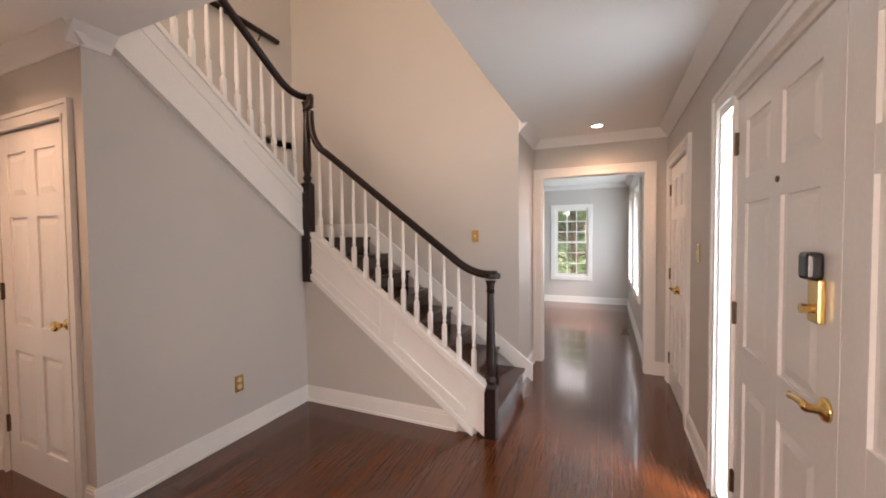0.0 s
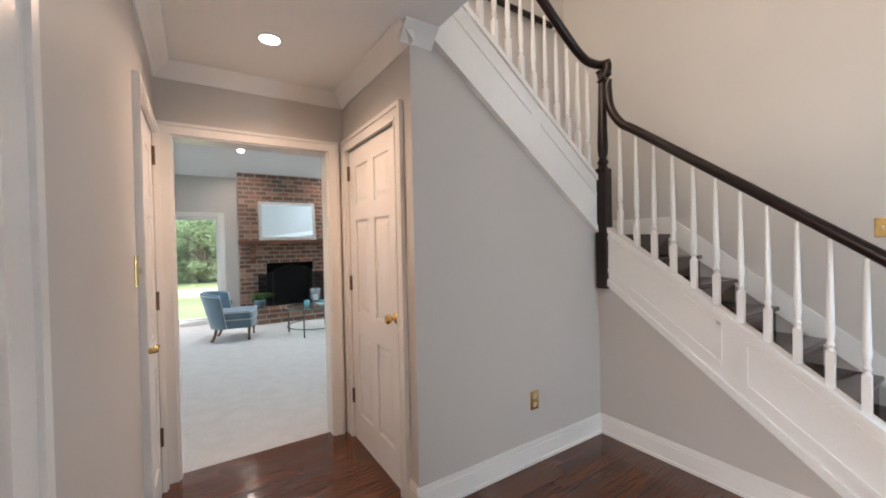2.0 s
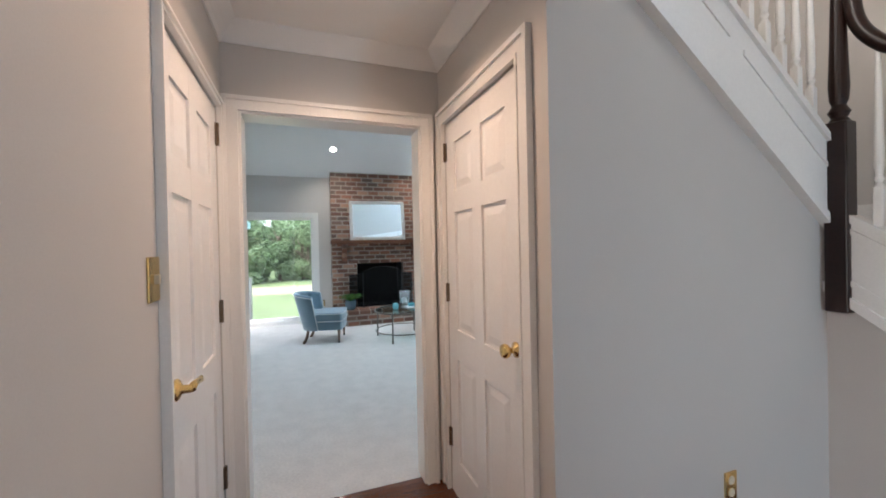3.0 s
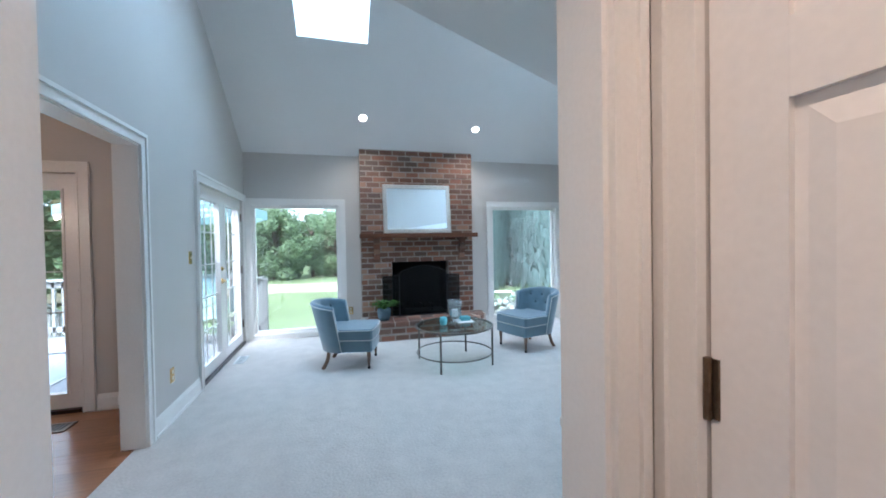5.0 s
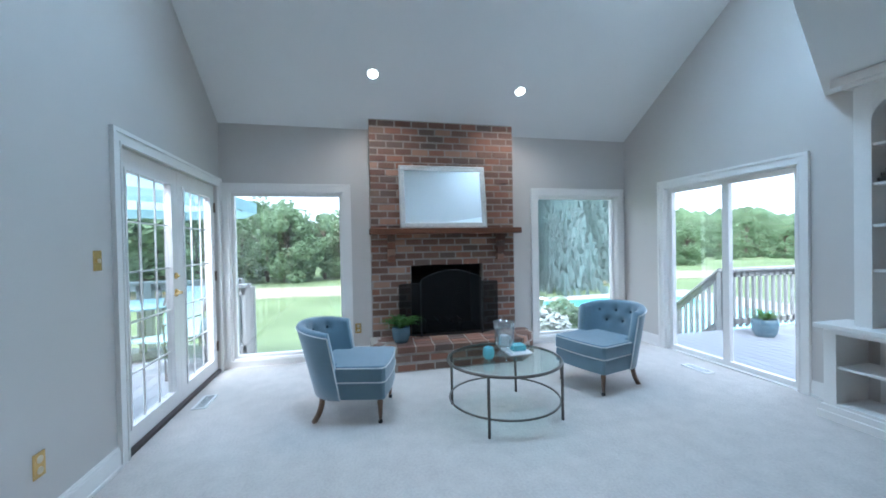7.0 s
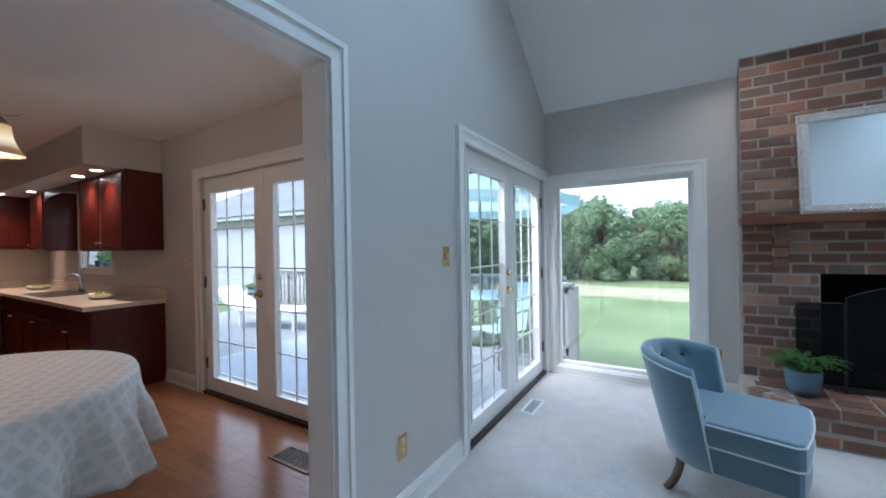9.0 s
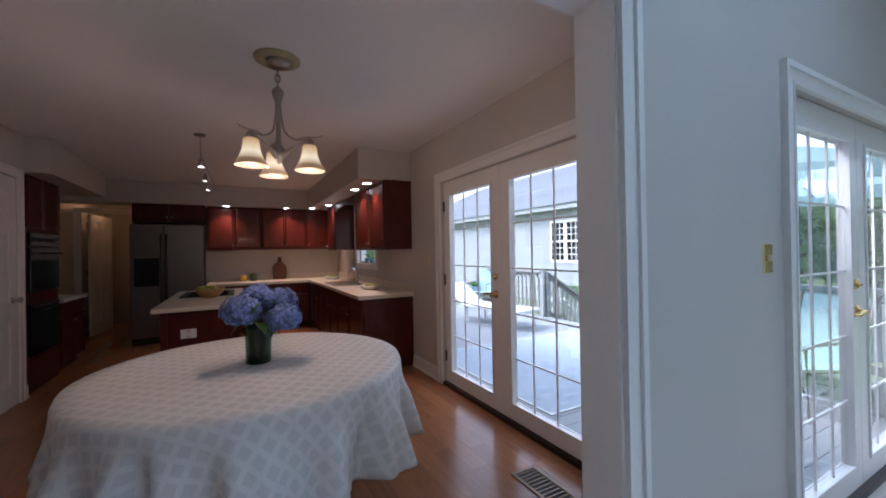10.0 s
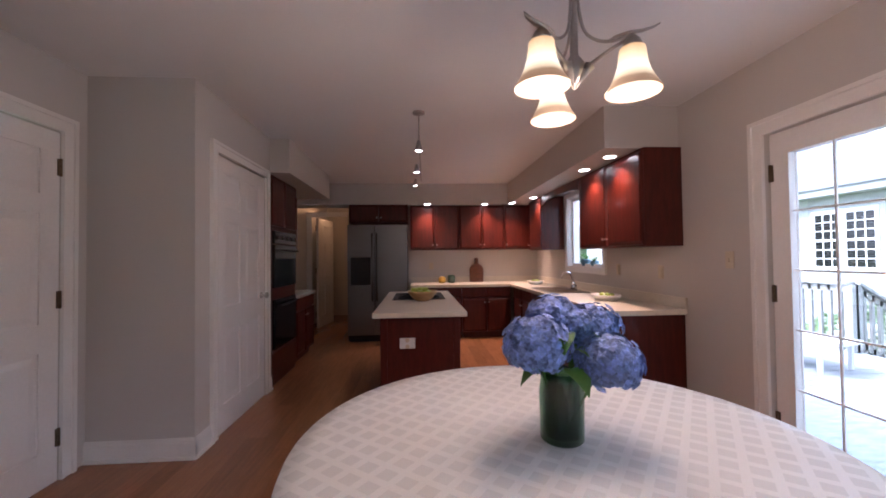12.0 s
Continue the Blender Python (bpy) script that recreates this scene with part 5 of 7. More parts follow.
for a, b in ((-6.30, -6.225), (-5.475, -5.345), (-4.62, -4.49), (-3.75, -3.6)):
    part("low_upright", boxes((a, 4.03, 0.10, b, 4.352, 0.655)), TRIM, bk)
for a, b in ((-6.225, -5.475), (-5.345, -4.62), (-4.49, -3.75)):
    part("low_shelf", boxes((a, 4.045, 0.37, b, 4.352, 0.39), bevel=0.003), TRIM, bk)
    part("low_floor", boxes((a, 4.03, 0.10, b, 4.352, 0.12)), TRIM, bk)
    part("face_rail", boxes((a, 4.03, 0.62, b, 4.045, 0.655)), TRIM, bk)
part("plinth", boxes((-6.31, 4.015, 0.0, -3.6, 4.352, 0.10), (-6.325, 4.0, 0.0, -3.6, 4.015, 0.055)), TRIM, bk)
zb = 1.68
for i, (l, d, hh) in enumerate(((0.2, 0.15, 0.03), (0.19, 0.145, 0.032), (0.17, 0.13, 0.028))):
    b = thing("book", pose(-5.95 + 0.01 * i, 4.2, zb, 0, 0, 4 * i - 4), "old dark cloth-bound book lying in a stack", "book", "stack of books")
    part("cover", boxes((-l / 2, -d / 2, 0, l / 2, d / 2, 0.003), (-l / 2, -d / 2, hh - 0.003, l / 2, d / 2, hh), (-l / 2, -d / 2, 0.003, l / 2, -d / 2 + 0.003, hh - 0.003)), BOOK, b)
    part("pages", boxes((-l / 2 + 0.005, -d / 2 + 0.005, 0.003, l / 2 - 0.005, d / 2 - 0.003, hh - 0.003)), IVORY, b)
    zb += hh
tagged(link("bowl", lathe(bmesh.new(), [(0.05, 0), (0.085, 0.02), (0.118, 0.075), (0.122, 0.12), (0.112, 0.165), (0.098, 0.185), (0.088, 0.178), (0.098, 0.12), (0.09, 0.06), (0.02, 0.03)], (-5.77, 4.2, 1.095), 28, 0.84, 0.84), BOWLDARK, smooth=True), "round dark polished wooden bowl on a shelf", "bowl")
# white ledge just inside the doorway
led = thing("low_cabinet", pose(0, 0, 0), "low white cabinet against the wall inside the doorway", "cabinet")
part("top", boxes((-3.87, 1.2, 0.80, -3.605, 2.1, 0.83), bevel=0.004), TRIM, led)
part("body", boxes((-3.85, 1.22, 0.0, -3.62, 2.08, 0.80)), TRIM, led)

# ---- kitchen ----


def cab_door(w, h, style=0.055):
    """A raised-panel cabinet door in the x-z plane, front at -y."""
    bm = boxes((0, -0.02, 0, w, 0, h))
    face = min(bm.faces, key=lambda f: f.calc_center_median().y)
    for inset, sink in ((style, 0.0), (0.009, -0.015), (0.01, 0.0), (0.03, 0.012)):
        bmesh.ops.inset_individual(bm, faces=[face], thickness=inset, depth=sink)
    bmesh.ops.recalc_face_normals(bm, faces=bm.faces[:])
    return bm


def cabinet(name, m, w, d, h, label, doors=2, drawers=False, toe=0.0, group="", low=False):
    """A cabinet unit: local x along its front, front at y = 0 looking to -y, depth to +y."""
    c = thing(name, m, label, "cabinet", group)
    part("body", boxes((0.001, 0.022, toe, w - 0.001, d, h), *([(0.02, 0.07, 0, w - 0.02, d, toe)] if toe else [])), CHERRY, c)
    dw = w / doors
    top = h - (0.16 if drawers else 0.0)
    for i in range(doors):
        ob = part("door", cab_door(dw - 0.008, top - toe - 0.02), CHERRY, c, "raised-panel cherry door")
        ob.location = (i * dw + 0.004, 0.02, toe + 0.01)
        hx = (dw - 0.035) if i % 2 == 0 and doors > 1 else 0.03
        hz = 0.07 if not low else top - toe - 0.09
        bm = lathe(bmesh.new(), [(0.005, 0), (0.005, 0.014), (0.013, 0.02), (0.011, 0.028)], seg=10)
        bmesh.ops.rotate(bm, verts=bm.verts[:], matrix=Matrix.Rotation(radians(90), 3, "X"))
        bmesh.ops.translate(bm, verts=bm.verts[:], vec=(hx, -0.018, hz))
        part("knob", bm, NICKEL, ob, "small metal knob")
        if drawers:
            dr = part("drawer_front", boxes((0, -0.02, 0, dw - 0.008, 0, 0.14), bevel=0.004), CHERRY, c)
            dr.location = (i * dw + 0.004, 0.02, h - 0.15)
    return c


# wall cabinets: back run looks to +y, side run looks to +x
rot_back = lambda x, y, z: pose(x, y, z, 0, 0, 180)
rot_side = lambda x, y, z: pose(x, y, z, 0, 0, 90)
UPPER, LOWER = "dark cherry wall cabinet with raised-panel doors", "dark cherry base cabinet with raised-panel doors"
cabinet("wall_cabinet", rot_back(-4.50, -7.42, 1.39), 0.80, 0.33, 0.733, UPPER, group="wall cabinets")
cabinet("wall_cabinet", rot_back(-5.30, -7.42, 1.39), 0.76, 0.33, 0.733, UPPER, group="wall cabinets")
cabinet("wall_cabinet", rot_back(-6.06, -7.42, 1.39), 0.64, 0.33, 0.733, UPPER, 1, group="wall cabinets")
cabinet("wall_cabinet", rot_side(-6.37, -7.08, 1.36), 0.58, 0.335, 0.763, UPPER, 1, group="wall cabinets")
cabinet("wall_cabinet", rot_side(-6.37, -5.22, 1.34), 1.16, 0.335, 0.783, UPPER + " beside the window", 2, group="wall cabinets")
cabinet("wall_cabinet", rot_back(-3.54, -7.30, 1.83), 0.93, 0.44, 0.293, "dark cherry cabinet above the refrigerator", group="wall cabinets")
tagged(link("valance", prism(bmesh.new(), [(-6.5, 2.122), (-5.22, 2.122), (-5.22, 1.99), (-5.5, 2.03), (-5.86, 2.045), (-6.22, 2.03), (-6.5, 1.99)], "x", -6.40, -6.382), CHERRY), "dark cherry valance board above the sink window", "valance")
# base cabinets
for x, w in ((-4.52, 0.78), (-5.30, 0.78)):
    cabinet("base_cabinet", rot_back(x, -7.13, 0), w, 0.62, 0.80, LOWER, 2, True, 0.09, "base cabinets", True)
for y, w in ((-7.1, 0.9), (-6.2, 0.95), (-5.25, 1.19)):
    cabinet("base_cabinet", rot_side(-6.11, y, 0), w, 0.595, 0.80, LOWER, 2, True, 0.09, "base cabinets", True)
bm = prism(bmesh.new(), [(KX + 0.003, -4.035), (KX + 0.003, -7.748), (-4.50, -7.748), (-4.50, -7.09), (-6.06, -7.09), (-6.06, -4.035)], "z", 0.80, 0.84)
top = tagged(link("countertop", bm, COUNTER), "cream laminate L-shaped countertop on cherry cabinets", "countertop")
part("backsplash", boxes((KX + 0.003, -7.74, 0.84, KX + 0.022, -4.035, 0.93), (KX + 0.022, -7.748, 0.84, -4.5, -7.73, 0.93)), COUNTER, top)
# sink and tap under the window
snk = thing("kitchen_sink", pose(-6.36, -5.88, 0.84), "stainless double sink set into the counter", "sink")
part("rim", boxes((-0.24, -0.40, 0, 0.22, -0.37, 0.006), (-0.24, 0.37, 0, 0.22, 0.40, 0.006), (-0.24, -0.37, 0, -0.16, 0.37, 0.006), (0.19, -0.37, 0, 0.22, 0.37, 0.006), (-0.16, -0.015, 0, 0.19, 0.015, 0.006)), STEEL, snk)
# flat plates, no hollow: the basins' shade is put in by dark bronze colour
for s in (-1, 1):
    part("basin", boxes((-0.155, s * 0.19 - 0.165, 0.001, 0.185, s * 0.19 + 0.165, 0.003)), HINGE, snk, "flat plate coloured dark for the shade inside a steel basin")
tap = thing("faucet", pose(-6.56, -5.88, 0.846), "curved chrome kitchen faucet behind the sink", "faucet")
CHROME = material("chrome", (0.7, 0.7, 0.72), 0.1, 1.0, vary=0.02, bump=0)
part("spout", tube(bmesh.new(), smooth_path([(0, 0, 0), (0, 0, 0.12), (0.03, 0, 0.2), (0.1, 0, 0.21), (0.15, 0, 0.15)]), 0.014, 10), CHROME, tap, smooth=True)
part("base", lathe(bmesh.new(), [(0.03, 0), (0.028, 0.03), (0.02, 0.05)], seg=16), CHROME, tap, smooth=True)
part("handle", tube(bmesh.new(), [(0.0, 0.1, 0), (0.0, 0.1, 0.06), (0.05, 0.1, 0.1)], 0.011, 8), CHROME, tap, smooth=True)
# refrigerator
fr = thing("refrigerator", pose(-4.46, -7.06, 0), "stainless side-by-side refrigerator with ice dispenser", "refrigerator")
part("case", boxes((0.005, -0.68, 0.02, 0.905, -0.05, 1.76)), BLACK, fr)
part("fridge_door", boxes((0, -0.05, 0.1, 0.495, 0, 1.78), bevel=0.008), STEEL, fr)
fz = part("freezer_door", boxes((0.505, -0.05, 0.1, 0.91, 0, 1.78), bevel=0.008), STEEL, fr)
part("dispenser", boxes((0.56, 0.0, 0.86, 0.86, 0.006, 1.28), bevel=0.003), BLACKGLOSS, fz, "black ice and water dispenser")
for x in (0.465, 0.535):
    part("handle", tube(bmesh.new(), [(x, 0.0, 0.62), (x, 0.045, 0.66), (x, 0.045, 1.6), (x, 0.0, 1.64)], 0.012, 8), BLACK, fr, "long dark bar handle")
part("toe_grille", boxes((0.02, -0.06, 0.0, 0.89, -0.03, 0.1)), BLACK, fr)
# oven tower with the low run beyond
ov = thing("oven_cabinet", pose(-3.17, -5.07, 0, 0, 0, -90), "tall dark cherry cabinet with black double wall oven", "oven")
part("body", boxes((0, 0.02, 0, 0.78, 0.55, 2.125)), CHERRY, ov)
for z0, z1, nm in ((0.36, 0.86, "lower_oven"), (0.98, 1.42, "upper_oven")):
    o = part(nm, boxes((0.06, -0.012, z0, 0.72, 0.02, z1), bevel=0.006), BLACKGLOSS, ov, "black glass oven door")
    part("handle", tube(bmesh.new(), [(0.12, -0.012, z1 - 0.06), (0.12, -0.05, z1 - 0.06), (0.66, -0.05, z1 - 0.06), (0.66, -0.012, z1 - 0.06)], 0.011, 8), BLACK, o)
part("control_panel", boxes((0.06, -0.01, 1.43, 0.72, 0.02, 1.56), bevel=0.004), BLACKGLOSS, ov)
for k in range(4):
    part("dial", tube(bmesh.new(), [(0.16 + 0.15 * k, -0.035, 1.495), (0.16 + 0.15 * k, -0.01, 1.495)], 0.02, 12), STEEL, ov)
for i in (0, 1):
    d = part("door", cab_door(0.38, 0.5), CHERRY, ov)
    d.location = (0.01 + 0.385 * i, 0.02, 1.61)
d = part("drawer_front", boxes((0.01, 0.0, 0.1, 0.77, 0.02, 0.33), bevel=0.004), CHERRY, ov)
cabinet("base_cabinet", pose(-3.17, -5.86, 0, 0, 0, -90), 0.75, 0.55, 0.80, LOWER + " beside the oven", 2, True, 0.09, "base cabinets", True)
tagged(link("countertop", boxes((-3.20, -6.63, 0.80, -2.62, -5.86, 0.84), bevel=0.004), COUNTER), "cream laminate countertop beside the oven", "countertop")
cabinet("wall_cabinet", pose(-2.95, -5.86, 1.39, 0, 0, -90), 0.75, 0.33, 0.733, UPPER + " beside the oven", 2, group="wall cabinets")
# island with cooktop
isl = thing("kitchen_island", pose(0, 0, 0), "dark cherry kitchen island with cream top", "island")
part("body", boxes((-4.935, -6.0, 0.09, -4.315, -4.27, 0.80), (-4.90, -5.95, 0, -4.35, -4.33, 0.09)), CHERRY, isl)
part("corner_post", boxes((-4.945, -4.31, 0.0, -4.89, -4.262, 0.80), bevel=0.004), CHERRY, isl)
part("corner_post", boxes((-4.36, -4.31, 0.0, -4.305, -4.262, 0.80), bevel=0.004), CHERRY, isl)
part("island_top", boxes((-4.995, -6.08, 0.80, -4.25, -4.19, 0.84), bevel=0.005), COUNTER, isl)
plate("outlet", pose(-4.52, -4.272, 0.585, 0, 0, 180), "white double outlet plate on the island end", "outlet", "outlet", 0.125, 0.085, WHITEPLASTIC)
ck = thing("cooktop", pose(-4.62, -5.45, 0.84), "black glass cooktop set into the island", "cooktop")
part("glass_plate", boxes((-0.27, -0.36, 0, 0.27, 0.36, 0.008), bevel=0.003), BLACKGLOSS, ck)
for dx in (-0.13, 0.13):
    for dy in (-0.19, 0.17):
        part("burner", tube(bmesh.new(), ring(dx, dy, 0.012, 0.085, 20), 0.006, 6, True), BLACK, ck)
GREENAPPLE = material("green_apple", (0.34, 0.42, 0.06), 0.3, scale=15, vary=0.2, bump=0.02, rand=0.4)
OLIVEWOOD = material("light_wooden_bowl", (0.42, 0.25, 0.1), 0.4, scale=8, vary=0.25, stretch=(1, 1, 4))
bowl = tagged(link("fruit_bowl", lathe(bmesh.new(), [(0.06, 0), (0.09, 0.02), (0.14, 0.075), (0.15, 0.1), (0.142, 0.1), (0.12, 0.06), (0.05, 0.025)], (-4.655, -5.0, 0.84), 28), OLIVEWOOD, smooth=True), "light wooden bowl of fruit on the island", "bowl")
rg = random.Random(3)
for k in range(11):
    a, r = k * 2.4, 0.03 + 0.055 * (k % 3) / 2
    bm = lathe(bmesh.new(), [(0.006, -0.03), (0.026, -0.022), (0.036, 0.004), (0.027, 0.027), (0.008, 0.026)], (-4.655 + r * math.cos(a), -5.0 + r * math.sin(a), 0.915 + 0.028 * (k > 6)), 12)
    tagged(link("apple", bm, GREENAPPLE, smooth=True), "green apple in the wooden bowl", "fruit", "apples in the bowl")
# things on the counters
tagged(link("cutting_board", lathe(bmesh.new(), [(0.115, 0), (0.12, 0.1), (0.12, 0.22), (0.09, 0.28), (0.035, 0.31), (0.03, 0.37), (0.036, 0.39), (0.02, 0.41)], (-5.62, -7.68, 0.84), 20, 1.0, 0.09), MANTEL), "wooden bottle-shaped cutting board leaning on the wall", "cutting board")
YEL = material("yellow_ceramic", (0.5, 0.33, 0.05), 0.3, scale=10, vary=0.15)
DKGREEN = material("green_ceramic", (0.05, 0.09, 0.06), 0.3, scale=10, vary=0.15)
tagged(link("ceramic_jar", lathe(bmesh.new(), [(0.05, 0), (0.065, 0.04), (0.06, 0.09), (0.03, 0.11)], (-5.02, -7.55, 0.84), 18), YEL, smooth=True), "small yellow ceramic jar on the counter", "jar")
tagged(link("ceramic_jar", lathe(bmesh.new(), [(0.06, 0), (0.062, 0.12), (0.05, 0.13), (0.03, 0.135)], (-5.18, -7.58, 0.84), 18), DKGREEN, smooth=True), "dark green canister on the counter", "jar")
for x, y in ((-6.42, -6.95), (-6.42, -4.75)):
    ds = thing("serving_dish", pose(x, y, 0.84), "oval white dish with green fruit on the counter", "dish")
    part("dish", lathe(bmesh.new(), [(0.08, 0), (0.11, 0.02), (0.125, 0.055), (0.115, 0.055), (0.09, 0.025), (0.02, 0.012)], seg=24, sy=1.3), WHITEPLASTIC, ds, smooth=True)
    for k in range(5):
        part("fruit", lathe(bmesh.new(), [(0.006, -0.02), (0.024, -0.01), (0.026, 0.01), (0.008, 0.022)], (0.04 * math.cos(k * 1.3), 0.06 * math.sin(k * 1.3), 0.05), 10), GREENAPPLE, ds, smooth=True)
fern(pose(-6.79, -5.75, 1.135), 0.05, 0.07, 0.12, "small green plant in a pot on the kitchen window sill", 16, 7, "potted_plant")
fern(pose(-6.79, -6.0, 1.135), 0.06, 0.09, 0.16, "small green plant in a blue pot on the window sill", 16, 9, "potted_plant")
# open door at the end of the back hall
panel_door("door_12", pose(-2.78, -8.35, 0, 0, 0, -98), 0.76, 2.02, "white six-panel hall door standing open", 1, "knob", 0.69, 0.95, 0.0)
setting("trim_hall", boxes((-3.45, -8.36, 0, -3.36, -8.30, 2.12), (-2.69, -8.36, 0, -2.60, -8.30, 2.12), (-3.36, -8.36, 2.04, -2.69, -8.30, 2.12)), TRIM, "white casing across the back hall", "trim")
# track lamp
tr = thing("track_lamp", pose(-4.63, -4.3, H), "metal track lamp with three small heads on a drop rail", "lamp")
part("canopy", lathe(bmesh.new(), [(0.05, 0), (0.05, -0.015), (0.02, -0.025)], seg=18), NICKEL, tr)
part("stem", tube(bmesh.new(), [(0, 0, 0), (0.0, -0.05, -0.2)], 0.006, 8), NICKEL, tr)
part("rail", tube(bmesh.new(), [(0.0, -0.05, -0.2), (-0.02, -0.9, -0.2), (-0.04, -1.8, -0.2)], 0.008, 8), NICKEL, tr)
for y in (-0.12, -0.95, -1.7):
    hd = part("spot_head", lathe(bmesh.new(), [(0.014, 0), (0.02, -0.03), (0.036, -0.09), (0.034, -0.09), (0.018, -0.04)], (-0.02 * y, y, -0.2), 16), NICKEL, tr, smooth=True)
    part("bulb", lathe(bmesh.new(), [(0.012, -0.07), (0.03, -0.084), (0.012, -0.088)], (-0.02 * y, y, -0.2), 14), LENS, hd, "glowing bulb")

# ---- breakfast table ----
TX, TY, TR = -5.005, -2.30, 0.76
tbl = thing("round_table", pose(TX, TY, 0), "round pedestal table under a white cloth", "table")
part("tabletop", lathe(bmesh.new(), [(TR - 0.02, 0.70), (TR - 0.01, 0.715), (TR - 0.02, 0.728)], seg=48), DARKWOOD, tbl)
part("pedestal", lathe(bmesh.new(), [(0.09, 0.08), (0.11, 0.14), (0.06, 0.25), (0.09, 0.4), (0.05, 0.6), (0.12, 0.70)], seg=20), DARKWOOD, tbl, smooth=True)
for k in range(4):
    a = radians(45 + 90 * k)
    part("leg", tube(bmesh.new(), smooth_path([(0.05 * math.cos(a), 0.05 * math.sin(a), 0.16), (0.25 * math.cos(a), 0.25 * math.sin(a), 0.12), (0.45 * math.cos(a), 0.45 * math.sin(a), 0.035), (0.5 * math.cos(a), 0.5 * math.sin(a), 0.025)]), 0.025, 8), DARKWOOD, tbl, "dark curved foot", True)
bm = bmesh.new()
SEG = 288
rows_ = []
rr = random.Random(11)
ph = [rr.uniform(0, 6.28) for _ in range(6)]
for i in range(31):
    ringv = []
    for k in range(SEG):
        a = 2 * math.pi * k / SEG
        if i <= 12:
            r, z = (TR + 0.004) * i / 12.0, 0.734
            if i == 12:
                z = 0.731
        else:
            t = (i - 12) / 18.0
            wave = math.sin(19 * a + ph[0] + 1.3 * math.sin(3 * a + ph[1]) + 0.6 * math.sin(8 * a + ph[5]))
            fold = 0.85 * math.copysign(abs(wave) ** 0.7, wave) * (0.75 + 0.25 * math.sin(5 * a + ph[4])) + 0.22 * math.sin(41 * a + ph[2]) + 0.25 * math.sin(7 * a + ph[3])
            r = TR + 0.010 + 0.1 * t * (0.25 + fold) * min(1, t * 2.2) + 0.02 * math.sqrt(t)
            z = 0.731 - 0.395 * t - 0.012 * math.sqrt(t) + 0.025 * t * math.sin(4 * a + ph[4])
        ringv.append((r * math.cos(a), r * math.sin(a), z))
    rows_.append(ringv)
flat = [0.0]
for p, q in zip(rows_, rows_[1:]):
    flat.append(flat[-1] + (Vector(q[0]) - Vector(p[0])).length)
center = bm.verts.new((0, 0, 0.734))
vr = [[bm.verts.new(p) for p in rv] for rv in rows_[1:]]
for k in range(SEG):
    bm.faces.new((center, vr[0][k], vr[0][(k + 1) % SEG]))
for p, q in zip(vr, vr[1:]):
    for k in range(SEG):
        bm.faces.new((p[k], q[k], q[(k + 1) % SEG], p[(k + 1) % SEG]))
uv = bm.loops.layers.uv.new("weave")
where = {center: (0.0, 0.0)}
for i, rv in enumerate(vr):
    for k, v in enumerate(rv):
        a = 2 * math.pi * k / SEG
        where[v] = (flat[i + 1] * math.cos(a), flat[i + 1] * math.sin(a))
for f in bm.faces:
    for lp in f.loops:
        lp[uv].uv = where[lp.vert]
bmesh.ops.recalc_face_normals(bm, faces=bm.faces[:])
cloth = tagged(link("tablecloth", bm, LINEN, smooth=True), "white damask tablecloth with lattice weave over a round table", "tablecloth")
cloth.location = (TX, TY, 0)
sol = cloth.modifiers.new("thickness", "SOLIDIFY")
sol.thickness, sol.offset = 0.002, -1


def lattice(m):
    """Glossy diagonal bands woven into the cloth."""
    n, l = m.node_tree.nodes, m.node_tree.links
    b = n["Principled BSDF"]
    co = n.new("ShaderNodeTexCoord")
    mp = n.new("ShaderNodeMapping")
    mp.inputs["Rotation"].default_value = (0, 0, radians(38))
    sep = n.new("ShaderNodeSeparateXYZ")
    l.new(co.outputs["UV"], mp.inputs[0]), l.new(mp.outputs[0], sep.inputs[0])
    outs = []
    for axis in ("X", "Y"):
        s = n.new("ShaderNodeMath")
        s.operation = "PINGPONG"
        s.inputs[1].default_value = 0.032
        l.new(sep.outputs[axis], s.inputs[0])
        g = n.new("ShaderNodeMath")
        g.operation = "LESS_THAN"
        g.inputs[1].default_value = 0.011
        l.new(s.outputs[0], g.inputs[0])
        outs.append(g.outputs[0])
    mx = n.new("ShaderNodeMath")
    mx.operation = "MAXIMUM"
    l.new(outs[0], mx.inputs[0]), l.new(outs[1], mx.inputs[1])
    ro = n.new("ShaderNodeMapRange")
    ro.inputs["To Min"].default_value, ro.inputs["To Max"].default_value = 0.85, 0.38
    l.new(mx.outputs[0], ro.inputs[0])
    l.new(ro.outputs[0], b.inputs["Roughness"])
    src = b.inputs["Base Color"].links[0].from_socket
    sc = n.new("ShaderNodeVectorMath")
    sc.operation = "SCALE"
    mr = n.new("ShaderNodeMapRange")
    mr.inputs["To Min"].default_value, mr.inputs["To Max"].default_value = 0.925, 1.055
    l.new(mx.outputs[0], mr.inputs[0])
    l.new(src, sc.inputs[0]), l.new(mr.outputs[0], sc.inputs["Scale"])
    l.new(sc.outputs[0], b.inputs["Base Color"])


lattice(LINEN)

# hydrangeas in a green glass jar
PETAL = material("hydrangea_petal", (0.23, 0.3, 0.6), 0.7, scale=14, vary=0.65, bump=0.05, rand=0.9)
JAR = glass("green_glass_jar", (0.3, 0.46, 0.33), 0.02, 0.07)
VX, VY, VZ = -5.02, -2.285, 0.736
fl = thing("flower_vase", pose(VX, VY, VZ), "blue hydrangeas in a dark green glass jar", "flowers")
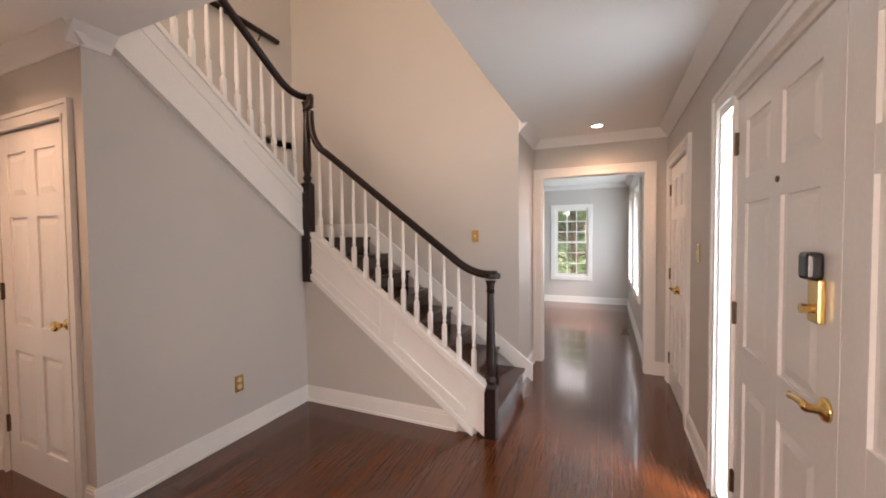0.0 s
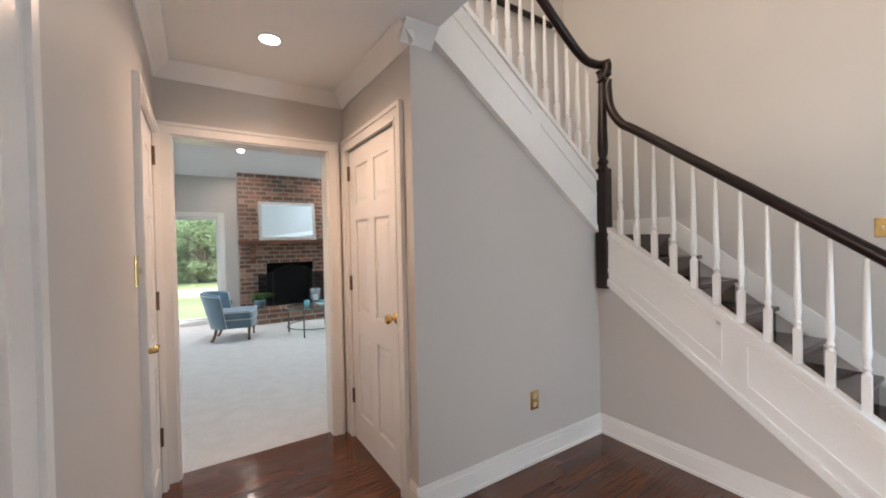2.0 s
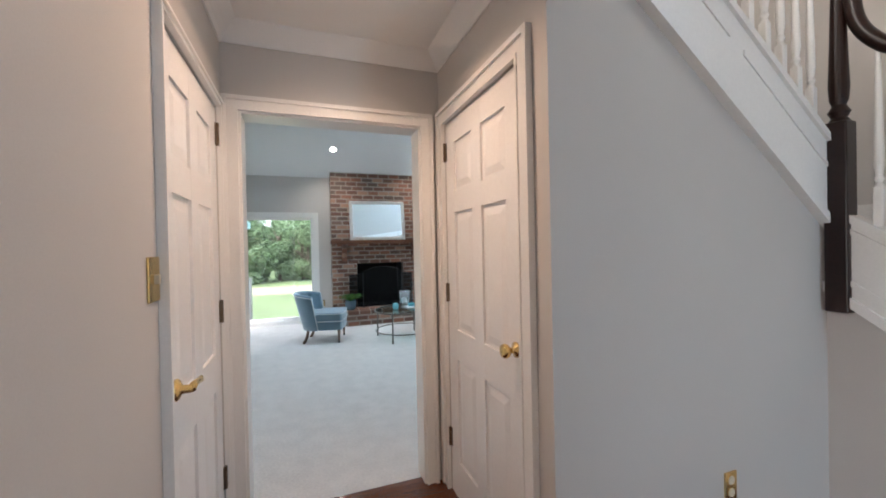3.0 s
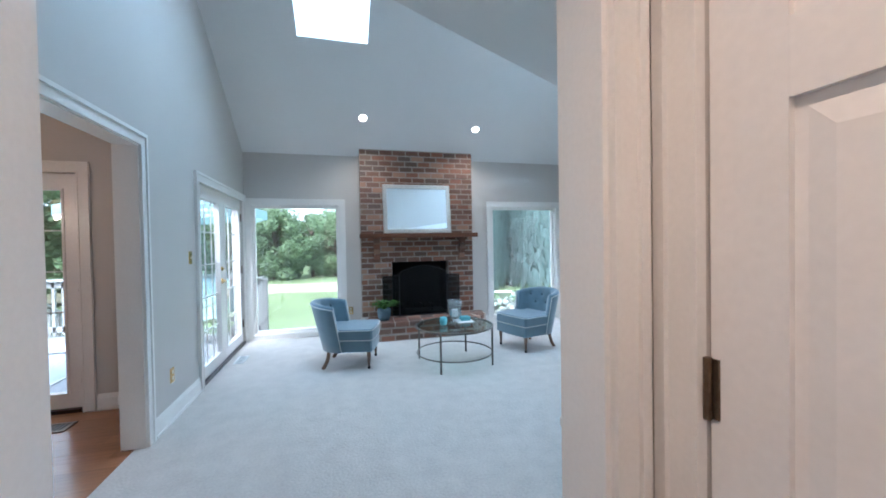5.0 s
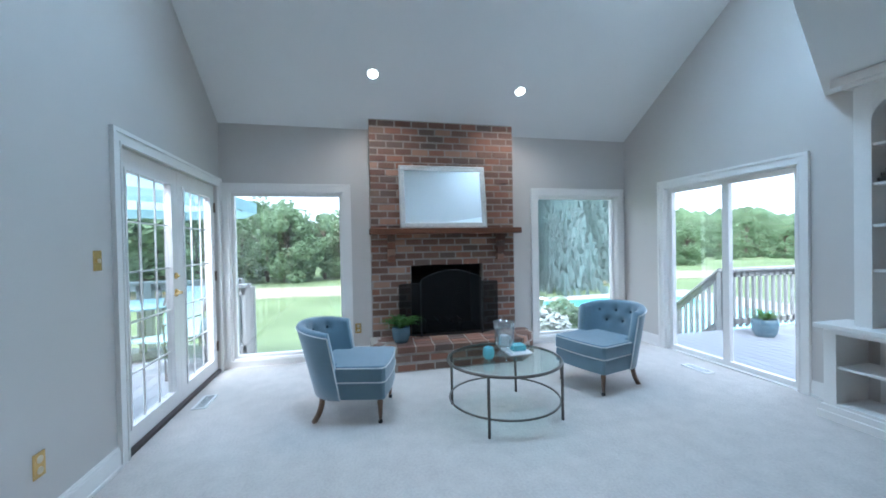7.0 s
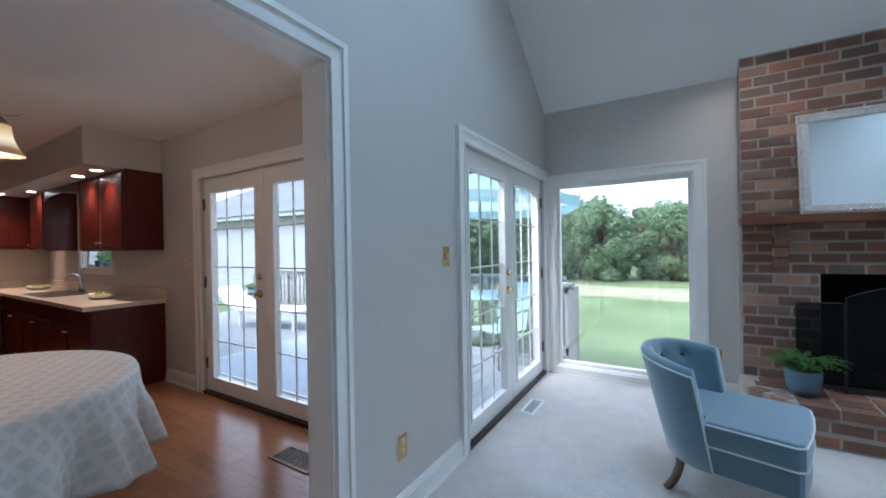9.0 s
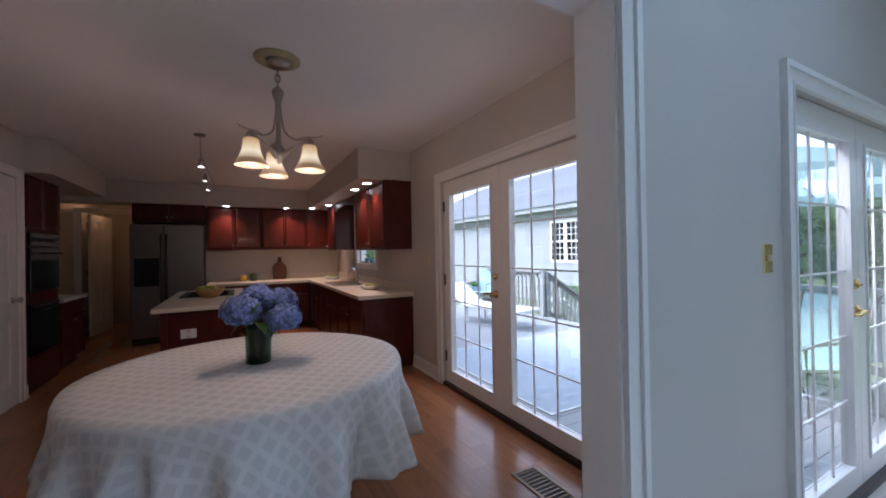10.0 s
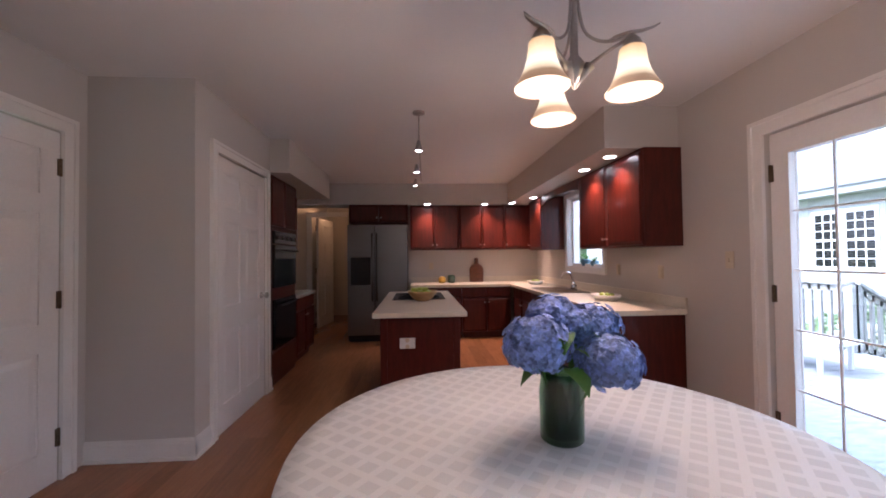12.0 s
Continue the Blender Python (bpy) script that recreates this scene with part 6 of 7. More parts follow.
part("jar", lathe(bmesh.new(), [(0.055, 0), (0.062, 0.006), (0.064, 0.14), (0.058, 0.18), (0.061, 0.2), (0.056, 0.2), (0.052, 0.17), (0.055, 0.02)], seg=28), JAR, fl, smooth=True)
rf = random.Random(21)
for hx, hy, hz, hr in ((0.08, 0.03, 0.285, 0.088), (-0.12, 0.05, 0.232, 0.084), (0.0, -0.06, 0.345, 0.074), (-0.12, -0.05, 0.315, 0.076), (-0.06, -0.03, 0.325, 0.06)):
    bm = bmesh.new()
    for k in range(420):
        z = 1 - 2 * (k + 0.5) / 420
        if z < -0.75:
            continue
        a = k * 2.39996
        s = math.sqrt(1 - z * z)
        nrm = Vector((s * math.cos(a), s * math.sin(a), z))
        c = nrm * hr * (1 + 0.1 * math.sin(5 * a + 3 * z)) * rf.uniform(0.85, 1.1)
        c.z *= 0.85
        u = nrm.cross(Vector((0.3, 0.2, 1))).normalized()
        w = nrm.cross(u)
        sp = rf.uniform(0, 1.5)
        pr = 0.0145 * rf.uniform(0.8, 1.2)
        for q in range(4):
            b0 = sp + q * math.pi / 2
            d = math.cos(b0) * u + math.sin(b0) * w
            e = -math.sin(b0) * u + math.cos(b0) * w
            bm.faces.new([bm.verts.new(c + v) for v in (Vector((0, 0, 0)), d * pr * 0.6 - e * pr * 0.55 + nrm * 0.003, d * pr * 1.15 + nrm * 0.001, d * pr * 0.6 + e * pr * 0.55 + nrm * 0.003)])
    lathe(bm, [(hr * 0.2, -hr * 0.4), (hr * 0.66, -hr * 0.15), (hr * 0.68, hr * 0.2), (hr * 0.3, hr * 0.5)], seg=12)
    hd = part("flower_head", bm, PETAL, fl, "rounded blue hydrangea head")
    hd.location = (hx, hy, hz)
    part("stem", tube(bmesh.new(), [(hx * 0.2, hy * 0.2, 0.05), (hx * 0.6, hy * 0.6, 0.16), (hx, hy, hz)], 0.004, 6), LEAF, fl)
bm = bmesh.new()
for k in range(12):
    a = k * 2 * math.pi / 12 + 0.2
    up = 0.14 + 0.05 * (k % 3)
    prev = None
    for i in range(6):
        t = i / 5
        c = Vector((math.cos(a) * (0.03 + 0.1 * t), math.sin(a) * (0.03 + 0.1 * t), up + 0.07 + 0.1 * t - 0.14 * t * t))
        sd = Vector((-math.sin(a), math.cos(a), 0)) * 0.038 * math.sin(math.pi * (0.08 + 0.9 * t))
        cur = [bm.verts.new(c - sd), bm.verts.new(c + Vector((0, 0, -0.006))), bm.verts.new(c + sd)]
        if prev:
            bm.faces.new((prev[0], cur[0], cur[1], prev[1])), bm.faces.new((prev[1], cur[1], cur[2], prev[2]))
        prev = cur
part("leaves", bm, LEAF, fl, "broad green leaves", True)
bm = bmesh.new()
for k in range(9):
    a = k * 2.2
    rad = 0.02 + 0.028 * (k % 3) / 2
    base_, tip = Vector((0.3 * rad * math.cos(a), 0.3 * rad * math.sin(a), 0.012)), Vector((rad * math.cos(a + 0.6), rad * math.sin(a + 0.6), 0.17))
    sd = Vector((-math.sin(a), math.cos(a), 0)) * 0.024
    mid = (base_ + tip) / 2
    bm.faces.new([bm.verts.new(v) for v in (base_, mid - sd - Vector((0, 0, 0.03)), mid - sd + Vector((0, 0, 0.03)), tip, mid + sd + Vector((0, 0, 0.03)), mid + sd - Vector((0, 0, 0.03)))])
part("stem_leaves", bm, LEAF, fl, "dark leaves and stems under water")


def bulb_glow(m):
    """Lit glass: brightest round the bulb, fainter towards the rim and the neck."""
    n, l = m.node_tree.nodes, m.node_tree.links
    b = n["Principled BSDF"]
    co, sep, mr, ramp = (n.new("ShaderNode" + k) for k in ("TexCoord", "SeparateXYZ", "MapRange", "ValToRGB"))
    l.new(co.outputs["Object"], sep.inputs[0]), l.new(sep.outputs["Z"], mr.inputs[0])
    mr.inputs["From Min"].default_value, mr.inputs["From Max"].default_value = 1.80, 1.95
    e = ramp.color_ramp.elements
    e[0].color, e[1].color = (0.2, 0.105, 0.05, 1), (0.5, 0.26, 0.09, 1)
    e.new(0.2).color = (0.22, 0.12, 0.055, 1)
    e.new(0.27).color = (0.55, 0.38, 0.2, 1)
    e.new(0.5).color = (1.0, 0.78, 0.47, 1)
    e.new(0.72).color = (0.8, 0.54, 0.27, 1)
    l.new(mr.outputs[0], ramp.inputs[0]), l.new(ramp.outputs[0], b.inputs["Emission Color"])


bulb_glow(FROST)
# chandelier
chd = thing("chandelier", pose(CH.x, CH.y, 0), "brushed nickel chandelier with three lit bell shades", "chandelier")
MEDAL = material("cream_medallion", (0.42, 0.36, 0.2), 0.6, scale=20, vary=0.15)
part("medallion", lathe(bmesh.new(), [(0.13, H), (0.125, H - 0.012), (0.10, H - 0.018), (0.08, H - 0.016)], seg=32), MEDAL, chd)
part("canopy", lathe(bmesh.new(), [(0.068, H - 0.014), (0.066, H - 0.03), (0.05, H - 0.05), (0.02, H - 0.06)], seg=24), NICKEL, chd, smooth=True)
for k, z in enumerate((2.385, 2.35, 2.315)):
    pts = [(0.014 * math.cos(t) if k % 2 else 0.0, 0.0 if k % 2 else 0.014 * math.cos(t), z + 0.024 * math.sin(t)) for t in np.arange(0, 6.28, 0.5)]
    part("chain_link", tube(bmesh.new(), pts, 0.004, 6, True), NICKEL, chd)
part("column", lathe(bmesh.new(), [(0.012, 1.86), (0.03, 1.90), (0.034, 1.93), (0.014, 1.96), (0.012, 2.2), (0.022, 2.22), (0.03, 2.245), (0.034, 2.27), (0.02, 2.29), (0.006, 2.3)], seg=18), NICKEL, chd, smooth=True)
for i, (sx, sy) in enumerate(SHADES):
    d = Vector((sx - CH.x, sy - CH.y, 0))
    d.normalize()
    up = lambda r, z: tuple(d * r + Vector((0, 0, z)))
    arm = part("arm", tube(bmesh.new(), smooth_path([up(0.012, 2.21), up(0.018, 2.12), up(0.035, 2.04), up(0.075, 1.998), up(0.125, 1.985), up(0.18, 1.992)]), 0.0055, 8), NICKEL, chd, smooth=True)
    part("brace", tube(bmesh.new(), [up(0.004, 1.845), up(0.014, 1.868), up(0.036, 1.9), up(0.05, 1.918), up(0.054, 1.922), up(0.12, 1.962), up(0.18, 1.985)], [0.003, 0.007, 0.015, 0.019, 0.0065, 0.0055, 0.005], 12), NICKEL, arm, smooth=True)
    side_ = Vector((-d.y, d.x, 0))
    bm = bmesh.new()
    spine = [(0.10, 1.984, 0.003), (0.13, 1.997, 0.012), (0.17, 2.001, 0.015), (0.21, 1.999, 0.013), (0.245, 2.004, 0.009), (0.262, 2.012, 0.002)]
    prev = None
    for r_, z_, w_ in spine:
        c_ = d * r_ + Vector((0, 0, z_))
        cur = [bm.verts.new(c_ + v) for v in (side_ * w_, Vector((0, 0, 0.004)), -side_ * w_, Vector((0, 0, -0.003)))]
        if prev:
            for q in range(4):
                bm.faces.new((prev[q], prev[(q + 1) % 4], cur[(q + 1) % 4], cur[q]))
        prev = cur
    bmesh.ops.recalc_face_normals(bm, faces=bm.faces[:])
    part("leaf_scroll", bm, NICKEL, arm, "leaf-shaped metal scroll", True)
    o = d * 0.18
    part("socket_cup", lathe(bmesh.new(), [(0.03, 1.945), (0.033, 1.955), (0.024, 1.975), (0.01, 1.992)], (o.x, o.y, 0), 16), NICKEL, arm, smooth=True)
    part("shade", lathe(bmesh.new(), [(0.03, 1.952), (0.04, 1.946), (0.043, 1.92), (0.047, 1.89), (0.056, 1.862), (0.065, 1.843), (0.067, 1.838), (0.069, 1.834), (0.078, 1.818), (0.086, 1.806), (0.087, 1.801), (0.083, 1.802), (0.064, 1.835), (0.052, 1.862), (0.043, 1.89), (0.037, 1.935)], (o.x, o.y, 0), 32), FROST, arm, "glowing frosted glass bell shade", True)

# ---- outdoors ----
bm = bmesh.new()
N = 60
gv = {}
for i in range(N + 1):
    for j in range(N + 1):
        u, v = (i / N * 2 - 1), (j / N * 2 - 1)
        x, y = 700.0 * u * abs(u) - 5, 700.0 * v * abs(v)
        r = math.hypot(x + 5, y - 2)
        gv[i, j] = bm.verts.new((x, y, -0.8 + (0.4 * noise.noise((x / 40, y / 40, 0)) if r > 22 else 0)))
for i in range(N):
    for j in range(N):
        bm.faces.new((gv[i, j], gv[i + 1, j], gv[i + 1, j + 1], gv[i, j + 1]))
setting("ground", bm, GRASS, "wide mown lawn with dry patches", "ground", True)


def deck(name, x0, x1, y0, y1, z, label, along="y"):
    d = thing(name, pose(0, 0, 0), label, "deck", kind="structure")
    step = 0.146
    n = int((x1 - x0) / step) if along == "y" else int((y1 - y0) / step)
    for k in range(n):
        if along == "y":
            part("plank", boxes((x0 + k * step, y0, z - 0.03, x0 + (k + 1) * step - 0.006, y1, z)), DECK, d)
        else:
            part("plank", boxes((x0, y0 + k * step, z - 0.03, x1, y0 + (k + 1) * step - 0.006, z)), DECK, d)
    part("deck_frame", boxes((x0 + 0.02, y0 + 0.02, -0.85, x1 - 0.02, y1 - 0.02, z - 0.035)), RAILP, d)
    return d


DZ = -0.09
deck("deck_south", -10.58, -6.88, -8.5, -0.9, DZ, "grey painted board deck beside the house", "x")
deck("deck_north", -8.97, -4.5, 4.52, 7.9, DZ, "grey painted board deck behind the house", "x")


def railing(p0, p1, z0, z1, label, posts=2, gap=0.13, h=0.92):
    """A railing from p0 to p1 whose foot rises from z0 to z1."""
    p0, p1 = Vector((*p0, z0)), Vector((*p1, z1))
    r = thing("deck_railing", pose(0, 0, 0), label, "railing", "deck railings")
    d = p1 - p0
    flat = Vector((d.x, d.y, 0)).normalized()
    s = Vector((-flat.y, flat.x, 0))

    def bar(a, b, w, t):
        bm = bmesh.new()
        up = Vector((0, 0, t))
        v = [bm.verts.new(q) for q in (a - s * w, a + s * w, a + s * w + up, a - s * w + up, b - s * w, b + s * w, b + s * w + up, b - s * w + up)]
        for f in ((0, 1, 2, 3), (7, 6, 5, 4), (0, 4, 5, 1), (1, 5, 6, 2), (2, 6, 7, 3), (3, 7, 4, 0)):
            bm.faces.new([v[i] for i in f])
        bmesh.ops.recalc_face_normals(bm, faces=bm.faces[:])
        return bm
    up = Vector((0, 0, 1))
    part("top_rail", bar(p0 + up * h, p1 + up * h, 0.07, 0.035), RAILP, r)
    part("under_rail", bar(p0 + up * (h - 0.1), p1 + up * (h - 0.1), 0.02, 0.09), RAILP, r)
    part("bottom_rail", bar(p0 + up * 0.09, p1 + up * 0.09, 0.02, 0.09), RAILP, r)
    n = max(1, int(d.length / gap))
    for k in range(n + 1):
        q = p0 + d * (k / n)
        part("slat", boxes((q.x - 0.02, q.y - 0.02, q.z + 0.05, q.x + 0.02, q.y + 0.02, q.z + h - 0.02)), RAILP, r)
    for k in range(posts):
        q = p0 + d * (k / max(1, posts - 1))
        part("post", boxes((q.x - 0.048, q.y - 0.048, q.z - 0.75, q.x + 0.048, q.y + 0.048, q.z + h)), RAILP, r)
    return r


RL = "weathered grey-white wooden deck railing with square slats"
railing((-9.47, -0.6), (-9.47, -0.98), DZ, DZ, RL, 2, 0.07)
railing((-9.55, -0.98), (-10.42, -0.98), DZ, DZ, RL)
deck("deck_end", -9.55, -8.97, -0.895, -0.55, DZ, "short end of the grey deck by the window", "x")
railing((-10.5, -0.98), (-10.5, -4.6), DZ, DZ, RL, 4)
railing((-10.5, -6.0), (-10.5, -8.4), DZ, DZ, RL, 3)
railing((-10.56, -6.0), (-11.75, -6.0), DZ, -0.8, RL + " beside the steps")
railing((-10.56, -4.6), (-11.75, -4.6), DZ, -0.8, RL + " beside the steps")
steps = thing("deck_steps", pose(0, 0, 0), "grey painted wooden steps from the deck to the lawn", "steps", kind="structure")
for k in range(3):
    z = DZ - 0.178 * (k + 1)
    part("tread", boxes((-10.61 - 0.29 * (k + 1), -5.93, z - 0.035, -10.6 - 0.29 * k, -4.67, z), bevel=0.006), DECK, steps)
    part("riser", boxes((-10.635 - 0.29 * k, -5.93, z - 0.14, -10.61 - 0.29 * k, -4.67, z - 0.035)), RAILP, steps)
for y in (-5.93, -4.71):
    part("stringer", prism(bmesh.new(), [(-10.6, DZ - 0.2), (-10.6, -0.8), (-11.5, -0.8), (-11.5, -0.74)], "y", y, y + 0.04), RAILP, steps)
rug = thing("outdoor_rug", pose(-8.56, -3.55, DZ), "pale blue and white streaked outdoor rug on the deck", "rug")
part("pile", boxes((-1.3, -1.11, 0.001, 1.3, 1.11, 0.009), bevel=0.003), RUG, rug)
for y in (-1.135, 1.11):
    part("border_strip", boxes((-1.33, y, 0.001, 1.33, y + 0.025, 0.011)), RUGEDGE, rug)
for x in (-1.33, 1.305):
    part("border_strip", boxes((x, -1.11, 0.001, x + 0.025, 1.11, 0.011)), RUGEDGE, rug)
railing((-8.9, 6.22), (-8.9, 7.78), DZ, DZ, RL, 2)
railing((-5.0, 7.82), (-8.82, 7.82), DZ, DZ, RL, 3)
railing((-8.98, 6.22), (-9.87, 6.22), DZ, -0.8, RL + " down to the pool")

# a dry mown track across the lawn
bm = bmesh.new()
lo_, hi_ = [], []
for k in range(41):
    y = -40 + 2 * k
    c = -23.2 + 0.5 * math.sin(y * 0.21)
    lo_.append(bm.verts.new((c - 2.3 - 0.3 * math.sin(y * 0.9), y, -0.792))), hi_.append(bm.verts.new((c + 2.2 + 0.25 * math.sin(y * 1.3), y, -0.792)))
for k in range(40):
    bm.faces.new((lo_[k], hi_[k], hi_[k + 1], lo_[k + 1]))
setting("path", bm, DRYGRASS, "pale dry track across the lawn", "path")

# pool with pale paving
setting("pavement_pool", boxes((-17.4, 6.35, -0.84, -9.95, 14.0, -0.76)), RAILP, "pale paving round the pool", "pavement")
setting("pool", boxes((-16.4, 6.9, -0.80, -10.5, 12.2, -0.752)), POOL, "turquoise swimming pool water", "water")


def lounger(m):
    l = thing("sun_lounger", m, "white outdoor sun lounger with raised back", "lounger", "sun loungers")
    part("bed", boxes((-0.3, -0.2, 0.3, 0.3, 1.2, 0.35), bevel=0.01), WHITEPLASTIC, l)
    part("backrest", prism(bmesh.new(), [(-0.2, 0.3), (-0.2, 0.35), (-0.75, 0.72), (-0.77, 0.67)], "x", -0.3, 0.3), WHITEPLASTIC, l)
    for x in (-0.26, 0.26):
        for y in (-0.1, 1.1):
            part("leg", boxes((x - 0.02, y - 0.02, 0, x + 0.02, y + 0.02, 0.3)), WHITEPLASTIC, l)
    return l


ll = lounger(pose(-9.14, -6.33, DZ, 0, 0, 12))
copy_thing(ll, pose(-15.5, 5.2, -0.8, 0, 0, 60))
copy_thing(ll, pose(-13.9, 5.3, -0.8, 0, 0, 75))


def patio_chair(m):
    c = thing("patio_chair", m, "pale blue sling patio chair on a metal frame", "chair", "patio chairs")
    part("sling", prism(bmesh.new(), [(0.28, 0.42), (-0.22, 0.38), (-0.36, 0.95), (-0.38, 0.95), (-0.25, 0.36), (0.28, 0.40)], "x", -0.25, 0.25), TEAL, c)
    for x in (-0.27, 0.27):
        part("side_frame", tube(bmesh.new(), [(x, 0.28, 0), (x, 0.3, 0.6), (x, -0.26, 0.62), (x, -0.38, 0.97)], 0.014, 8), IRON, c)
        part("side_frame", tube(bmesh.new(), [(x, -0.35, 0), (x, -0.2, 0.38), (x, 0.28, 0.40)], 0.014, 8), IRON, c)
    return c


pc = patio_chair(pose(-9.2, -1.45, DZ, 0, 0, -110))
copy_thing(pc, pose(-10.15, -7.75, DZ, 0, 0, -60))
copy_thing(pc, pose(-10.2, -2.85, DZ, 0, 0, -10))
copy_thing(pc, pose(-10.05, -1.35, DZ, 0, 0, 160))
pt = thing("patio_table", pose(-9.9, -2.0, DZ), "round patio table under an umbrella", "table")
part("tabletop", lathe(bmesh.new(), [(0.5, 0.68), (0.55, 0.69), (0.55, 0.71), (0.5, 0.72)], seg=32), TEAL, pt)
part("pedestal", lathe(bmesh.new(), [(0.25, 0), (0.25, 0.04), (0.04, 0.08), (0.04, 0.68)], seg=16), IRON, pt)
um = thing("patio_umbrella", pose(-9.9, -2.0, DZ + 0.72), "open teal canvas patio umbrella", "umbrella")
part("pole", tube(bmesh.new(), [(0, 0, 0), (0, 0, 1.78)], 0.02, 10), IRON, um)
bm = bmesh.new()
apex = bm.verts.new((0, 0, 1.78))
rim = []
for k in range(16):
    a = 2 * math.pi * k / 16
    sag = 0.0 if k % 2 == 0 else 0.05
    rim.append(bm.verts.new(((1.4 - sag) * math.cos(a), (1.4 - sag) * math.sin(a), 1.3 + sag * 0.6)))
low_ = [bm.verts.new((v.co.x, v.co.y, v.co.z - 0.14)) for v in rim]
for k in range(16):
    j = (k + 1) % 16
    bm.faces.new((apex, rim[k], rim[j])), bm.faces.new((rim[k], low_[k], low_[j], rim[j]))
part("canopy", bm, CANVAS, um, "teal canvas canopy")
for k in range(8):
    a = 2 * math.pi * k / 8
    part("rib", tube(bmesh.new(), [(0, 0, 1.74), (1.37 * math.cos(a), 1.37 * math.sin(a), 1.28)], 0.008, 6), IRON, um)
fern(pose(-8.5, 6.42, DZ), 0.16, 0.25, 0.3, "bright green fern in a blue pot on the deck", 44, 4)
fern(pose(-10.2, -8.15, DZ), 0.17, 0.5, 0.32, "green plant in a pot on the deck", 30, 6, "potted_plant")

# the wing across the deck: white siding, gable-hipped grey roof
wing = thing("house_wing", pose(0, 0, 0), "white clapboard house wing with a grey hip roof", "house")
WX, WY = -16.0, -9.0
for k in range(22):
    z = -0.8 + k * 0.165
    bm = prism(bmesh.new(), [(WX + 0.03, z), (WX + 0.03, z + 0.01), (WX + 0.018, z + 0.168), (WX - 0.05, z + 0.168), (WX - 0.05, z)], "y", WY, -26.0)
    part("clapboard", bm, SIDING, wing)
part("wall", prism(bmesh.new(), [(WX - 0.05, WY), (WX - 0.05, -26), (-24, -26), (-24, -17)], "z", -0.8, 2.83), SIDING, wing)
part("corner_board", boxes((WX - 0.08, WY - 0.1, -0.8, WX + 0.045, WY + 0.02, 2.83)), SIDING, wing)
part("eaves", prism(bmesh.new(), [(WX + 0.45, WY + 0.4), (WX + 0.45, -26.4), (-24.4, -26.4), (-24.4, -16.4)], "z", 2.8, 2.98), SIDING, wing)
bm = bmesh.new()
q = [bm.verts.new(p) for p in ((WX + 0.5, WY + 0.45, 2.98), (WX + 0.5, -26.4, 2.98), (-24.5, -26.4, 2.98), (-24.5, -16.4, 2.98), (-20.2, -15.5, 5.6), (-20.2, -22, 5.6))]
for f in ((0, 4, 5, 1), (0, 3, 4), (3, 2, 5, 4), (2, 1, 5), (0, 1, 2, 3)):
    bm.faces.new([q[i] for i in f])
bmesh.ops.recalc_face_normals(bm, faces=bm.faces[:])
roof = part("roof", bm, SHINGLE, wing)
for k in range(22):
    t = k / 22
    x = WX + 0.5 + (-20.2 - WX - 0.5) * t
    y0, y1 = WY + 0.45 + (-13.5 - WY - 0.45) * t, -26.4 + 4.4 * t
    z = 2.98 + 2.62 * t
    part("shingle_course", prism(bmesh.new(), [(x, z + 0.004), (x, z + 0.02), (x - 0.195, z + 0.135), (x - 0.195, z + 0.119)], "y", y0, y1), SHINGLE, roof)
for y in (-10.2, -11.0):
    wn_ = part("window", boxes((WX + 0.02, y - 0.40, 0.78, WX + 0.05, y + 0.40, 0.88), (WX + 0.02, y - 0.40, 2.32, WX + 0.05, y + 0.40, 2.42), (WX + 0.02, y - 0.40, 0.88, WX + 0.05, y - 0.32, 2.32), (WX + 0.02, y + 0.32, 0.88, WX + 0.05, y + 0.40, 2.32), (WX + 0.02, y - 0.32, 1.57, WX + 0.05, y + 0.32, 1.63)), TRIM, wing)
    part("pane", boxes((WX + 0.024, y - 0.32, 0.88, WX + 0.03, y + 0.32, 2.32)), BLACKGLOSS, wn_, "dark reflecting glass")
    for dy in (-0.11, 0.11):
        part("muntin", boxes((WX + 0.03, y + dy - 0.012, 0.88, WX + 0.045, y + dy + 0.012, 2.32)), TRIM, wn_)
    for z in (1.1, 1.34, 1.86, 2.1):
        part("muntin", boxes((WX + 0.03, y - 0.32, z - 0.012, WX + 0.044, y + 0.32, z + 0.012)), TRIM, wn_)

# trees


def leaf_cloud(bm, r, n, lobes, size, squash=0.8):
    for k in range(n):
        lx, ly, lz, lr = r.choice(lobes)
        while True:
            p = Vector((r.uniform(-1, 1), r.uniform(-1, 1), r.uniform(-1, 1)))
            if 0.3 < p.length < 1:
                break
        p = p.normalized() * (p.length ** 0.4)
        c = Vector((lx + p.x * lr, ly + p.y * lr, lz + p.z * lr * squash))
        s = size * r.uniform(0.5, 1.3)
        a, b = Vector((r.uniform(-1, 1), r.uniform(-1, 1), r.uniform(-0.5, 0.5))).normalized(), None
        b = a.cross(Vector((p.x, p.y, p.z + 0.4))).normalized()
        bm.faces.new([bm.verts.new(c + v) for v in (-a * s, -b * s * 0.55, a * s, b * s * 0.6)])


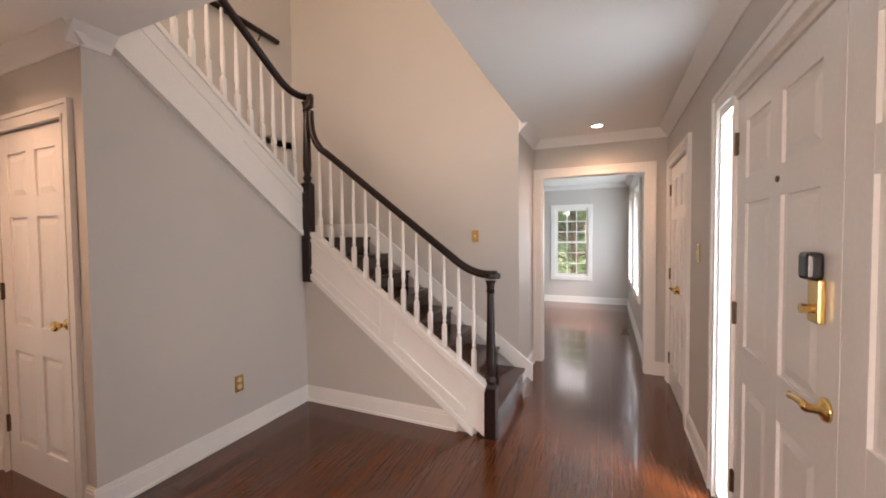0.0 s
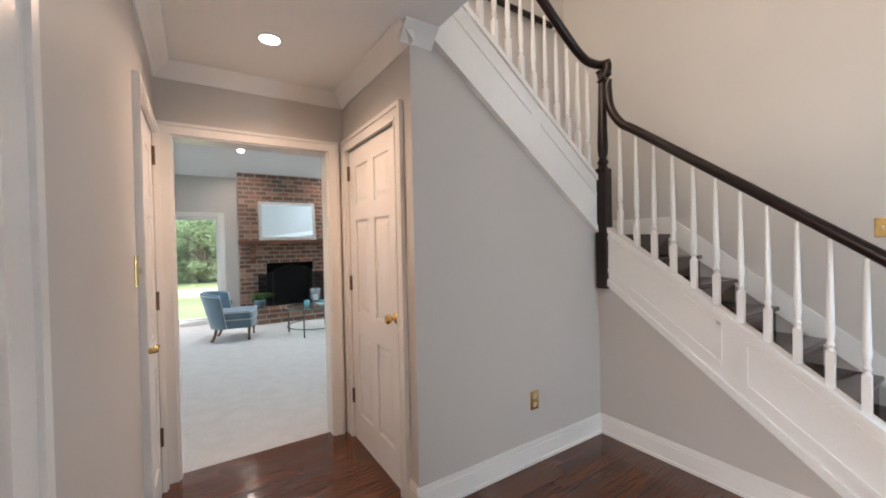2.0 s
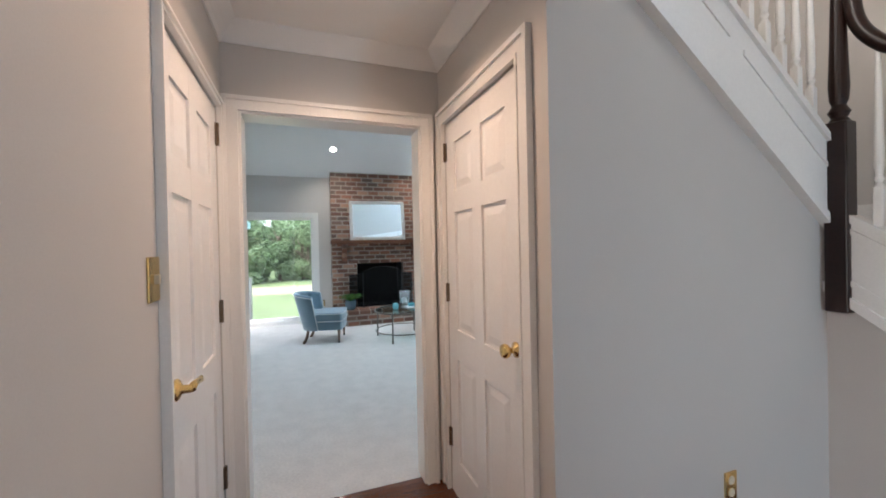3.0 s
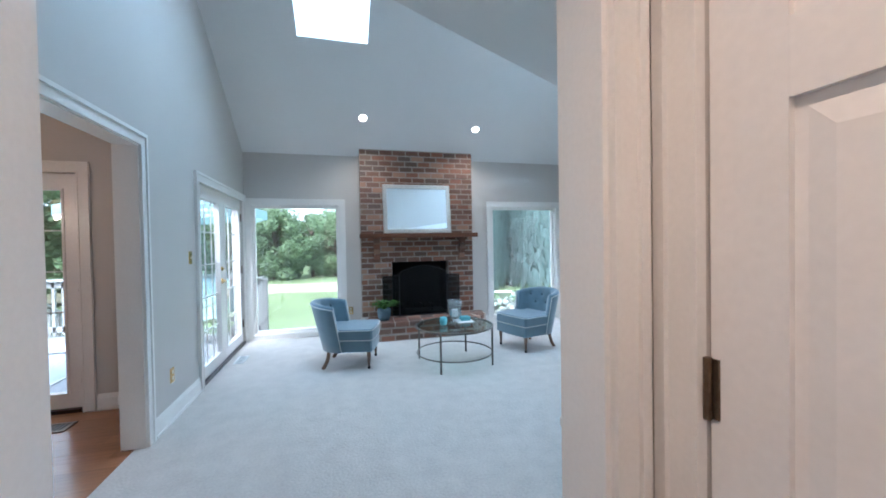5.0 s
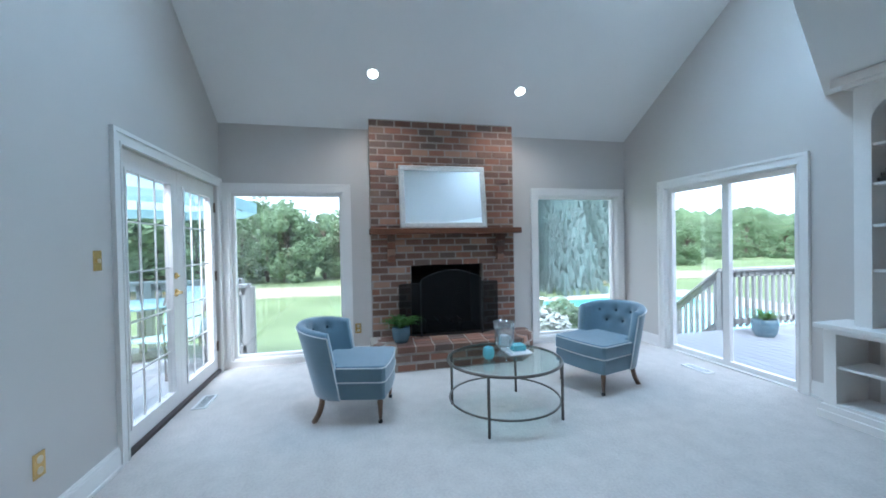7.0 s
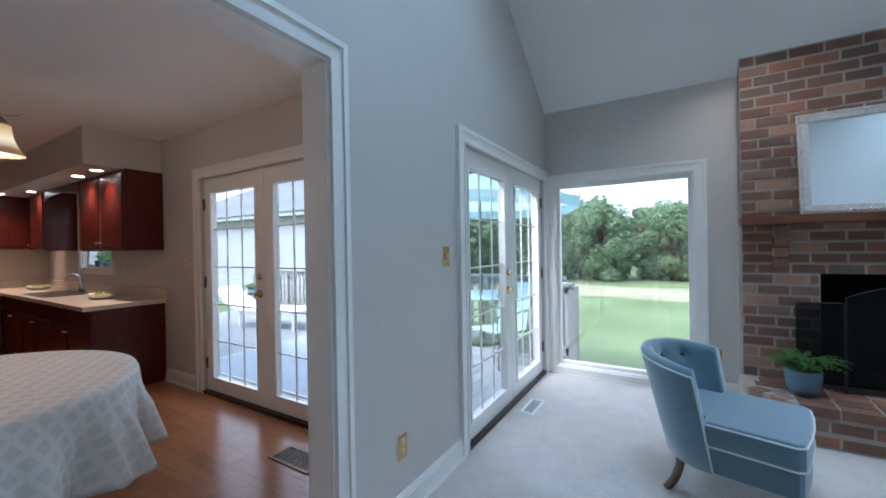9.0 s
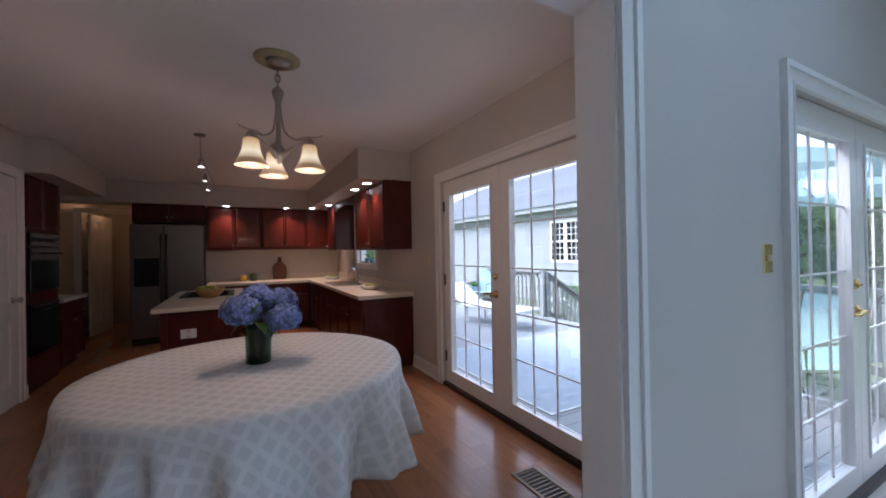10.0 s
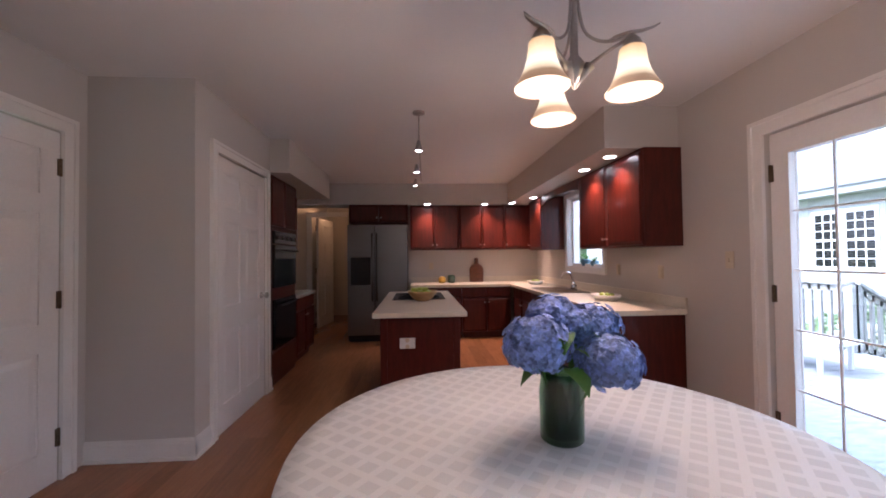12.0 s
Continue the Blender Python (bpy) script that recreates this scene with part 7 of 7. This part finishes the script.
def tree(m, h, seed, label, mat, spread=0.32, n=2600, size=0.22):
    r = random.Random(seed)
    t = thing("tree", m, label, "tree", "trees")
    bm = tube(bmesh.new(), [(0, 0, -0.5), (0.1, 0, h * 0.2), (0.0, 0.1, h * 0.45), (0.1, 0.1, h * 0.8)], [h * 0.03, h * 0.024, h * 0.016, h * 0.005], 8)
    lobes = []
    for k in range(20):
        a, z = r.uniform(0, 6.28), h * r.uniform(0.07, 0.9)
        wide = h * spread * (1.05 - abs(z / h - 0.45) * 1.1)
        d = wide * r.uniform(0.3, 0.85)
        e = Vector((d * math.cos(a), d * math.sin(a), z))
        tube(bm, [(0, 0, z * 0.72), tuple(e * 0.6 + Vector((0, 0, z * 0.34))), tuple(e)], [h * 0.011, h * 0.007, h * 0.003], 5)
        lobes.append((e.x, e.y, e.z, h * r.uniform(0.1, 0.17)))
    part("trunk", bm, BARK, t)
    bm = bmesh.new()
    leaf_cloud(bm, r, n, lobes, size)
    part("crown", bm, mat, t, "uneven leafy crown")
    return t


def spruce(m, h, seed, label):
    r = random.Random(seed)
    t = thing("spruce_tree", m, label, "tree", "trees")
    part("trunk", tube(bmesh.new(), [(0, 0, -0.5), (0, 0, h)], [h * 0.02, h * 0.003], 7), BARK, t)
    bm = bmesh.new()
    for k in range(800):
        z = h * (0.04 + 0.94 * (k / 800) ** 0.9)
        a, l = k * 2.4 + r.uniform(-0.3, 0.3), (1 - z / h) * h * 0.27 * r.uniform(0.75, 1.1) + 0.15
        d = Vector((math.cos(a), math.sin(a), 0))
        s = Vector((-d.y, d.x, 0))
        for i in range(22):
            u = (i + 0.5) / 22
            c = d * l * u + Vector((0, 0, z - 0.35 * l * u * u + 0.1 * l * u))
            w = 0.055 * l * (1 - 0.7 * u) + 0.03
            c += Vector((r.uniform(-1, 1), r.uniform(-1, 1), r.uniform(-1, 1))) * 0.07 * l
            for q in (-1, 1):
                w_ = w * r.uniform(0.4, 1.2)
                bm.faces.new([bm.verts.new(c + v) for v in (d * -0.025 * l * r.uniform(0.2, 1), s * q * w_ + d * 0.08 * l * r.uniform(-0.5, 1.2) + Vector((0, 0, -0.16 * l * r.uniform(0.1, 1.8))), d * 0.05 * l * r.uniform(0.3, 1))])
    part("crown", bm, FOLIAGE2, t, "drooping needled branches")
    return t


T1 = "leafy green deciduous tree at the lawn's edge"
big = tree(pose(-24.5, -9.6, -0.9), 9.4, 12, "tall spreading tree beside the white wing", FOLIAGE, 0.42, 5200, 0.2)
copy_thing(big, pose(-26.5, -14.5, -0.9, 0, 0, 140))
base = [tree(pose(-38, -6, -0.8), 6.6, 1, T1, FOLIAGE, 0.42, 3000, 0.17), tree(pose(-41, 4, -0.8), 7.6, 2, T1, FOLIAGE, 0.38, 3000, 0.18), tree(pose(-36, -13, -0.8), 5.8, 3, T1, FOLIAGE, 0.46, 3000, 0.16)]
rt = random.Random(8)
spots = [(-37 + rt.uniform(-3, 3), y + rt.uniform(-1.5, 1.5)) for y in range(-46, 60, 4)] + [(-46 + rt.uniform(-3, 3), y + rt.uniform(-2, 2)) for y in range(-50, 70, 7)]
spots += [(x + rt.uniform(-1.5, 1.5), 42 + rt.uniform(-3, 3)) for x in range(-44, 12, 5)] + [(x + rt.uniform(-1, 1), -34 + rt.uniform(-3, 3)) for x in range(-34, 10, 6)]
for k, (x, y) in enumerate(spots):
    copy_thing(base[k % 3], pose(x, y, -0.9, 0, 0, rt.uniform(0, 360)) @ Matrix.Scale(0.62 if y > 14 else 0.85, 4))
low = [tree(pose(-30, -3.6, -0.9), 4.9, 31, "dense leafy tree with low branches by the track", FOLIAGE, 0.55, 5200, 0.11), tree(pose(-31, 0.6, -0.9), 4.4, 32, "dense leafy tree with low branches by the track", FOLIAGE, 0.6, 5200, 0.1)]
for k in range(30):
    y = -26 + 1.9 * k
    copy_thing(low[k % 2], pose(-30.5 + rt.uniform(-1.6, 1.6), y + rt.uniform(-0.5, 0.5), -0.9, 0, 0, rt.uniform(0, 360)) @ Matrix.Scale(rt.uniform(0.85, 1.15) if y < 8 else rt.uniform(0.6, 0.8), 4))
sp = spruce(pose(-20, 8.6, -0.8), 11, 5, "tall blue-green spruce with drooping branches")
for x, y, a in ((-23.5, 12.5, 40), (-21.5, 5.6, 130), (-26, 9.0, 200), (-25.5, 15.8, 300)):
    copy_thing(sp, pose(x, y, -0.9, 0, 0, a))
# dining side and front garden trees
for k, (x, y) in enumerate(((-1.5, 19), (-4.5, 22), (3, 20), (0.5, 26), (-7.5, 21), (9, 9), (11, 2), (12, 15))):
    copy_thing(base[k % 3], pose(x, y, -0.9, 0, 0, 50 * k))


def shrub(m, r0, n, seed, label, mat, size=0.09):
    r = random.Random(seed)
    s = thing("shrub", m, label, "shrub", "shrubs")
    bm = bmesh.new()
    lobes = [(r.uniform(-1, 1) * r0, r.uniform(-1, 1) * r0, r.uniform(0.25, 0.75) * r0, r0 * r.uniform(0.35, 0.55)) for _ in range(9)]
    leaf_cloud(bm, r, n, lobes, size)
    part("foliage", bm, mat, s)
    bm = bmesh.new()
    for k in range(7):
        a = k * 0.9
        tube(bm, [(0, 0, -0.3), (0.5 * r0 * math.cos(a), 0.5 * r0 * math.sin(a), 0.5 * r0)], 0.012, 5)
    part("stems", bm, BARK, s)
    return s


BLOOM = material("white_blossom", (0.45, 0.47, 0.4), 0.7, scale=12, vary=0.2, rand=0.5)
shrub(pose(-11.6, 3.7, -0.8), 0.9, 1700, 4, "shrub covered in white blossom by the window", BLOOM)
shrub(pose(-12.4, 4.9, -0.8), 0.8, 1500, 5, "low green shrub by the house", FOLIAGE)
shrub(pose(-11.2, 0.9, -0.8), 0.5, 700, 6, "low flowering border plant by the window", FOLIAGE, 0.05)
shrub(pose(-13.2, -6.6, -0.8), 0.9, 1500, 7, "pale flowering shrub below the deck railing", BLOOM)
shrub(pose(-13.6, -8.4, -0.8), 0.9, 1500, 8, "green shrub below the white wing", FOLIAGE)
# far wood
bm = bmesh.new()
r = random.Random(4)
for k in range(13000):
    a = r.uniform(radians(80), radians(290))
    d = r.uniform(58, 66)
    z = r.uniform(-0.6, 4.2 + 1.8 * noise.noise((9 * math.cos(a), 9 * math.sin(a), 0)))
    c = Vector((d * math.cos(a) - 5, d * math.sin(a), max(-0.5, z)))
    u = Vector((-math.sin(a), math.cos(a), r.uniform(-0.5, 0.5)))
    s = r.uniform(0.6, 1.3)
    w = Vector((r.uniform(-0.4, 0.4), r.uniform(-0.4, 0.4), 1)).normalized()
    bm.faces.new([bm.verts.new(c + v) for v in (-u * s, -w * s * 0.8, u * s, w * s * 0.9)])
tagged(link("far_wood", bm, FOLIAGE), "far belt of dense green woodland", "woods", kind="stuff")

# ---- floor boards, last ----


def boards(parent, x0, x1, y0, y1, w, mat, near, seed, longest=1.6, limit=290):
    """Strip boards along y; those inside the stretch near are parts of their own."""
    r = random.Random(seed)
    made, shared = 0, {}
    bm = bmesh.new()
    n = int(math.ceil((x1 - x0) / w))
    for k in range(n):
        a = x0 + k * w
        b = min(a + w, x1)
        y = y0 - r.uniform(0, 1.0)
        while y < y1:
            l = round(r.uniform(0.55, longest) / 0.15) * 0.15
            lo, hi = max(y, y0), min(y + l, y1)
            y += l
            if hi - lo < 0.03:
                continue
            if made < limit and near[0] < a < near[1] and lo < near[3] and hi > near[2]:
                key = (round(hi - lo, 3), round(b - a, 4))
                if key not in shared:
                    t = boxes((0.0004, 0.0005, -0.016, key[1] - 0.0004, key[0] - 0.0005, 0.0))
                    me = bpy.data.meshes.new("plank")
                    t.to_mesh(me)
                    t.free()
                    me.materials.append(mat)
                    shared[key] = me
                ob = new("plank", shared[key])
                ob.parent = parent
                ob.location = (a, lo, r.uniform(-0.0004, 0.0))
                made += 1
            else:
                box(bm, a + 0.0004, lo + 0.0005, -0.016, b - 0.0004, hi - 0.0005, -0.0002)
    tagged(part("planking", bm, mat, parent), kind="stuff")


objs = bpy.data.objects
boards(objs["floor_foyer"], -3.52, 0.62, -1.6, 4.52, 0.083, PLANK, (-2.4, 0.56, 1.0, 4.5), 1)
boards(objs["floor_dining"], -3.6, 0.5, 4.52, 8.62, 0.083, PLANK, (-1.0, 0.3, 4.52, 6.5), 2, limit=60)
boards(objs["floor_kitchen"], -6.75, -2.3, -10.0, -0.79, 0.12, LAMINATE, (-6.7, -4.9, -4.0, -0.8), 3, 1.4, 120)
